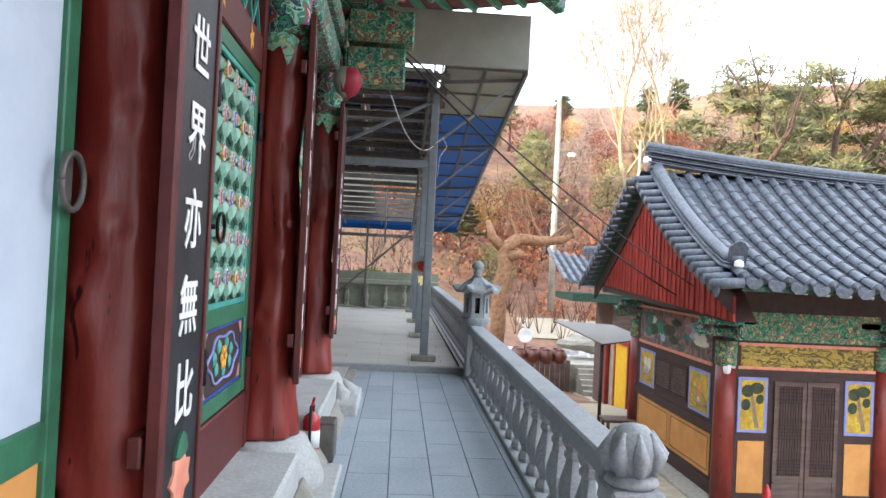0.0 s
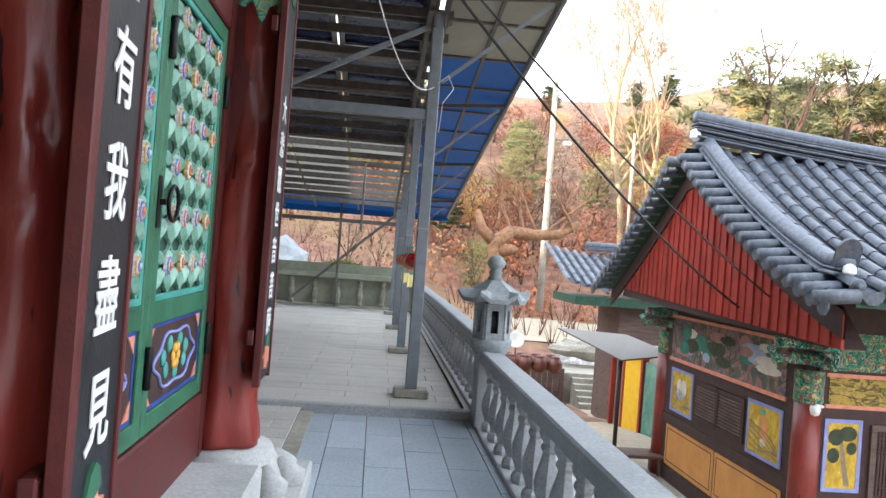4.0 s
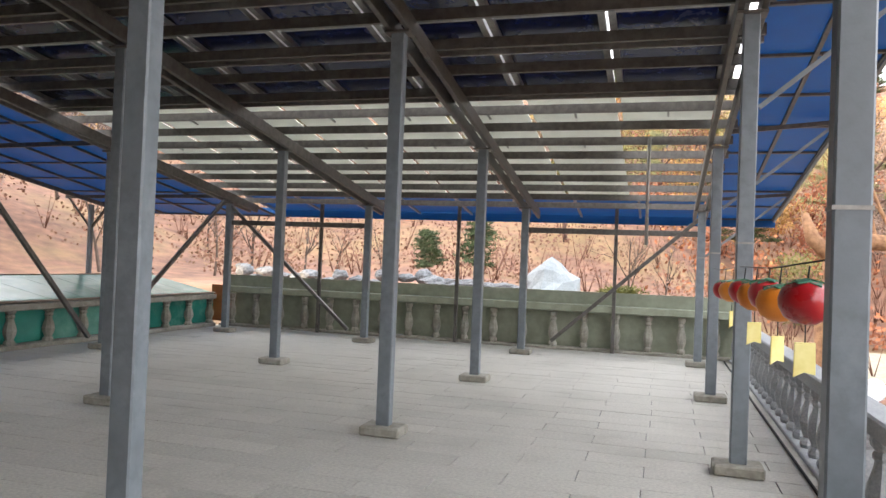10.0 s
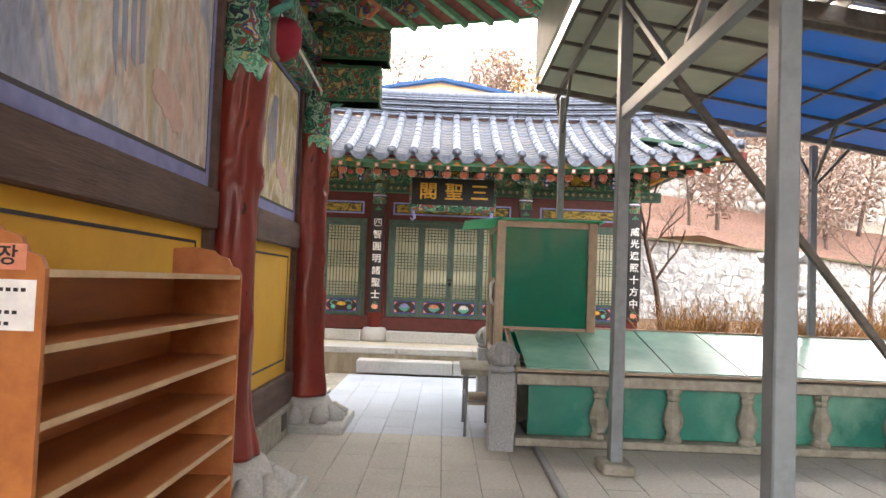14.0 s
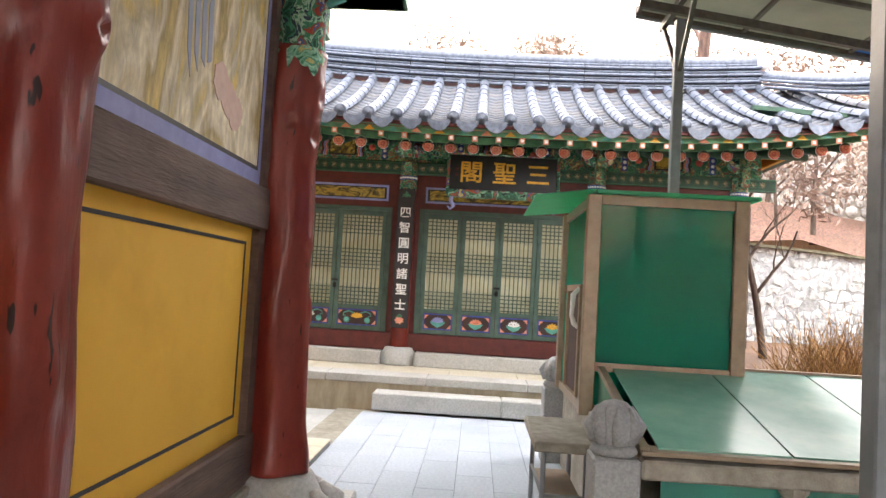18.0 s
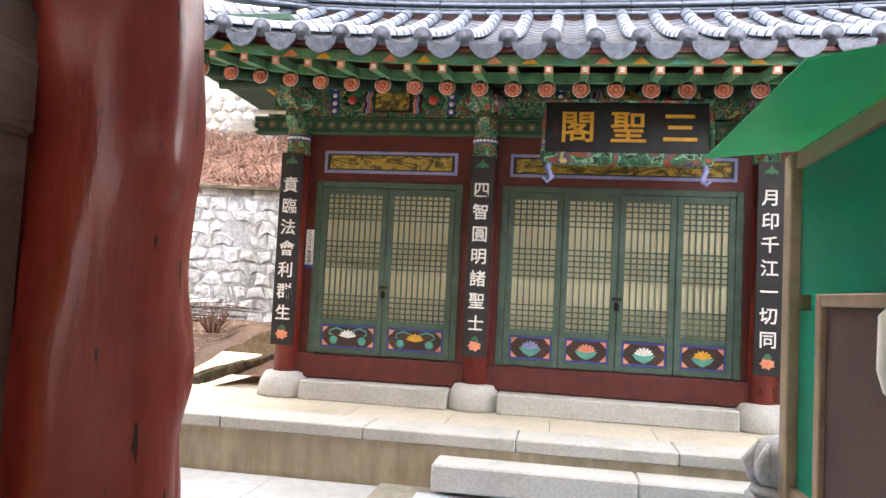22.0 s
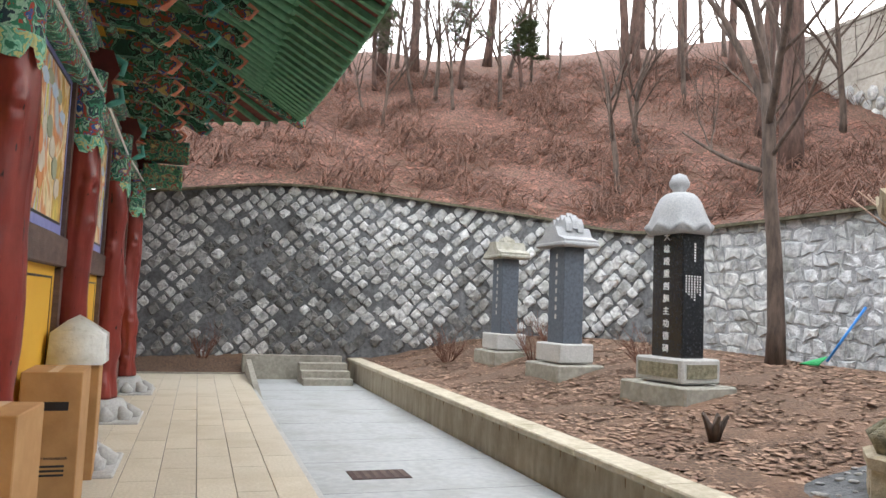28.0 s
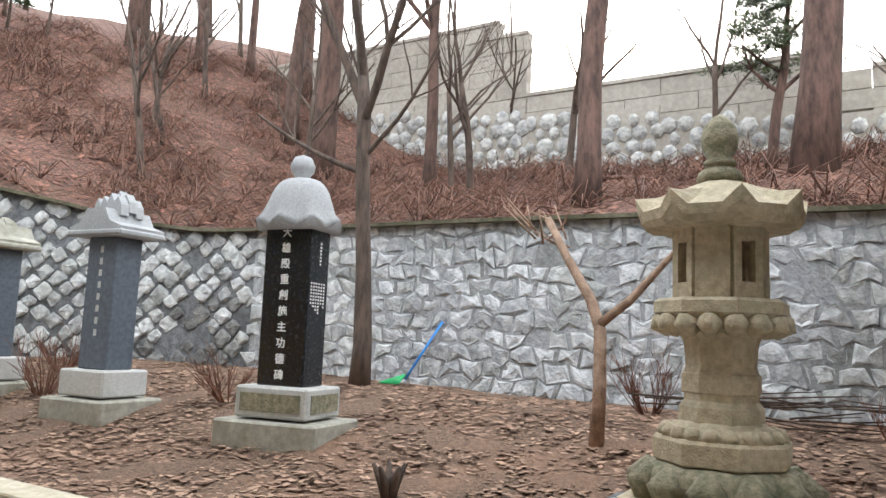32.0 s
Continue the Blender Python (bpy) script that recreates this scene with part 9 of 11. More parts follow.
# ---- memorial steles ----
def stele(x, y, turn, w, d, h, kind, text, label):
    """A stone on a two-step base with a carved cap."""
    b = bedz(x, y) + 0.02
    s = thing("stele", label, "memorial stone", "memorial stones", m=pose(x, y, b, 0, 0, turn))
    part("lower_base", G().box(-w * 1.12, w * 1.12, -d * 1.28, d * 1.28, -0.22, 0.12, c=0.02), MOSSCONC, s, "rough granite slab")
    up = part("upper_base", G().box(-w * 0.80, w * 0.80, -d * 0.95, d * 0.95, 0.14, 0.42, c=0.02), PLINTH, s)
    if kind == 0:
        for sx in (-1,):
            part("carved_panel", G().box(-w * 0.66, w * 0.66, -d * 0.95 - 0.010, -d * 0.95 - 0.002, 0.20, 0.36).box(w * 0.8 + 0.002, w * 0.8 + 0.010, -d * 0.74, d * 0.74, 0.20, 0.36), MOSSLAN, up, "carved relief panel")
    z0, z1 = 0.42, 0.42 + h
    mat = BLACKSTONE if kind == 0 else GREYSTONE
    part("tablet", G().box(-w * 0.52, w * 0.52, -d * 0.55, d * 0.55, z0, z1, c=0.012), mat, s, "dark polished stone tablet")
    if text:
        n = len(text)
        for i, ch in enumerate(text):
            letters("character", ch, h * 0.064, WHITEP, s, Matrix.Translation((-w * 0.02, -d * 0.55 - 0.004, z1 - h * 0.10 - (h * 0.84) * i / (n - 1))), "white engraved character")
        side = G()
        for i in range(6):
            for q in range(3 + (i * 5) % 4 + 4):
                side.box(w * 0.52, w * 0.52 + 0.003, -d * 0.42 + i * d * 0.14, -d * 0.42 + i * d * 0.14 + 0.02, z0 + h * 0.60 - q * 0.03, z0 + h * 0.60 - q * 0.03 + 0.017)
        for q in range(7):
            side.box(w * 0.52, w * 0.52 + 0.003, 0.0, 0.024, z0 + h * 0.84 - q * 0.032, z0 + h * 0.84 - q * 0.032 + 0.02)
        part("small_writing", side, WHITEP, s, "rows of small white writing")
    else:
        g = G()
        for i in range(8):
            g.box(-0.02, 0.025, -d * 0.55 - 0.003, -d * 0.55, z1 - h * 0.12 - i * h * 0.09, z1 - h * 0.07 - i * h * 0.09)
        part("small_writing", g, PLINTH, s, "faint engraved writing")
    if kind == 0:
        # a bell-shaped lotus-leaf cap with a wavy hem and a ball
        n, rows = 32, 10
        p = []
        for j in range(rows + 1):
            t = j / rows
            for k in range(n):
                a = math.tau * k / n
                r = w * (0.72 * math.cos(t * math.pi / 2 * 0.95) ** 0.6 + 0.17 * (1 - t) ** 6) * (1 + (1 - t) ** 3 * 0.05 * math.cos(8 * a))
                p.append((r * math.cos(a), r * math.sin(a) * 0.82, z1 - 0.07 + 0.46 * math.sin(t * math.pi / 2) ** 1.1 + (1 - t) ** 4 * 0.05 * math.cos(8 * a)))
        f = [(j * n + k, j * n + (k + 1) % n, (j + 1) * n + (k + 1) % n, (j + 1) * n + k) for j in range(rows) for k in range(n)]
        f += [tuple(rows * n + k for k in range(n)), tuple(range(n))[::-1]]
        part("cap", G().add(p, f, True), GRANITE, s, "pale lotus-leaf stone cap")
        part("ball", G().lathe([(0.05, z1 + 0.36), (0.09, z1 + 0.38), (0.07, z1 + 0.41), (0.115, z1 + 0.47), (0.12, z1 + 0.52), (0.08, z1 + 0.60), (0.0, z1 + 0.63)], 16), GRANITE, s, "stone ball finial")
    else:
        big = kind == 1
        prof = [(-0.95, 0.02), (-0.98, 0.10), (-0.55, 0.16), (-0.35, 0.30), (0.35, 0.30), (0.55, 0.16), (0.98, 0.10), (0.95, 0.02)]
        part("cap", G().slab([(a * w * 0.95, z1 + b) for a, b in prof], -d * 0.95, d * 0.95, 1).box(-w * 0.98, w * 0.98, -d * 1.0, d * 1.0, z1, z1 + 0.07, c=0.02), GRANITE if big else MOSSCONC, s, "stone roof cap" if big else "mossy stone roof cap")
        cr = G()
        k2 = 1.0 if big else 0.6
        for yy, o in ((-0.10, 0.0), (0.0, 0.04), (0.10, -0.01)):
            cr.slab([(a * w * k2, z1 + 0.24 + (b + o) * k2) for a, b in ((-0.52, 0.0), (-0.50, 0.13), (-0.40, 0.20), (-0.30, 0.12), (-0.18, 0.22), (-0.05, 0.15), (0.08, 0.25), (0.20, 0.15), (0.34, 0.21), (0.48, 0.12), (0.52, 0.0))], yy * k2 - 0.05, yy * k2 + 0.05, 1)
        part("crest", cr, GRANITE if big else MOSSCONC, s)
    return s


stele(-16.43, -0.50, 99, 0.475, 0.315, 1.56, 0, "大雄殿重創施主功德碑", "tall black memorial stone with white characters and a lotus-leaf cap")
stele(-16.27, -3.0, 94, 0.425, 0.31, 1.42, 1, "", "grey memorial stone with a tiled-roof stone cap")
stele(-16.25, -5.25, 92, 0.40, 0.295, 1.32, 2, "", "dark memorial stone with a mossy cap")


# ---- tall stone lantern in the bed ----
def octa(prof, n, x, y, z, dip=0.0):
    return G().lathe(prof, n, (x, y, z), flat=True, turn=math.pi / n)


def tall_lantern(x, y, z, s, label, stone=LANTERNST, worn=MOSSLAN):
    l = thing("tall_stone_lantern", label, "stone lantern", "tall stone lanterns", m=Matrix.Translation((x, y, z)) @ Matrix.Scale(s, 4))
    part("foot", octa([(0.61, -0.12), (0.60, 0.30), (0.625, 0.31), (0.63, 0.38), (0.58, 0.40)], 8, 0, 0, 0), stone, l, "eight-sided base stone")
    for k in range(8):
        a = math.tau * k / 8
        part("carved_panel", octa([(0.10, -0.006), (0.09, 0.006), (0.07, 0.008), (0.0, 0.010)], 10, 0, 0, 0), stone, l, "worn carved flower", Matrix.Rotation(a, 4, "Z") @ Matrix.Translation((0.558, 0, 0.16)) @ Matrix.Rotation(math.pi / 2, 4, "Y") @ Matrix.Diagonal((0.8, 1.5, 1, 1)))
    lb = part("lotus_base", G().lathe([(0.44, 0.38), (0.47, 0.44), (0.48, 0.52), (0.44, 0.60), (0.36, 0.63)], 24), worn, l, "weathered lotus base")
    petal = meshof("petal", G().tube([(0.45, 0, 0.42), (0.475, 0, 0.50), (0.42, 0, 0.60)], [0.085, 0.115, 0.05], 8), worn)
    for k in range(12):
        place(petal, "petal", lb, Matrix.Rotation(math.tau * k / 12, 4, "Z"))
    part("plinth_ring", octa([(0.38, 0.62), (0.41, 0.64), (0.415, 0.76), (0.40, 0.78)], 8, 0, 0, 0), stone, l)
    rg = part("petal_ring", G().lathe([(0.37, 0.775), (0.34, 0.82), (0.27, 0.86), (0.25, 0.875)], 24), stone, l, "ring of small carved petals")
    bead = meshof("bead", G().lathe([(0.045, -0.03), (0.05, 0.0), (0.03, 0.035), (0, 0.045)], 8), stone)
    for k in range(20):
        place(bead, "bead", rg, Matrix.Rotation(math.tau * k / 20, 4, "Z") @ Matrix.Translation((0.335, 0, 0.81)))
    part("shaft", octa([(0.26, 0.87), (0.255, 0.96), (0.225, 1.00), (0.225, 1.04), (0.24, 1.05), (0.24, 1.16), (0.225, 1.17), (0.215, 1.21), (0.225, 1.34), (0.24, 1.38), (0.27, 1.42)], 8, 0, 0, 0), stone, l, "ringed eight-sided shaft")
    ul = part("upper_lotus", octa([(0.27, 1.41), (0.36, 1.47), (0.40, 1.52), (0.41, 1.53), (0.41, 1.60), (0.38, 1.62)], 8, 0, 0, 0), stone, l)
    leaf = meshof("petal", G().tube([(0.30, 0, 1.42), (0.375, 0, 1.475), (0.39, 0, 1.52)], [0.05, 0.075, 0.03], 7), stone)
    for k in range(16):
        place(leaf, "petal", ul, Matrix.Rotation(math.tau * k / 16, 4, "Z"))
    for k in range(8):
        a0, a1 = math.tau * (k + 0.5) / 8, math.tau * (k + 1.5) / 8
        p, q = Vector((0.265 * math.cos(a0), 0.265 * math.sin(a0), 0)), Vector((0.265 * math.cos(a1), 0.265 * math.sin(a1), 0))
        fb = G()
        if k % 2 == 0:
            for s0, s1, z0, z1 in ((0, 0.27, 1.61, 2.07), (0.73, 1, 1.61, 2.07), (0.27, 0.73, 1.61, 1.72), (0.27, 0.73, 1.97, 2.07)):
                pa, pb2 = p + (q - p) * s0, p + (q - p) * s1
                fb.bar((pa.x, pa.y, (z0 + z1) / 2), (pb2.x, pb2.y, (z0 + z1) / 2), 0.06, z1 - z0)
        else:
            fb.bar((p.x, p.y, 1.84), (q.x, q.y, 1.84), 0.06, 0.46)
        part("fire_box_wall", fb, stone, l, "fire box wall with an opening" if k % 2 == 0 else "plain fire box wall")
    n = 32
    prof = [(0.24, 2.05, 0.0), (0.48, 2.06, 0.03), (0.515, 2.10, 0.07), (0.53, 2.16, 0.10), (0.40, 2.22, 0.05), (0.27, 2.30, 0.01), (0.13, 2.37, 0.0)]
    p, f = [], []
    for r, h, up in prof:
        for k in range(n):
            a = math.tau * k / n
            o = math.cos(math.pi / 8) / math.cos(((a + math.pi / 8) % (math.pi / 4)) - math.pi / 8)
            p.append((r * o * math.cos(a), r * o * math.sin(a), h + up * max(0, math.cos(8 * a + math.pi)) ** 1.5))
    for j in range(len(prof) - 1):
        for k in range(n):
            f.append((j * n + k, j * n + (k + 1) % n, (j + 1) * n + (k + 1) % n, (j + 1) * n + k))
    f += [tuple(range(n))[::-1], tuple((len(prof) - 1) * n + k for k in range(n))]
    part("roof", G().add(p, f), stone, l, "eight-sided roof stone with upturned corners")
    part("finial", G().lathe([(0.12, 2.36), (0.145, 2.39), (0.13, 2.44), (0.08, 2.47), (0.10, 2.485), (0.10, 2.51), (0.075, 2.53), (0.11, 2.60), (0.118, 2.66), (0.10, 2.74), (0.05, 2.80), (0.0, 2.83)], 18), worn, l, "mossy bud finial")
    return l


tall_lantern(-15.71, 3.43, 0.44, 0.93, "tall tan stone lantern with eight-sided roof in the garden bed")
tall_lantern(-14.2, 15.0, 0.45, 0.80, "tall grey stone lantern beyond the glass case", GREYLAN, GREYLAN)
def apron(u, v):
    a, r = math.tau * u, 0.45 + (0.42 + 0.05 * math.sin(5 * math.tau * u)) * v
    x, y = -15.71 + r * math.cos(a), 3.43 + r * math.sin(a)
    return (x, y, bedz(x, y) + 0.022)


part("pebble_apron", G().sheet(32, 3, apron, flip=True), MORTAR, bpy.data.objects["tall_stone_lantern"], "dark pebbled apron", Matrix.Scale(1 / 0.93, 4) @ Matrix.Translation((15.71, -3.43, -0.44)))
rnd = random.Random(3)
pb = G()
for k in range(110):
    a, d = math.tau * rnd.random(), rnd.uniform(0.58, 0.84)
    x, y = -15.71 + d * math.cos(a), 3.43 + d * math.sin(a)
    r = rnd.uniform(0.02, 0.05)
    pb.lathe([(r, 0), (r * 0.8, r * 0.35), (0, r * 0.45)], 6, (x, y, bedz(x, y) + 0.02), squash=rnd.uniform(0.5, 1), turn=rnd.random() * 6)
solid("pebbles", pb, WALLSTONE, "pale pebbles set in the lantern's apron", "pebbles", kind="stuff")
for k, (x, y, a, b, tilt) in enumerate(((-14.86, 4.60, 0.60, 0.58, 0.0), (-15.38, 4.66, 0.40, 0.50, 2.0), (-16.0, 4.58, 0.56, 0.34, 5.0))):
    solid("flagstone", G().slab([(-a / 2, -b / 2), (a / 2, -b / 2 + 0.05), (a / 2 - 0.04, b / 2), (-a / 2 + 0.05, b / 2 - 0.03)], -0.05, 0.012, 2, pose(x, y, max(TZ, bedz(x, y) + 0.015), 0, tilt, 0)), TILE_C, "rough tan flagstone at the bed edge", "flagstone", "flagstones")

# ---- retaining wall of mortared stones ----
wall = solid("retaining_wall", G().sheet(len(WPTS) - 1, 8, lambda u, v: (lambda p: (p[0], p[1], p[2] - 0.5 + (p[3] + 0.5 - p[2]) * v))(WPTS[round(u * (len(WPTS) - 1))])), MORTAR, "old retaining wall of pale stones in dark mortar", "retaining wall", kind="structure")
# running length along the wall
LEN = [0.0]
for a, b in zip(WPTS[:-1], WPTS[1:]):
    LEN.append(LEN[-1] + math.hypot(b[0] - a[0], b[1] - a[1]))


def on_wall(s, z):
    """A point of the wall's face at running length s and height z, with its outward normal."""
    i = max(0, min(len(WPTS) - 2, int(np.searchsorted(LEN, s)) - 1))
    t = (s - LEN[i]) / max(1e-6, LEN[i + 1] - LEN[i])
    a, b = WPTS[i], WPTS[i + 1]
    d = Vector((b[0] - a[0], b[1] - a[1], 0)).normalized()
    return Vector((a[0] + (b[0] - a[0]) * t, a[1] + (b[1] - a[1]) * t, z)), Vector((d.y, -d.x, 0)), d, a[2] + (b[2] - a[2]) * t, a[3] + (b[3] - a[3]) * t


rnd = random.Random(9)
WSTONE = surface("white_wall_stone", hexc("999da1"), hexc("cccfd1"), 9, 0.9, bump=0.9, fine=24, stain=hexc("70745f"), stain_scale=1.3, vary=0.25, island=False)
WSTONE2 = surface("white_wall_stone_far", hexc("8f9294"), hexc("c8cac9"), 9, 0.9, bump=0.5, fine=28, stain=hexc("6f7363"), stain_scale=2.2, vary=0.25, island=True)
far_st, nstone = G(), 0
SPLIT = 13.6  # running length at which squared stones give way to rubble


def wall_stone(c, nrm, d, ring, out, near, dirty):
    """One stone: an outline on the wall's face, raised to a rough crown."""
    global nstone
    m = len(ring)
    ca, cb = sum(a for a, b in ring) / m, sum(b for a, b in ring) / m
    pts = []
    for sc2, dep in ((1.0, -0.05), (0.97, out * 0.55), (0.72, out)):
        pts += [c + d * (ca + (a - ca) * sc2) + Vector((0, 0, cb + (b - cb) * sc2)) + nrm * (dep + rnd.uniform(-0.02, 0.02)) + Vector((0, 0, rnd.uniform(-0.012, 0.012))) for a, b in ring]
    pts.append(sum(pts[2 * m :], Vector()) / m + nrm * 0.010)
    fc = [(j * m + k, j * m + (k + 1) % m, (j + 1) * m + (k + 1) % m, (j + 1) * m + k) for j in range(2) for k in range(m)] + [(2 * m + k, 2 * m + (k + 1) % m, 3 * m) for k in range(m)]
    if near and nstone < 300:
        part("stone", G().add(pts, fc, False), WSTONE, wall)
        nstone += 1
    else:
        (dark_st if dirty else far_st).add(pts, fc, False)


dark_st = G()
s = 0.1
while s < SPLIT:
    p0 = on_wall(s, 0)
    rows = int((p0[4] - p0[3]) / 0.172) + 1
    for r in range(rows):
        zc = p0[3] - 0.05 + (r + 0.5) * (p0[4] - p0[3]) / rows + rnd.uniform(-0.02, 0.02)
        sc = s + (0.18 if r % 2 else 0) + rnd.uniform(-0.03, 0.03)
        c, nrm, d, zf, zt = on_wall(min(sc, LEN[-1] - 0.05), zc)
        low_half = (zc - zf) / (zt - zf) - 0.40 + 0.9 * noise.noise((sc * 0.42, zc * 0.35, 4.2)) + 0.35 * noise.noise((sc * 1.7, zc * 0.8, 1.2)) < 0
        if rnd.random() < (0.2 if low_half else 0.05):
            continue
        rad = rnd.uniform(0.105, 0.15)
        ring = [(rad * rnd.uniform(0.8, 1.15) * math.cos(a), rad * rnd.uniform(0.8, 1.15) * math.sin(a)) for a in (-0.2, 0.25, 1.37, 1.8, 2.95, 3.4, 4.5, 4.95)]
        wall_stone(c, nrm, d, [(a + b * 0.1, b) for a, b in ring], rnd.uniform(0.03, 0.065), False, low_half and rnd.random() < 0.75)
    s += 0.36
SW, SH = 0.30, 0.21
jit = {}


def corner(i, r):
    if (i, r) not in jit:
        jit[i, r] = (rnd.uniform(-0.06, 0.06), rnd.uniform(-0.06, 0.06))
    a, b = jit[i, r]
    return i * SW / 2 + a, r * SH + b


for q in range(int((LEN[-1] - SPLIT - 0.6) / SW)):
    for r in range(14):
        i0 = 2 * q + r % 2
        poly = [corner(i0, r), corner(i0 + 1, r), corner(i0 + 2, r), corner(i0 + 2, r + 1), corner(i0 + 1, r + 1), corner(i0, r + 1)]
        ca, cb = sum(a for a, b in poly) / 6, sum(b for a, b in poly) / 6
        c, nrm, d, zf, zt = on_wall(min(SPLIT + ca, LEN[-1] - 0.05), 0)
        z = zf - 0.25 + cb
        if z > zt + 0.02 or rnd.random() < 0.03:
            continue
        c.z = z
        sh = rnd.uniform(0.86, 0.99)
        ring = [((a - ca) * sh * rnd.uniform(0.93, 1.02), min((b - cb) * sh * rnd.uniform(0.93, 1.02), zt + 0.04 - z)) for a, b in poly]
        ring = [p for k, p in enumerate(ring)]
        wall_stone(c, nrm, d, ring, rnd.uniform(0.015, 0.045), 2.0 < ca < 13.0, False)
i0 = next(k for k in range(len(LEN)) if LEN[k] > SPLIT - 0.2)
part("rubble_mortar", G().sheet(len(WPTS) - 1 - i0, 8, lambda u, v: (lambda p, n: (p[0] + n.x * 0.012, p[1] + n.y * 0.012, p[2] - 0.5 + (p[3] + 0.5 - p[2]) * v))(WPTS[i0 + round(u * (len(WPTS) - 1 - i0))], on_wall(LEN[i0 + round(u * (len(WPTS) - 1 - i0))] + 0.01, 0)[1])), surface("pale_wall_mortar", hexc("85888b"), hexc("a9acaf"), 14, 0.95, bump=0.8, fine=30, stain=hexc("55584c"), stain_scale=1.1, stain_amount=0.7), wall, "pale mortar between the rubble stones")
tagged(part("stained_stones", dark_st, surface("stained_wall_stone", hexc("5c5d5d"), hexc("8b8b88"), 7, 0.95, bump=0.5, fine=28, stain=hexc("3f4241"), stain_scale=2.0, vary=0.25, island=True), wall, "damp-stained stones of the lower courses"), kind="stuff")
tagged(part("stones", far_st, WSTONE2, wall), kind="stuff")
cop = G()
for k in range(len(WPTS) - 1):
    a, b = WPTS[k], WPTS[k + 1]
    cop.bar((a[0], a[1], a[3] + 0.01), (b[0], b[1], b[3] + 0.01), 0.30, 0.05)
part("coping", cop, surface("dark_mossy_coping", hexc("4c4a3c"), hexc("6f6b58"), 9, 0.95, bump=0.6, fine=30, stain=hexc("37391f"), stain_scale=1.6, stain_amount=0.9), wall, "dark mossy coping")

# upper wall on the hill: rubble foot with concrete blocks above
BLOCKW = surface("grey_beige_block", hexc("9a958c"), hexc("aea9a0"), 8, 0.95, bump=0.25, fine=40, stain=hexc("837e75"), stain_scale=0.8, vary=0.05)
uw = thing("upper_wall", "high grey block wall on a rubble base up the hillside", "wall")
rndw = random.Random(17)
for q in range(26):
    y0 = -20.0 + 1.8 * q
    xw = -29.0 - 0.0 * q
    top = 10.15 + 0.06 * max(0.0, -4.65 - y0) if y0 + 0.9 < -4.3 else 8.4 - 0.06 * max(0.0, y0 + 4)
    foot = 6.3 + 0.13 * max(0.0, 4 - y0)
    part("rubble_foot", G().box(xw - 0.25, xw + 0.25, y0, y0 + 1.8, foot - 3.2, foot + 0.45), BLOCKW, uw, "mortar bed of the rubble base")
    for r in range(7):
        for c in range(4):
            y, z = y0 + 0.225 + 0.45 * c + rndw.uniform(-0.06, 0.06) + 0.2 * (r % 2), foot - 1.9 + 0.34 * r
            rad = rndw.uniform(0.17, 0.25)
            part("rubble_stone", G().lathe([(rad, -0.1), (rad * 0.95, 0.05), (rad * 0.5, 0.10), (0, 0.11)], 7, m=Matrix.Translation((xw + 0.25, y, z)) @ Euler((0, radians(90), 0)).to_matrix().to_4x4(), flat=True, squash=rndw.uniform(0.7, 1.1), turn=rndw.random() * 6), WALLSTONE, uw)
    for n in range(16):
        zb = 4.2 + 0.45 * n
        if zb < foot - 0.1 or zb + 0.45 > top + 0.2:
            continue
        o = 0.9 if n % 2 else 0.0
        last = zb + 0.9 > top + 0.2
        y_end = y0 + 1.794 if y0 + 1.8 + 0.9 >= -4.3 > y0 + 0.9 and zb > 8.2 else y0 + o + 1.794
        part("block", G().box(xw - 0.15, xw + 0.15 + rndw.uniform(0, 0.02), y0 + o + 0.006, y_end, zb + 0.004, zb + 0.446, c=0.01), BLOCKW, uw)
        if last:
            part("coping", G().box(xw - 0.2, xw + 0.2, y0 + o, y_end, zb + 0.45, zb + 0.56, c=0.01), BLOCKW, uw)

# ---- trees ----
def limb(g, p, d, length, r, depth, rnd, sides, droop=0.0, minr=0.004):
    """A branch that wanders and forks."""
    n = 5 if depth > 1 else 3
    pts, rad = [p], [r]
    q = p.copy()
    dd = d.copy()
    for k in range(n):
        dd = (dd + Vector((rnd.uniform(-1, 1), rnd.uniform(-1, 1), rnd.uniform(-0.6, 0.9))) * 0.16 - Vector((0, 0, droop))).normalized()
        q = q + dd * (length / n)
        pts.append(q.copy())
        rad.append(max(minr, r * (1 - 0.55 * (k + 1) / n)))
    g.tube(pts, rad, sides if depth > 1 else 4 if depth == 1 else 3, True, False)
    if depth <= 0:
        return
    kids = rnd.choice((2, 3, 3)) if depth > 1 else rnd.choice((3, 4))
    for k in range(kids):
        at = rnd.randint(max(1, n - 3), n)
        ax = Vector((rnd.uniform(-1, 1), rnd.uniform(-1, 1), rnd.uniform(-0.2, 0.8))).normalized()
        nd = (dd * 1.0 + ax * rnd.uniform(0.55, 0.95)).normalized()
        limb(g, pts[at], nd, length * rnd.uniform(0.55, 0.75), rad[at] * rnd.uniform(0.5, 0.72), depth - 1, rnd, sides, droop, minr)


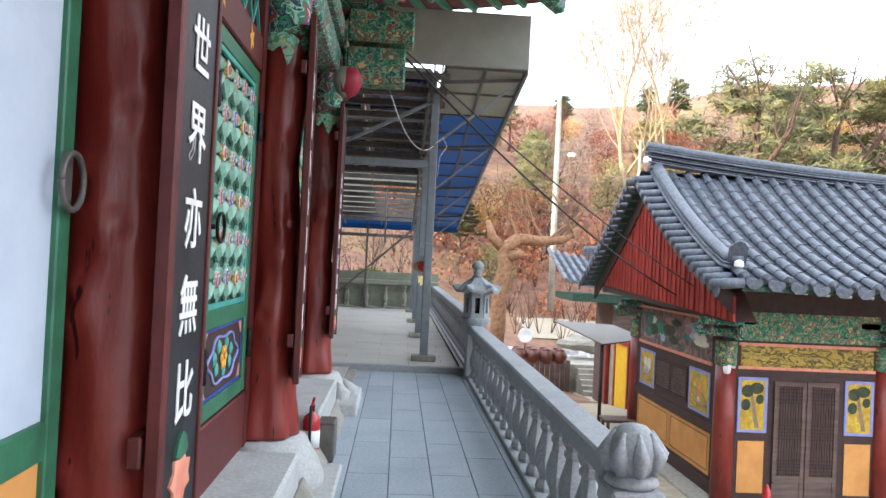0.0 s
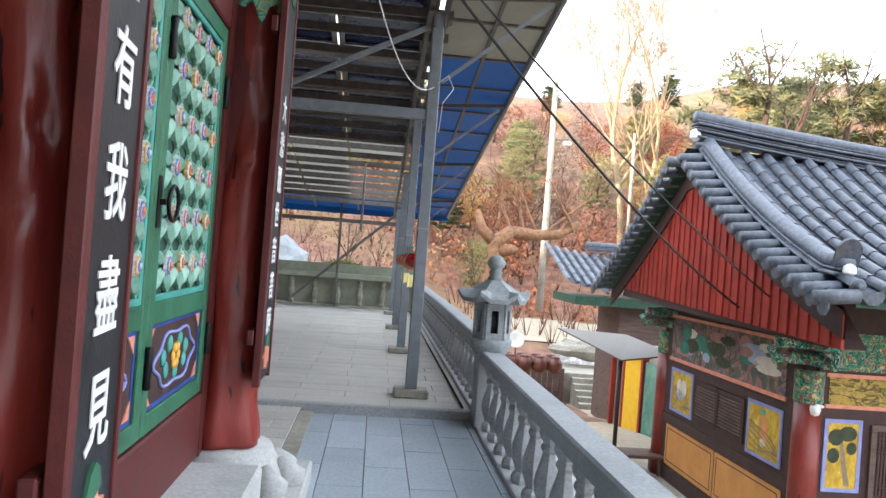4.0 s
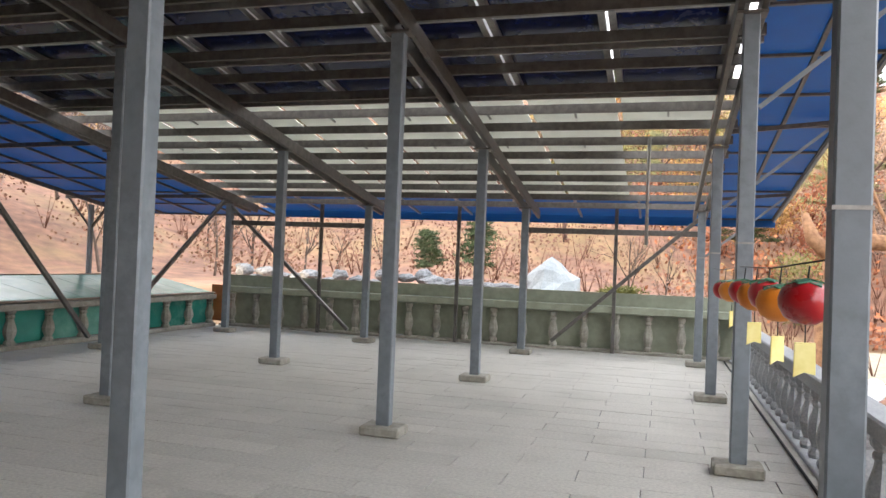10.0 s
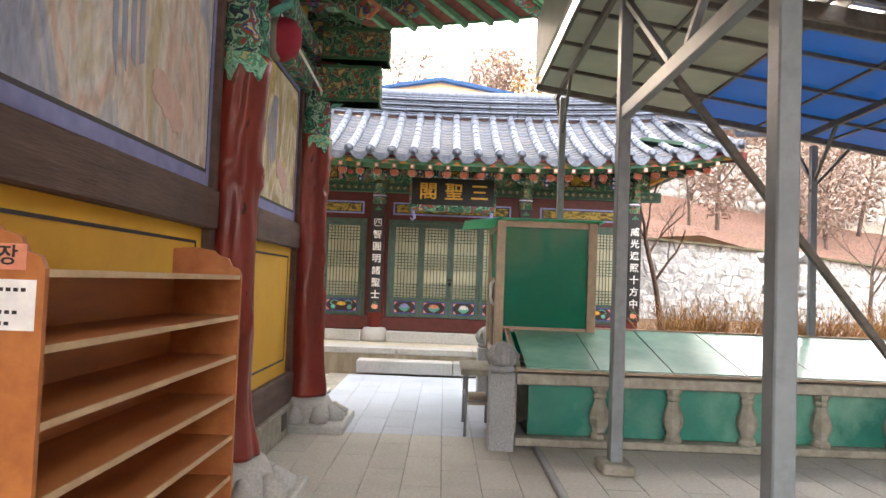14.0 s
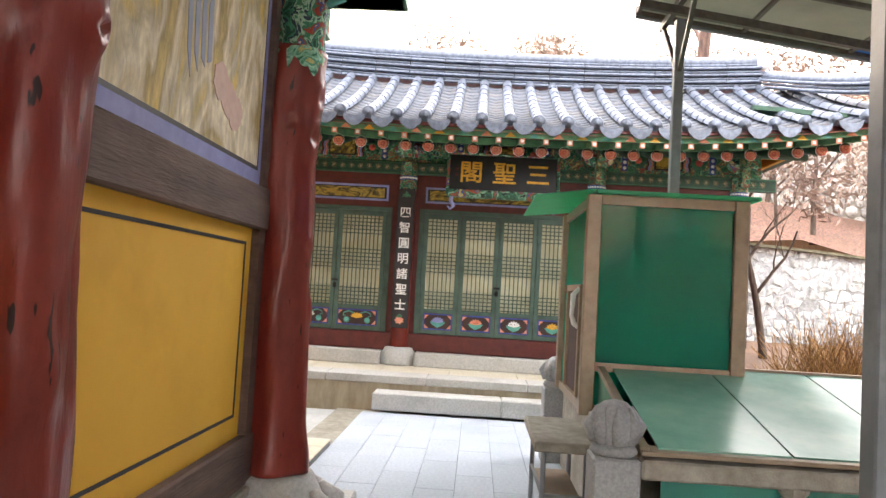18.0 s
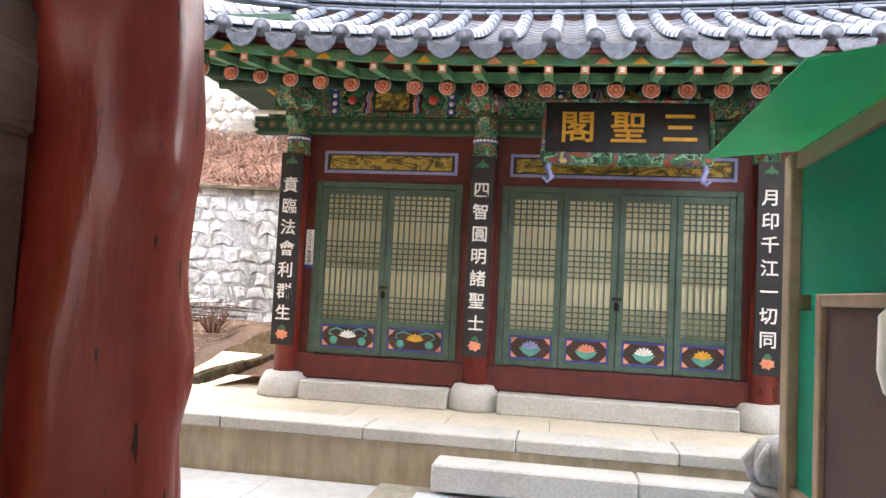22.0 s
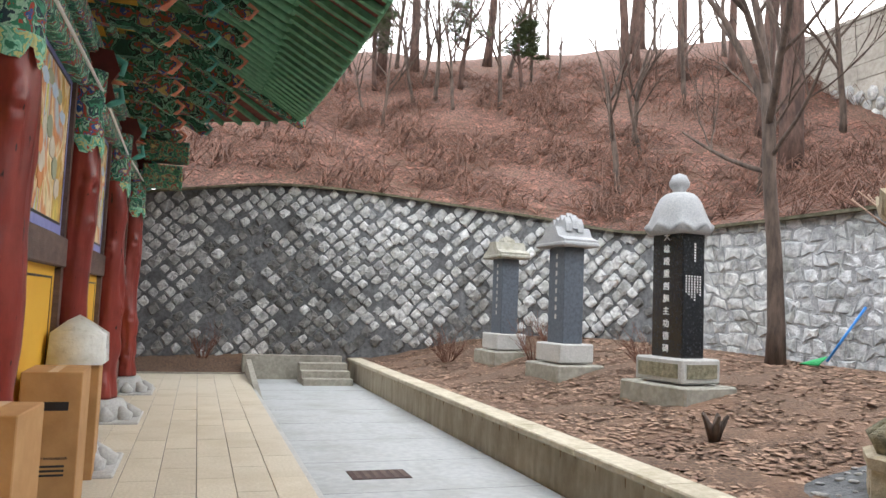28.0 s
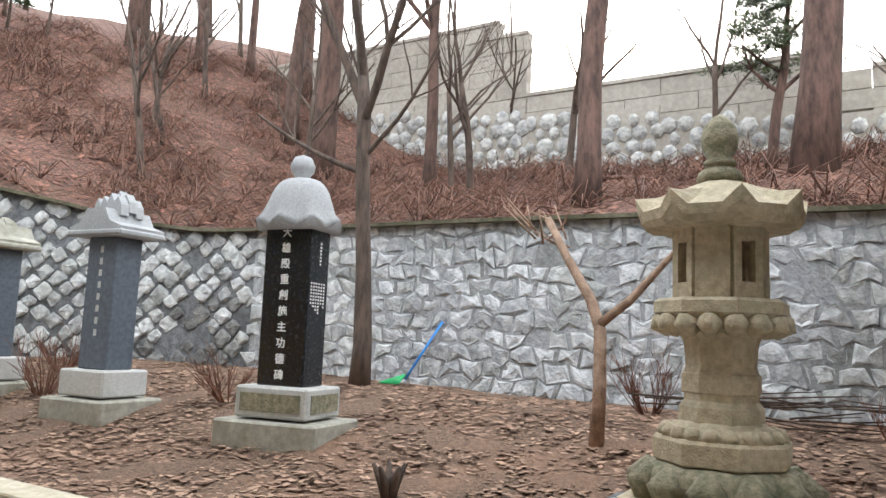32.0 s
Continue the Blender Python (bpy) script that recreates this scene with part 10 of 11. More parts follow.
def bare_mesh(name, height, r, depth, seed, mat, lean=0.06, upright=0.25, minr=0.004, trunk=0.45):
    rnd = random.Random(seed)
    g, tr = G(), G()
    p = Vector((0, 0, -0.15))
    pts, rad = [p.copy()], [r * 1.25]
    d = Vector((rnd.uniform(-lean, lean), rnd.uniform(-lean, lean), 1)).normalized()
    n = 7
    for k in range(n):
        d = (d + Vector((rnd.uniform(-1, 1), rnd.uniform(-1, 1), 0)) * 0.07).normalized()
        p = p + d * height * trunk / n * 1.0
        pts.append(p.copy())
        rad.append(r * (1 - 0.30 * (k + 1) / n))
    tr.tube(pts, rad, 10, True, True)
    for k in range(4):
        at = rnd.randint(n - 3, n)
        a = rnd.uniform(0, 6.28)
        nd = (Vector((math.cos(a), math.sin(a), 0)) * (1 - upright) + Vector((0, 0, 1.0))).normalized()
        limb(g, pts[at], nd, height * rnd.uniform(0.22, 0.36), rad[at] * 0.62, depth, rnd, 7, 0.0, minr)
    limb(g, pts[-1], d, height * 0.35, rad[-1] * 0.8, depth, rnd, 7, 0.0, minr)
    return meshof("trunk", tr, mat), meshof("crown", g, mat)


def tree(mesh, x, y, z, rz, s, label, group="bare trees", cat="tree", name="bare_tree"):
    t = thing(name, label, cat, group, m=pose(x, y, z, 0, 0, rz) @ Matrix.Scale(s, 4))
    stand(t, mesh, Matrix.Identity(4))
    return t


def stand(t, mesh, m):
    place(mesh[0], "trunk", t, m)
    place(mesh[1], "crown", t, m)


BT = [bare_mesh("bare_tree", 9.0, 0.13, 3, 40 + k, BARK, 0.12) for k in range(4)]
FT = [bare_mesh("twiggy_tree", 9.0, 0.10, 4, 140 + k, BARK, 0.14, 0.2, 0.0035, 0.38) for k in range(3)]
BP = [bare_mesh("pine_trunk_tree", 11.0, 0.22, 2, 60 + k, PINEBARK, 0.10, 0.2, 0.006, 0.75) for k in range(2)]
GOLDT = bare_mesh("golden_tree", 15.0, 0.13, 6, 77, TANBARK, 0.05, 0.45, 0.007, 0.26)


def pine_crown(name, seed, w, h, clumps, mat):
    """A ragged crown of needle tufts on short limbs."""
    rnd = random.Random(seed)
    g = G()
    lobes = []
    for k in range(22):
        t, a = (k + 0.5) / 22, k * 2.4 + rnd.uniform(-0.4, 0.4)
        rad = w * (0.95 - 0.75 * t * t) * rnd.uniform(0.25, 0.95)
        lobes.append((Vector((rad * math.cos(a), rad * math.sin(a), h * t)), w * rnd.uniform(0.11, 0.18)))
    for k in range(clumps):
        o, lw = lobes[rnd.randrange(22)]
        c = o + Vector((rnd.gauss(0, lw * 1.15), rnd.gauss(0, lw * 1.15), rnd.gauss(0, lw * 0.24)))
        s = rnd.uniform(0.22, 0.42)
        for q in range(11):
            d = Vector((rnd.gauss(0, 1), rnd.gauss(0, 1), rnd.gauss(0.4, 0.6))).normalized()
            sd = d.orthogonal().normalized() * s * 0.10
            b = c + Vector((rnd.uniform(-s, s), rnd.uniform(-s, s), rnd.uniform(-s, s) * 0.35)) * 0.6
            g.add([b - sd, b + sd, b + d * s], [(0, 1, 2)])
    return meshof(name, g, mat)


NEEDLE = surface("pine_needles", hexc("4b5130"), hexc("77744a"), 3, 0.8, bump=0.0, vary=0.3, island=True, stain=hexc("857a4e"), stain_scale=0.5, stain_amount=0.8)
NEEDLED = surface("dark_needles", hexc("2c3a22"), hexc("4a5730"), 3, 0.8, bump=0.0, vary=0.3, island=True)
CROWN = [pine_crown("crown", 5 + k, 2.3, 4.6, 430, NEEDLE) for k in range(2)]
CROWND = pine_crown("crown", 15, 2.0, 3.4, 480, NEEDLED)
PTRUNK = bare_mesh("trunk", 8.0, 0.2, 2, 91, PINEBARK, 0.1, 0.1, 0.01, 0.8)


def pine(x, y, z, s, rz, dark=False):
    t = thing("pine_tree", "pine tree with ragged dark green crown" if dark else "pine tree with ragged olive-green crown", "tree", "pine trees", m=pose(x, y, z, 0, 0, rz) @ Matrix.Scale(s, 4))
    stand(t, PTRUNK, Matrix.Diagonal((1, 1, 0.8, 1)))
    place(CROWND if dark else CROWN[int(abs(x)) % 2], "crown", t, Matrix.Translation((0, 0, 3.6)))
    return t


# trees in and above the garden
wt = thing("bare_tree", "slender grey bare tree in front of the retaining wall", "tree", "bare trees", m=pose(-18.65, -1.35, bedz(-18.65, -1.35)))
part("trunk", G().tube([(0, 0, -0.1), (0.0, 0.02, 0.5), (-0.03, -0.05, 1.5), (0.02, -0.10, 2.6), (-0.02, -0.16, 3.5), (0.0, -0.20, 4.1)], [0.145, 0.12, 0.10, 0.09, 0.095, 0.07], 12), BARK, wt)
rw = random.Random(6)
for k, (h, d, ln, r) in enumerate(((3.4, (0.25, 0.55, 0.8), 2.6, 0.065), (3.6, (0.1, -0.5, 0.9), 2.8, 0.07), (4.0, (-0.1, -0.1, 1.0), 3.0, 0.075), (4.0, (0.3, 0.2, 0.9), 2.6, 0.06), (2.7, (0.3, -0.9, 0.35), 2.0, 0.04), (2.9, (0.2, 0.8, 0.6), 1.7, 0.035))):
    g = G()
    limb(g, Vector((0.0, -0.10 - 0.06 * (h - 2.6), h)), Vector(d).normalized(), ln, r, 3, rw, 7, 0.0, 0.005)
    part("branch", g, BARK, wt)
rnd = random.Random(21)
hill_trees = [(-21.8, -9.5, 1, 0.55), (-22.5, -6.0, 0, 0.7), (-25.0, -12.0, 2, 0.8), (-20.0, -15.0, 3, 0.75), (-17.5, -16.5, 1, 0.6), (-16.0, -14.5, 0, 0.55), (-14.0, -18.0, 2, 0.8), (-12.0, -15.5, 3, 0.55), (-24.5, -3.5, 2, 0.75), (-26.5, 1.5, 1, 0.7), (-24.0, 5.0, 3, 0.6), (-27.0, -8.0, 0, 0.9), (-22.0, -19.0, 1, 0.9), (-18.0, -21.0, 2, 0.9), (-27.0, 7.5, 0, 0.65), (-25.5, 12.5, 3, 0.6), (-23.5, 16.5, 2, 0.5), (-24.5, 20.0, 1, 0.6), (-10.5, -19.5, 0, 0.8), (-15.5, -23.0, 3, 0.9), (-28.5, -14.5, 1, 0.9), (-31.0, -19.0, 2, 0.9), (-24.5, -22.5, 0, 1.0), (-20.5, -25.0, 3, 0.9), (-29.0, -4.5, 3, 0.8)]
for x, y, k, s in hill_trees:
    tree(FT[k % 3], x, y, hillz(x, y), rnd.uniform(0, 360), s, "bare grey tree on the leaf-covered hillside")
for x, y, k, s in ((-22.2, 0.3, 0, 0.95), (-24.2, 3.4, 0, 1.5), (-24.2, -6.8, 1, 0.9), (-25.5, -9.2, 0, 0.95), (-22.5, 14.0, 0, 0.8), (-28.0, -11.0, 1, 1.0), (-17.0, -19.5, 0, 0.9)):
    tree(BP[k], x, y, hillz(x, y), rnd.uniform(0, 360), s, "tall reddish pine trunk on the hillside", "pine trunks")
for x, y, s in ((-26.8, 2.5, 0.55), (-19.5, -17.5, 0.5), (-16.5, -18.0, 0.45), (-14.0, -20.5, 0.5), (-21.5, -16.5, 0.4)):
    pine(x, y, hillz(x, y), s, rnd.uniform(0, 360), True)


for k in range(34):
    x, y = -30 + 24 * rnd.random(), -13 - 9 * rnd.random()
    if k % 3 == 0:
        tree(BP[k % 2], x, y, hillz(x, y), rnd.uniform(0, 360), rnd.uniform(0.6, 0.9), "tall reddish pine trunk on the hillside", "pine trunks")
    else:
        tree(FT[k % 3], x, y, hillz(x, y), rnd.uniform(0, 360), rnd.uniform(0.45, 0.85), "bare grey tree on the leaf-covered hillside")
for x, y, k, sc in ((-24.2, -6.9, 1, 1.05), (-23.7, -2.6, 2, 0.62), (-20.3, -8.1, 3, 0.6), (-22.0, -10.2, 0, 0.55), (-26.0, -1.5, 0, 0.7), (-25.0, -4.4, 1, 0.66)):
    tree((BP if k == 1 else BT)[k], x, y, hillz(x, y), 40 * k, sc, "bare tree leaning on the leaf-covered hillside")


def shrub(x, y, z, s, seed, mat, label, twigs=26):
    rr = random.Random(seed)
    g = G()
    for k in range(twigs):
        a = rr.uniform(0, 6.28)
        d = Vector((math.cos(a) * rr.uniform(0.2, 0.9), math.sin(a) * rr.uniform(0.2, 0.9), 1)).normalized()
        limb(g, Vector((x + 0.15 * s * math.cos(a), y + 0.15 * s * math.sin(a), z)), d, s * rr.uniform(0.5, 0.9), 0.008, 1, rr, 4, 0.0, 0.003)
    return solid("shrub", g, mat, label, "shrub", "dry shrubs")


TWIG = surface("reddish_twigs", hexc("5a3c30"), hexc("7a5443"), 8, 0.9, bump=0.0, vary=0.1)
OLIVETW = surface("rusty_bush_leaves", hexc("6d4a33"), hexc("8d6a48"), 5, 0.9, bump=0.0, vary=0.2)
for k, (x, y, s) in enumerate(((-16.4, -4.3, 0.55), (-15.6, -6.4, 0.6), (-17.2, -5.2, 0.6), (-17.0, -1.9, 0.5), (-18.8, 2.2, 0.6), (-17.6, 4.4, 0.45), (-11.2, -9.0, 0.6))):
    shrub(x, y, bedz(x, y), s, 300 + k, TWIG, "dry reddish-brown shrub in the garden bed")
for k, (x, y, s) in enumerate(((-13.2, 13.2, 0.9), (-12.8, 14.6, 0.8), (-13.4, 16.4, 0.8), (-13.0, 18.5, 0.7), (-14.6, 13.6, 0.7))):
    shrub(x, y, 0.5, s, 330 + k, OLIVETW, "rusty brown clipped bush", 60)
GOLDTW = surface("golden_dry_twigs", hexc("8a6238"), hexc("b48a55"), 8, 0.9, bump=0.0, vary=0.15)
for k in range(12):
    shrub(-12.95 - 0.12 * (k % 3), 12.7 + 0.52 * k, 0.5, 0.72 + 0.06 * (k % 4), 360 + k, GOLDTW, "golden-brown dry clipped bush beyond the glass case", 70)
tree(BT[1], -16.0, 17.5, 0.6, 20, 0.36, "small bare ornamental tree beyond the glass case")
tree(BT[3], -17.5, 14.0, 0.7, 130, 0.5, "small bare tree by the stone wall")
# pruned tree beside the lantern
pr = G()
rr = random.Random(8)
base = Vector((-17.14, 2.21, bedz(-17.14, 2.21)))
pr.tube([base, base + Vector((0.02, 0.03, 0.5)), base + Vector((0.0, 0.02, 0.95)), base + Vector((-0.05, -0.08, 1.2)), base + Vector((-0.15, -0.35, 1.6)), base + Vector((-0.2, -0.55, 1.95))], [0.064, 0.055, 0.051, 0.047, 0.038, 0.034], 10)
pr.tube([base + Vector((0, 0.02, 1.0)), base + Vector((0.02, 0.28, 1.2)), base + Vector((0.0, 0.5, 1.45)), base + Vector((0.05, 0.75, 1.7))], [0.043, 0.038, 0.030, 0.021], 8)
for k in range(14):
    a = base + Vector((-0.2, -0.55, 1.95)) + Vector((rr.uniform(-0.15, 0.1), rr.uniform(-0.2, 0.2), rr.uniform(-0.3, 0.0)))
    pr.tube([a, a + Vector((rr.uniform(-0.2, 0.2), rr.uniform(-0.35, 0.3), rr.uniform(0.1, 0.35)))], [0.012, 0.006], 4)
solid("pruned_tree", pr, surface("pale_peeling_bark", hexc("7d6656"), hexc("a88f7c"), 10, 0.9, bump=0.7, fine=25), "hard-pruned reddish tree with stubby branches", "tree")
stp = G()
for k in range(5):
    a = math.tau * k / 5
    stp.tube([(-15.56, 1.25, bedz(-15.56, 1.25)), (-15.56 + 0.05 * math.cos(a), 1.25 + 0.05 * math.sin(a), bedz(-15.56, 1.25) + 0.12), (-15.56 + 0.12 * math.cos(a), 1.25 + 0.12 * math.sin(a), bedz(-15.56, 1.25) + 0.24)], [0.05, 0.04, 0.015], 6)
solid("tree_stump", stp, BARK, "dark cut stump with short shoots", "stump")
# brush pile
bp = thing("brush_pile", "pile of cut dry branches lying at the wall foot", "branches")
for k in range(42):
    x, y = -18.5 + rr.uniform(-0.6, 0.5), 3.4 + rr.uniform(-0.9, 0.9)
    a = rr.uniform(-0.7, 0.7) + 1.57
    l = rr.uniform(0.3, 0.9)
    z = bedz(x, y) + rr.uniform(0.03, 0.28)
    part("branch", G().tube([(x - l * math.cos(a) / 2, y - l * math.sin(a) / 2, z), (x + l * math.cos(a) / 2, y + l * math.sin(a) / 2, z + rr.uniform(-0.08, 0.1))], [0.012, 0.006], 4), BARK, bp)
# rake leaning on the wall
rk = thing("bamboo_rake", "plastic rake with blue handle and green head leaning on the wall", "rake")
part("handle", G().tube([(-19.29, -1.09, bedz(-19.29, -1.09) + 0.08), (-19.62, -0.75, bedz(-19.3, -1.0) + 0.85)], 0.018, 8), surface("blue_plastic", hexc("2f7fd0"), hexc("3f90dd"), 5, 0.4, bump=0.02), rk)
hd = G()
for k in range(9):
    a = -0.5 + k / 8
    hd.tube([(-19.29, -1.09, bedz(-19.29, -1.09) + 0.14), (-19.16 + 0.04 * math.cos(a), -1.24 + 0.3 * a, bedz(-19.29, -1.09) + 0.02)], 0.012, 5)
part("head", hd, surface("green_plastic", hexc("1f9e5a"), hexc("2fb56c"), 5, 0.4, bump=0.02), rk)

# ---- cartons on the rear platform ----
def carton(x, y, z, w, d, h, turn, wrap, label):
    c = thing("cardboard_box", label, "cardboard box", "stacked cartons", m=pose(x, y, z, 0, 0, turn))
    part("body", G().box(-w / 2, w / 2, -d / 2, d / 2, 0, h, c=0.006), CARD, c)
    part("tape", G().box(-0.03, 0.03, -d / 2 - 0.001, d / 2 + 0.001, h, h + 0.002), PALEWOOD, c, "packing tape")
    part("logo_bar", G().box(-w * 0.30, w * 0.30, d / 2, d / 2 + 0.002, h * 0.74, h * 0.80).box(w / 2, w / 2 + 0.002, -d * 0.3, d * 0.3, h * 0.74, h * 0.80), BLACKP, c, "dark printed bar")
    if h > 0.6:
        letters("print", "INFRARED RAYS HEATER", w * 0.062, BLACKP, c, Matrix.Translation((0, d / 2 + 0.002, h * 0.42)) @ Euler((0, 0, math.pi)).to_matrix().to_4x4(), "small dark print")
        g = G()
        for k in range(3):
            g.box(-w * 0.3, w * (0.30 - 0.1 * k), d / 2, d / 2 + 0.002, h * (0.36 - 0.03 * k), h * (0.375 - 0.03 * k))
        part("small_print", g, BLACKP, c)
    return c


carton(-10.12, 0.98, UP, 0.38, 0.56, 1.0, 2, False, "tall brown heater carton standing against the wall")
carton(-10.13, 2.84, UP, 0.36, 0.48, 0.98, -3, False, "tall brown carton standing against the yellow wall")
carton(-10.10, -0.14, UP, 0.36, 0.46, 1.18, 3, False, "stacked brown cartons under a plastic cover")
part("green_band", G().box(-0.183, 0.183, 0.2305, 0.2315, 0.98, 1.0).box(-0.1825, -0.1815, -0.23, 0.23, 0.98, 1.0), TEAL, bpy.data.objects["cardboard_box.002"], "green strapping band")
wr = G()
wr.add([(-10.31, -0.40, 1.05), (-9.89, -0.40, 1.05), (-9.89, 0.12, 1.05), (-10.31, 0.12, 1.05), (-10.30, -0.39, 1.30), (-9.90, -0.39, 1.30), (-9.90, 0.11, 1.31), (-10.30, 0.11, 1.29), (-10.20, -0.25, 1.38), (-9.98, -0.25, 1.40), (-10.0, -0.05, 1.41), (-10.18, -0.05, 1.38), (-10.08, -0.16, 1.46)],
       [(0, 1, 5, 4), (1, 2, 6, 5), (2, 3, 7, 6), (3, 0, 4, 7), (4, 5, 9, 8), (5, 6, 10, 9), (6, 7, 11, 10), (7, 4, 8, 11), (8, 9, 12), (9, 10, 12), (10, 11, 12), (11, 8, 12)], True)
solid("plastic_cover", wr, PLASTIC, "clouded plastic cover draped over stacked cartons", "plastic sheet")

# ---- fallen leaves ----
LEAFM = surface("fallen_leaf", hexc("7d6252"), hexc("ab8e78"), 3, 0.85, bump=0.0, vary=0.28, island=True, stain=hexc("8f6e5b"), stain_scale=5)


HILLLEAF = surface("reddish_hill_leaf", hexc("4a312a"), hexc("8d6252"), 3, 0.9, bump=0.0, vary=0.3, island=True, stain=hexc("77503f"), stain_scale=2)


def litter(name, label, n, fn, seed, size, lean=None, mat=None):
    rr = random.Random(seed)
    g = G()
    for k in range(n):
        x, y, z = fn(rr)
        a = rr.uniform(0, 6.28)
        s = size * rr.uniform(0.6, 1.4)
        sx, sy = (lean(x, y) if lean else (0.0, 0.0))
        tx = rr.uniform(-0.18, 0.18) + sx * math.cos(a) + sy * math.sin(a)
        ty = rr.uniform(-0.18, 0.18) - sx * math.sin(a) + sy * math.cos(a)
        u, v = Vector((math.cos(a), math.sin(a), tx)), Vector((-math.sin(a), math.cos(a), ty)) * 0.55
        c = Vector((x, y, z + 0.012))
        g.add([c - u * s, c - v * s, c + u * s, c + v * s], [(0, 1, 2, 3)])
    solid(name, g, mat or LEAFM, label, "leaves", kind="stuff")


def bed_spot(r):
    x, y = -14.5 - 5.0 * r.random(), 4.7 - 13.5 * r.random()
    return x, y, bedz(x, y)


def hill_spot(r):
    while True:
        x, y = -30 + 22 * r.random(), -20 + 28 * r.random()
        d, top = behind_wall(x, y)
        if 0.3 < d < 13:
            return x, y, hillz(x, y) + 0.03


def hill_lean(x, y):
    z = hillz(x, y)
    return (hillz(x + 0.2, y) - z) / 0.2, (hillz(x, y + 0.2) - z) / 0.2


litter("bed_leaves", "dry brown leaves scattered over the bed", 20000, bed_spot, 1, 0.04)
litter("hill_leaves", "dry reddish leaves over the hillside", 34000, hill_spot, 2, 0.055, hill_lean, HILLLEAF)
gr = G()
rr = random.Random(6)
for k in range(2100):
    x, y, z = hill_spot(rr)
    patch = noise.noise((x * 0.45, y * 0.45, 9))
    if patch < -0.18:
        continue
    for q in range(11):
        a, h = rr.uniform(0, 6.28), rr.uniform(0.25, 0.95) * (1 + max(0, patch))
        c, sn = math.cos(a), math.sin(a)
        up = rr.uniform(0.1, 0.5)
        gr.tube([(x, y, z - 0.04), (x + 0.4 * h * c, y + 0.4 * h * sn, z + up * h), (x + 0.9 * h * c, y + 0.9 * h * sn, z + up * h * 0.5 + (hillz(x + 0.9 * h * c, y + 0.9 * h * sn) - z) * 0.8)], [0.010, 0.009, 0.004], 3, True, False)
solid("hill_brush", gr, surface("dry_straw_and_twigs", hexc("4a352c"), hexc("7d5a4a"), 3, 0.9, bump=0.0, vary=0.25, island=True), "dry brush and grass tufts on the hillside", "undergrowth", kind="stuff")


# ---- north and east: woods, pole, boulders, far hill ----
pl = thing("utility_pole", "tall concrete utility pole with a lamp", "utility pole")
part("pole", G().lathe([(0.20, -1.0), (0.17, 4.0), (0.13, 11.4)], 14, (8.7, 41.2, 0)), CONCRETE, pl)
part("arm", G().bar((8.5, 41.2, 8.0), (9.5, 41.1, 8.1), 0.08, 0.08), DKSTEEL, pl)
part("lamp", G().box(9.3, 9.7, 40.95, 41.2, 7.8, 8.0, c=0.05), WHITEP, pl)
pole2 = solid("far_pole", G().lathe([(0.16, -1), (0.12, 10)], 10, (19.0, 58.0, 2.0)), CONCRETE, "slim concrete pole on the far slope", "utility pole")
rnd = random.Random(31)
# big golden bare trees behind the lower hall
tree(GOLDT, 19.0, 59.5, landz(19, 59.5), 0, 2.15, "tall bare golden-lit tree on the slope", "tall bare trees")
tree(GOLDT, 21.2, 60.5, landz(21.2, 60.5), 140, 2.0, "tall bare golden-lit tree on the slope", "tall bare trees")
tree(GOLDT, 44.0, 58.0, landz(44, 58), 200, 1.0, "tall bare golden-lit tree on the slope", "tall bare trees")
for x, y, s in ((19.5, 42.0, 2.1), (24.8, 43.5, 2.15), (32.5, 46.0, 2.2), (38.5, 46.0, 2.3), (45.0, 47.0, 2.3), (29.0, 54.0, 1.9), (49.0, 50.0, 2.3), (4.0, 62.0, 1.1), (10.5, 58.0, 1.2)):
    pine(x, y, landz(x, y) - 0.3, s, rnd.uniform(0, 360))


def leafy(name, seed, w, h, n, mat, size):
    """A thin cloud of small leaf sprays round rising twigs."""
    rr = random.Random(seed)
    g = G()
    for k in range(n):
        a, t = rr.uniform(0, 6.28), rr.random()
        r = w * math.sqrt(rr.random()) * (0.35 + 1.3 * t * (1.15 - t) * 1.6)
        c = Vector((r * math.cos(a), r * math.sin(a), h * (0.18 + 0.82 * t) + rr.uniform(-0.2, 0.2)))
        for q in range(5):
            b = c + Vector((rr.gauss(0, 0.22), rr.gauss(0, 0.22), rr.gauss(0, 0.22)))
            d = Vector((rr.gauss(0, 1), rr.gauss(0, 1), rr.gauss(0.5, 1))).normalized() * size * rr.uniform(0.6, 1.3)
            e = d.orthogonal().normalized() * size * 0.32
            g.add([b - d, b + e, b + d, b - e], [(0, 1, 2, 3)])
    return meshof(name, g, mat)


def foliage(name, a, b, c):
    return surface(name, hexc(a), hexc(b), 0.8, 0.9, bump=0.0, vary=0.3, island=True, stain=hexc(c), stain_scale=0.12, stain_amount=0.8)


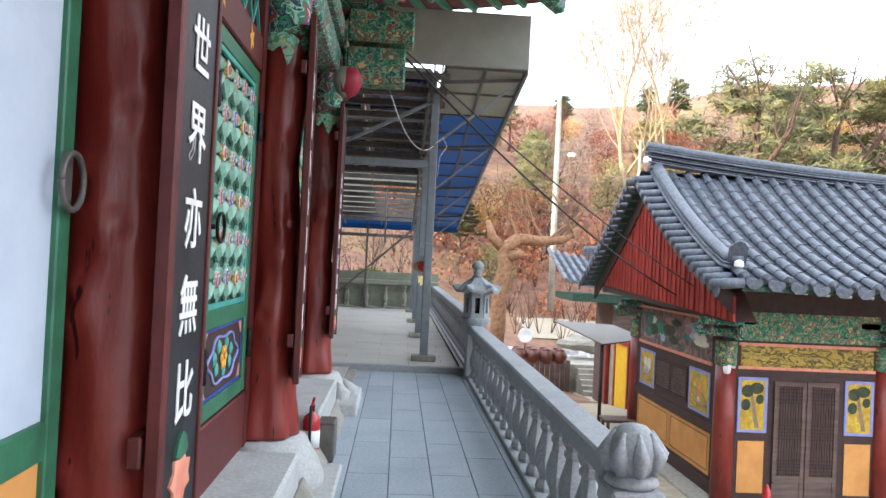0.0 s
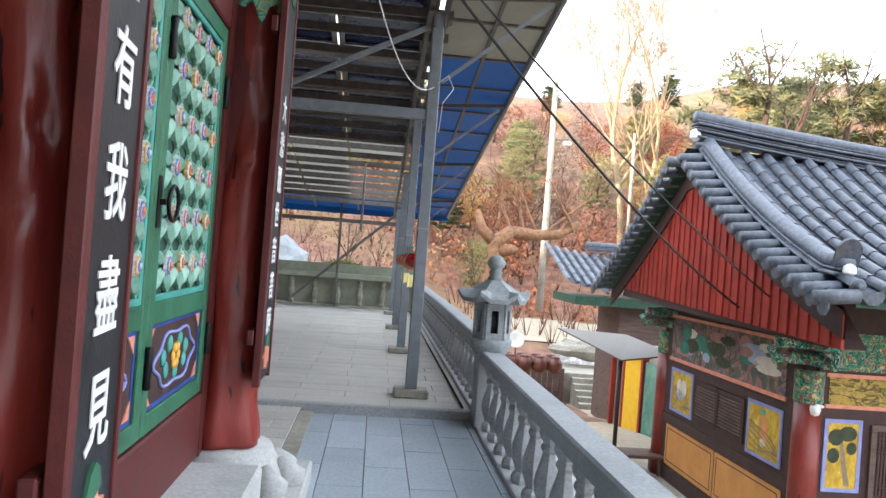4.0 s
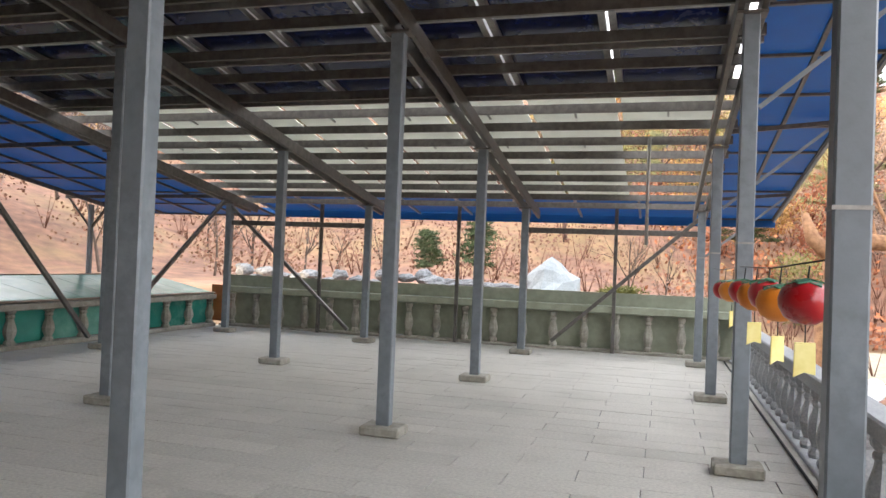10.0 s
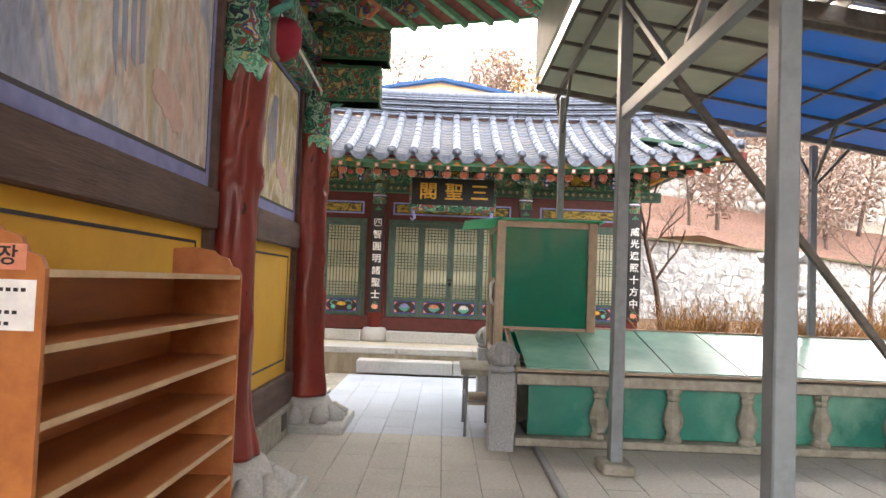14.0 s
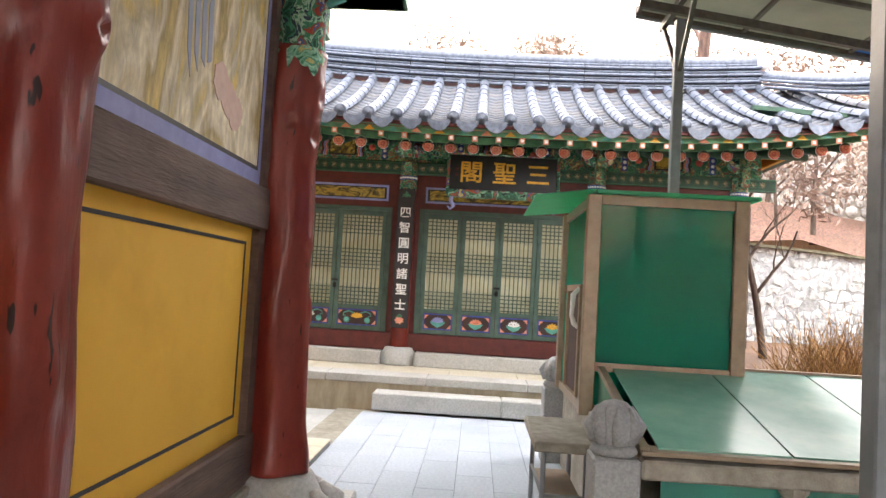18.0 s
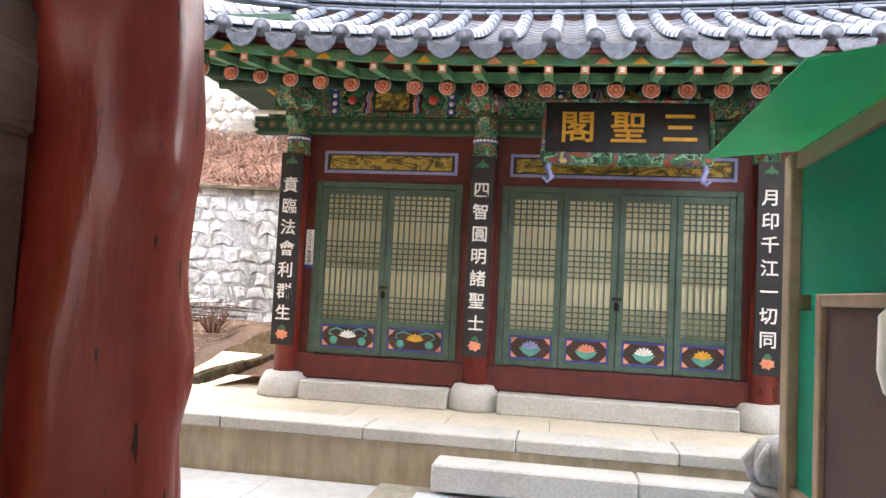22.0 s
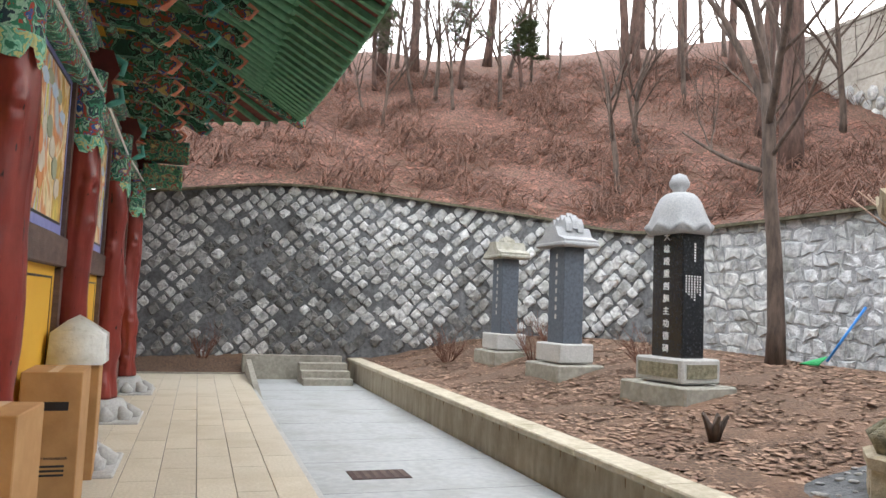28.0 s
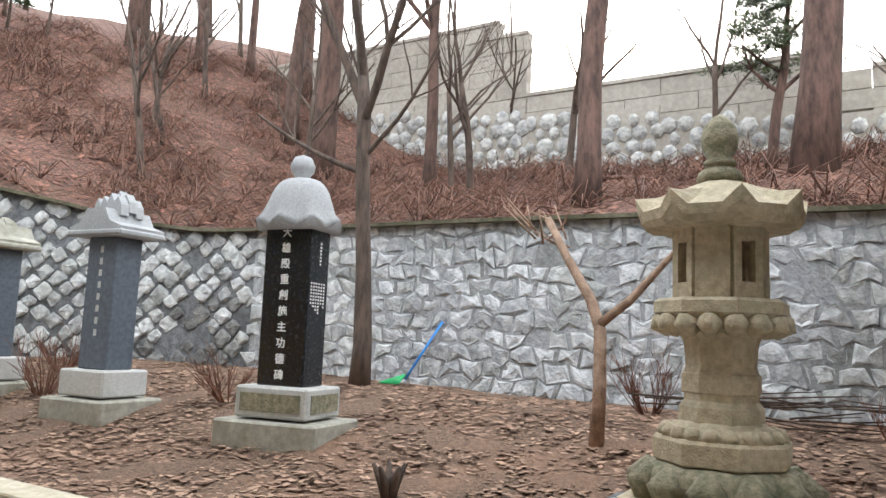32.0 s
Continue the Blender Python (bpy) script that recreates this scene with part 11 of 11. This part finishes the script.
RUST, GOLDL, OLIVEL, GREYL = foliage("rust_foliage", "6e4031", "935a40", "7d5a44"), foliage("golden_foliage", "93703a", "b8925a", "8a7a4a"), foliage("olive_foliage", "5f6238", "84824c", "7a6a3c"), foliage("grey_twig_haze", "77645a", "96857a", "84706a")
LEAFY = [leafy("crown", 200 + k, 1.7, 5.2, 330, m, 0.13) for k, m in enumerate((RUST, GOLDL, OLIVEL, GREYL))]
for k in range(200):
    x, y = rnd.uniform(-45, 62), rnd.uniform(47, 96)
    if (14 < x < 24 and 55 < y < 62) or (x < 4 and y < 58):
        continue
    z = groundz(x, y)
    kind = rnd.choices((0, 1, 2, 3), ((5, 2, 2, 4) if y < 62 else (2, 5, 4, 3)) if x > -4 else (3, 2, 1, 7))[0]
    sc = rnd.uniform(0.6, 1.25)
    t = thing("woodland_tree", ("slender tree with rust-brown leaves on the far slope", "slender tree with golden dry leaves on the far slope", "slender tree with olive leaves on the far slope", "slender bare tree with a haze of grey twigs")[kind], "tree", "far woods", m=pose(x, y, z, 0, 0, rnd.uniform(0, 360)) @ Matrix.Scale(sc, 4))
    stand(t, BT[k % 4], Matrix.Scale(0.62, 4))
    place(LEAFY[kind], "foliage", t, Matrix.Identity(4))
for k in range(95):
    x, y = rnd.uniform(-46, -22.5), rnd.uniform(7, 40)
    if x > -28 and y < 13.5:
        x -= 9
    kind = rnd.choices((0, 1, 3), (1, 1, 8))[0]
    sc = rnd.uniform(0.5, 1.0)
    t = thing("woodland_tree", ("slender tree with rust-brown leaves above the shrine", "slender tree with golden dry leaves above the shrine", "", "slender bare tree with a haze of grey twigs")[kind], "tree", "far woods", m=pose(x, y, hillz(x, y) - 0.1, 0, 0, rnd.uniform(0, 360)) @ Matrix.Scale(sc, 4))
    stand(t, BT[k % 4], Matrix.Scale(0.62, 4))
    place(LEAFY[kind], "foliage", t, Matrix.Identity(4))
for k in range(40):
    x, y = rnd.uniform(-40, 60), rnd.uniform(50, 100)
    pine(x, y, groundz(x, y), rnd.uniform(0.6, 1.1), rnd.uniform(0, 360), k % 3 == 0)
for k in range(14):
    x, y = rnd.uniform(-30, 2), rnd.uniform(30, 48)
    tree(BT[k % 4], x, y, groundz(x, y), rnd.uniform(0, 360), rnd.uniform(0.25, 0.6), "small bare tree beyond the north parapet", "far woods")
# brush and saplings on the slope
br = G()
rr = random.Random(12)
for k in range(1300):
    x, y = rr.uniform(-35, 40), rr.uniform(27 if k % 3 else 36, 75)
    if (y < 40 and x > 0) or (x < 4 and y < 58 and k % 6):
        continue
    z = groundz(x, y)
    for q in range(5):
        a, h = rr.uniform(0, 6.28), rr.uniform(0.5, 2.2)
        br.tube([(x, y, z - 0.1), (x + 0.4 * h * math.cos(a), y + 0.4 * h * math.sin(a), z + h)], [0.03, 0.01], 3)
solid("slope_brush", br, TWIG, "reddish leafless brush on the far slopes", "undergrowth", kind="stuff")
# reddish young shrubs with dry leaves
def scrub(name, n, x0, x1, y0, y1, size, mat, label):
    g = G()
    for k in range(n):
        x, y = rr.uniform(x0, x1), rr.uniform(y0, y1)
        z, s = groundz(x, y), rr.uniform(0.8, 2.0)
        for q in range(70):
            c = Vector((x + rr.gauss(0, 0.5) * s, y + rr.gauss(0, 0.5) * s, z + abs(rr.gauss(0.5, 0.4)) * s * 1.3))
            d = Vector((rr.gauss(0, 1), rr.gauss(0, 1), rr.gauss(0, 1))).normalized() * size
            e = d.orthogonal().normalized() * size * 0.7
            g.add([c - d, c + e, c + d, c - e], [(0, 1, 2, 3)])
    solid(name, g, mat, label, "undergrowth", kind="stuff")


scrub("autumn_scrub", 130, 0, 36, 46, 76, 0.16, surface("rust_leaves", hexc("7d4632"), hexc("a56a45"), 4, 0.9, bump=0.0, vary=0.3, island=True, stain=hexc("8a8250"), stain_scale=0.15, stain_amount=0.9), "rust and olive scrub on the far slope")
scrub("dry_scrub", 150, -36, 2, 34, 70, 0.09, surface("dull_dry_leaves", hexc("6b4a3c"), hexc("8f6a57"), 4, 0.9, bump=0.0, vary=0.25, island=True, stain=hexc("8c7a5c"), stain_scale=0.2, stain_amount=0.8), "dull brown dry scrub beyond the parapet")
# round evergreen shrubs and boulders beyond the parapet
CROWNY = pine_crown("crown", 16, 2.2, 3.6, 620, SHRUBN)
for x, y, s in ((-1.2, 26.6, 0.5), (-0.3, 27.4, 0.42), (-9.05, 36.0, 0.42), (-7.1, 36.0, 0.5)):
    t = thing("evergreen_shrub", "dense dark evergreen shrub beyond the parapet", "shrub", "evergreen shrubs", m=pose(x, y, groundz(x, y) - 0.1, 0, 0, rnd.uniform(0, 360)) @ Matrix.Scale(s, 4))
    place(CROWNY if y < 30 else CROWND, "crown", t, Matrix.Translation((0, 0, 0.2 if y < 30 else 2.0)))
    stand(t, PTRUNK, Matrix.Scale(0.4, 4))


def boulder(x, y, z, sx, sy, sz, seed, mat, label="pale weathered boulder lying on the slope"):
    g = G()
    n, rows = 14, 9
    p = []
    for j in range(rows + 1):
        ph = math.pi * (j / rows - 0.5)
        for k in range(n):
            a = math.tau * k / n
            d = Vector((math.cos(ph) * math.cos(a), math.cos(ph) * math.sin(a), math.sin(ph)))
            r = 1 + 0.35 * noise.noise(d * 1.4 + Vector((seed, 0, 0))) + 0.12 * noise.noise(d * 4 + Vector((seed, 5, 0)))
            p.append((x + d.x * sx * r, y + d.y * sy * r, z + d.z * sz * r))
    f = [(j * n + k, j * n + (k + 1) % n, (j + 1) * n + (k + 1) % n, (j + 1) * n + k) for j in range(rows) for k in range(n)]
    return solid("boulder", g.add(p, f), mat, label, "boulder", "boulders")


boulder(-3.3, 30.0, 0.7, 0.85, 0.7, 1.0, 1, GREYLAN)
boulder(9.0, 33.5, -1.9, 1.4, 0.7, 0.5, 2, CONCRETE)
for k in range(46):
    x = rnd.uniform(4, 24)
    boulder(x, 37.5 + rnd.uniform(-1.5, 2.5) + 0.1 * x, landz(x, 38) - 0.2 + rnd.uniform(-0.2, 0.6), rnd.uniform(0.4, 0.9), rnd.uniform(0.3, 0.6), rnd.uniform(0.3, 0.6), 10 + k, WALLSTONE, "grey rounded stone of the stream bank")
# dry wall stones in dark mortar grey, in place of shade on them
for k in range(30):
    x = -16 + k * 0.62
    boulder(x, 33.5 + rnd.uniform(-0.4, 0.4), groundz(x, 33.5) + rnd.uniform(0.1, 0.5), rnd.uniform(0.3, 0.5), 0.3, rnd.uniform(0.15, 0.28), 70 + k, MORTAR, "grey stone of a low dry wall")
g = G()
g.sheet(20, 8, lambda u, v: (3 + 24 * u, 40.5 + 4.5 * v + 2.4 * u, landz(3 + 24 * u, 40.5 + 4.5 * v + 2.4 * u) + 0.06))
solid("dirt_path", g, YARD, "sandy path along the slope", "path", kind="structure")
# the leaning sculpted pine by the terrace
sp = G()
b = Vector((4.2, 31.0, -2.4))
sp.tube([b, b + Vector((0.15, 0, 1.4)), b + Vector((0.1, 0, 2.8)), b + Vector((0.35, 0.1, 3.9)), b + Vector((0.2, 0.1, 4.6)), b + Vector((0.9, 0.1, 5.1))], [0.36, 0.32, 0.29, 0.30, 0.27, 0.26], 12)
sp.tube([b + Vector((0.9, 0.1, 5.05)), b + Vector((1.8, 0.2, 5.0)), b + Vector((2.8, 0.2, 5.1)), b + Vector((3.5, 0.2, 5.6))], [0.25, 0.22, 0.19, 0.12], 10)
sp.tube([b + Vector((0.2, 0.1, 4.6)), b + Vector((-0.3, 0.0, 5.1)), b + Vector((-0.5, 0.1, 5.8))], [0.24, 0.2, 0.1], 10)
sp.tube([b + Vector((0.35, 0.1, 4.2)), b + Vector((0.9, 0.0, 4.4)), b + Vector((1.1, 0.0, 4.3))], [0.25, 0.2, 0.17], 10)
rr = random.Random(44)
for q in range(7):
    limb(sp, b + Vector((0.3 + 0.5 * q, 0.15, 5.2)), Vector((rr.uniform(-0.5, 0.8), rr.uniform(-0.5, 0.5), 0.8)).normalized(), 2.0, 0.07, 2, rr, 6, 0.0, 0.008)
solid("sculpted_pine", sp, OLDPINE, "old leaning pine with thick cut tan limbs", "tree")
# yellow building up the hill behind the shrine
yb = thing("hill_building", "pale yellow building with blue roof edge up the hill", "building")
part("wall", G().slab([(5.4, 4.2), (12.8, 4.2), (12.8, 7.38), (9.07, 8.0), (5.4, 7.38)], -25.7, -25.5, 0), surface("pale_yellow_wall", hexc("cfc9a4"), hexc("ddd7b4"), 3, 0.8, bump=0.04), yb)
part("roof_edge", G().bar((-25.4, 5.0, 7.34), (-25.4, 9.07, 8.06), 0.3, 0.10).bar((-25.4, 9.07, 8.06), (-25.4, 13.2, 7.34), 0.3, 0.10), BLUESHEET, yb, "blue metal roof edge")
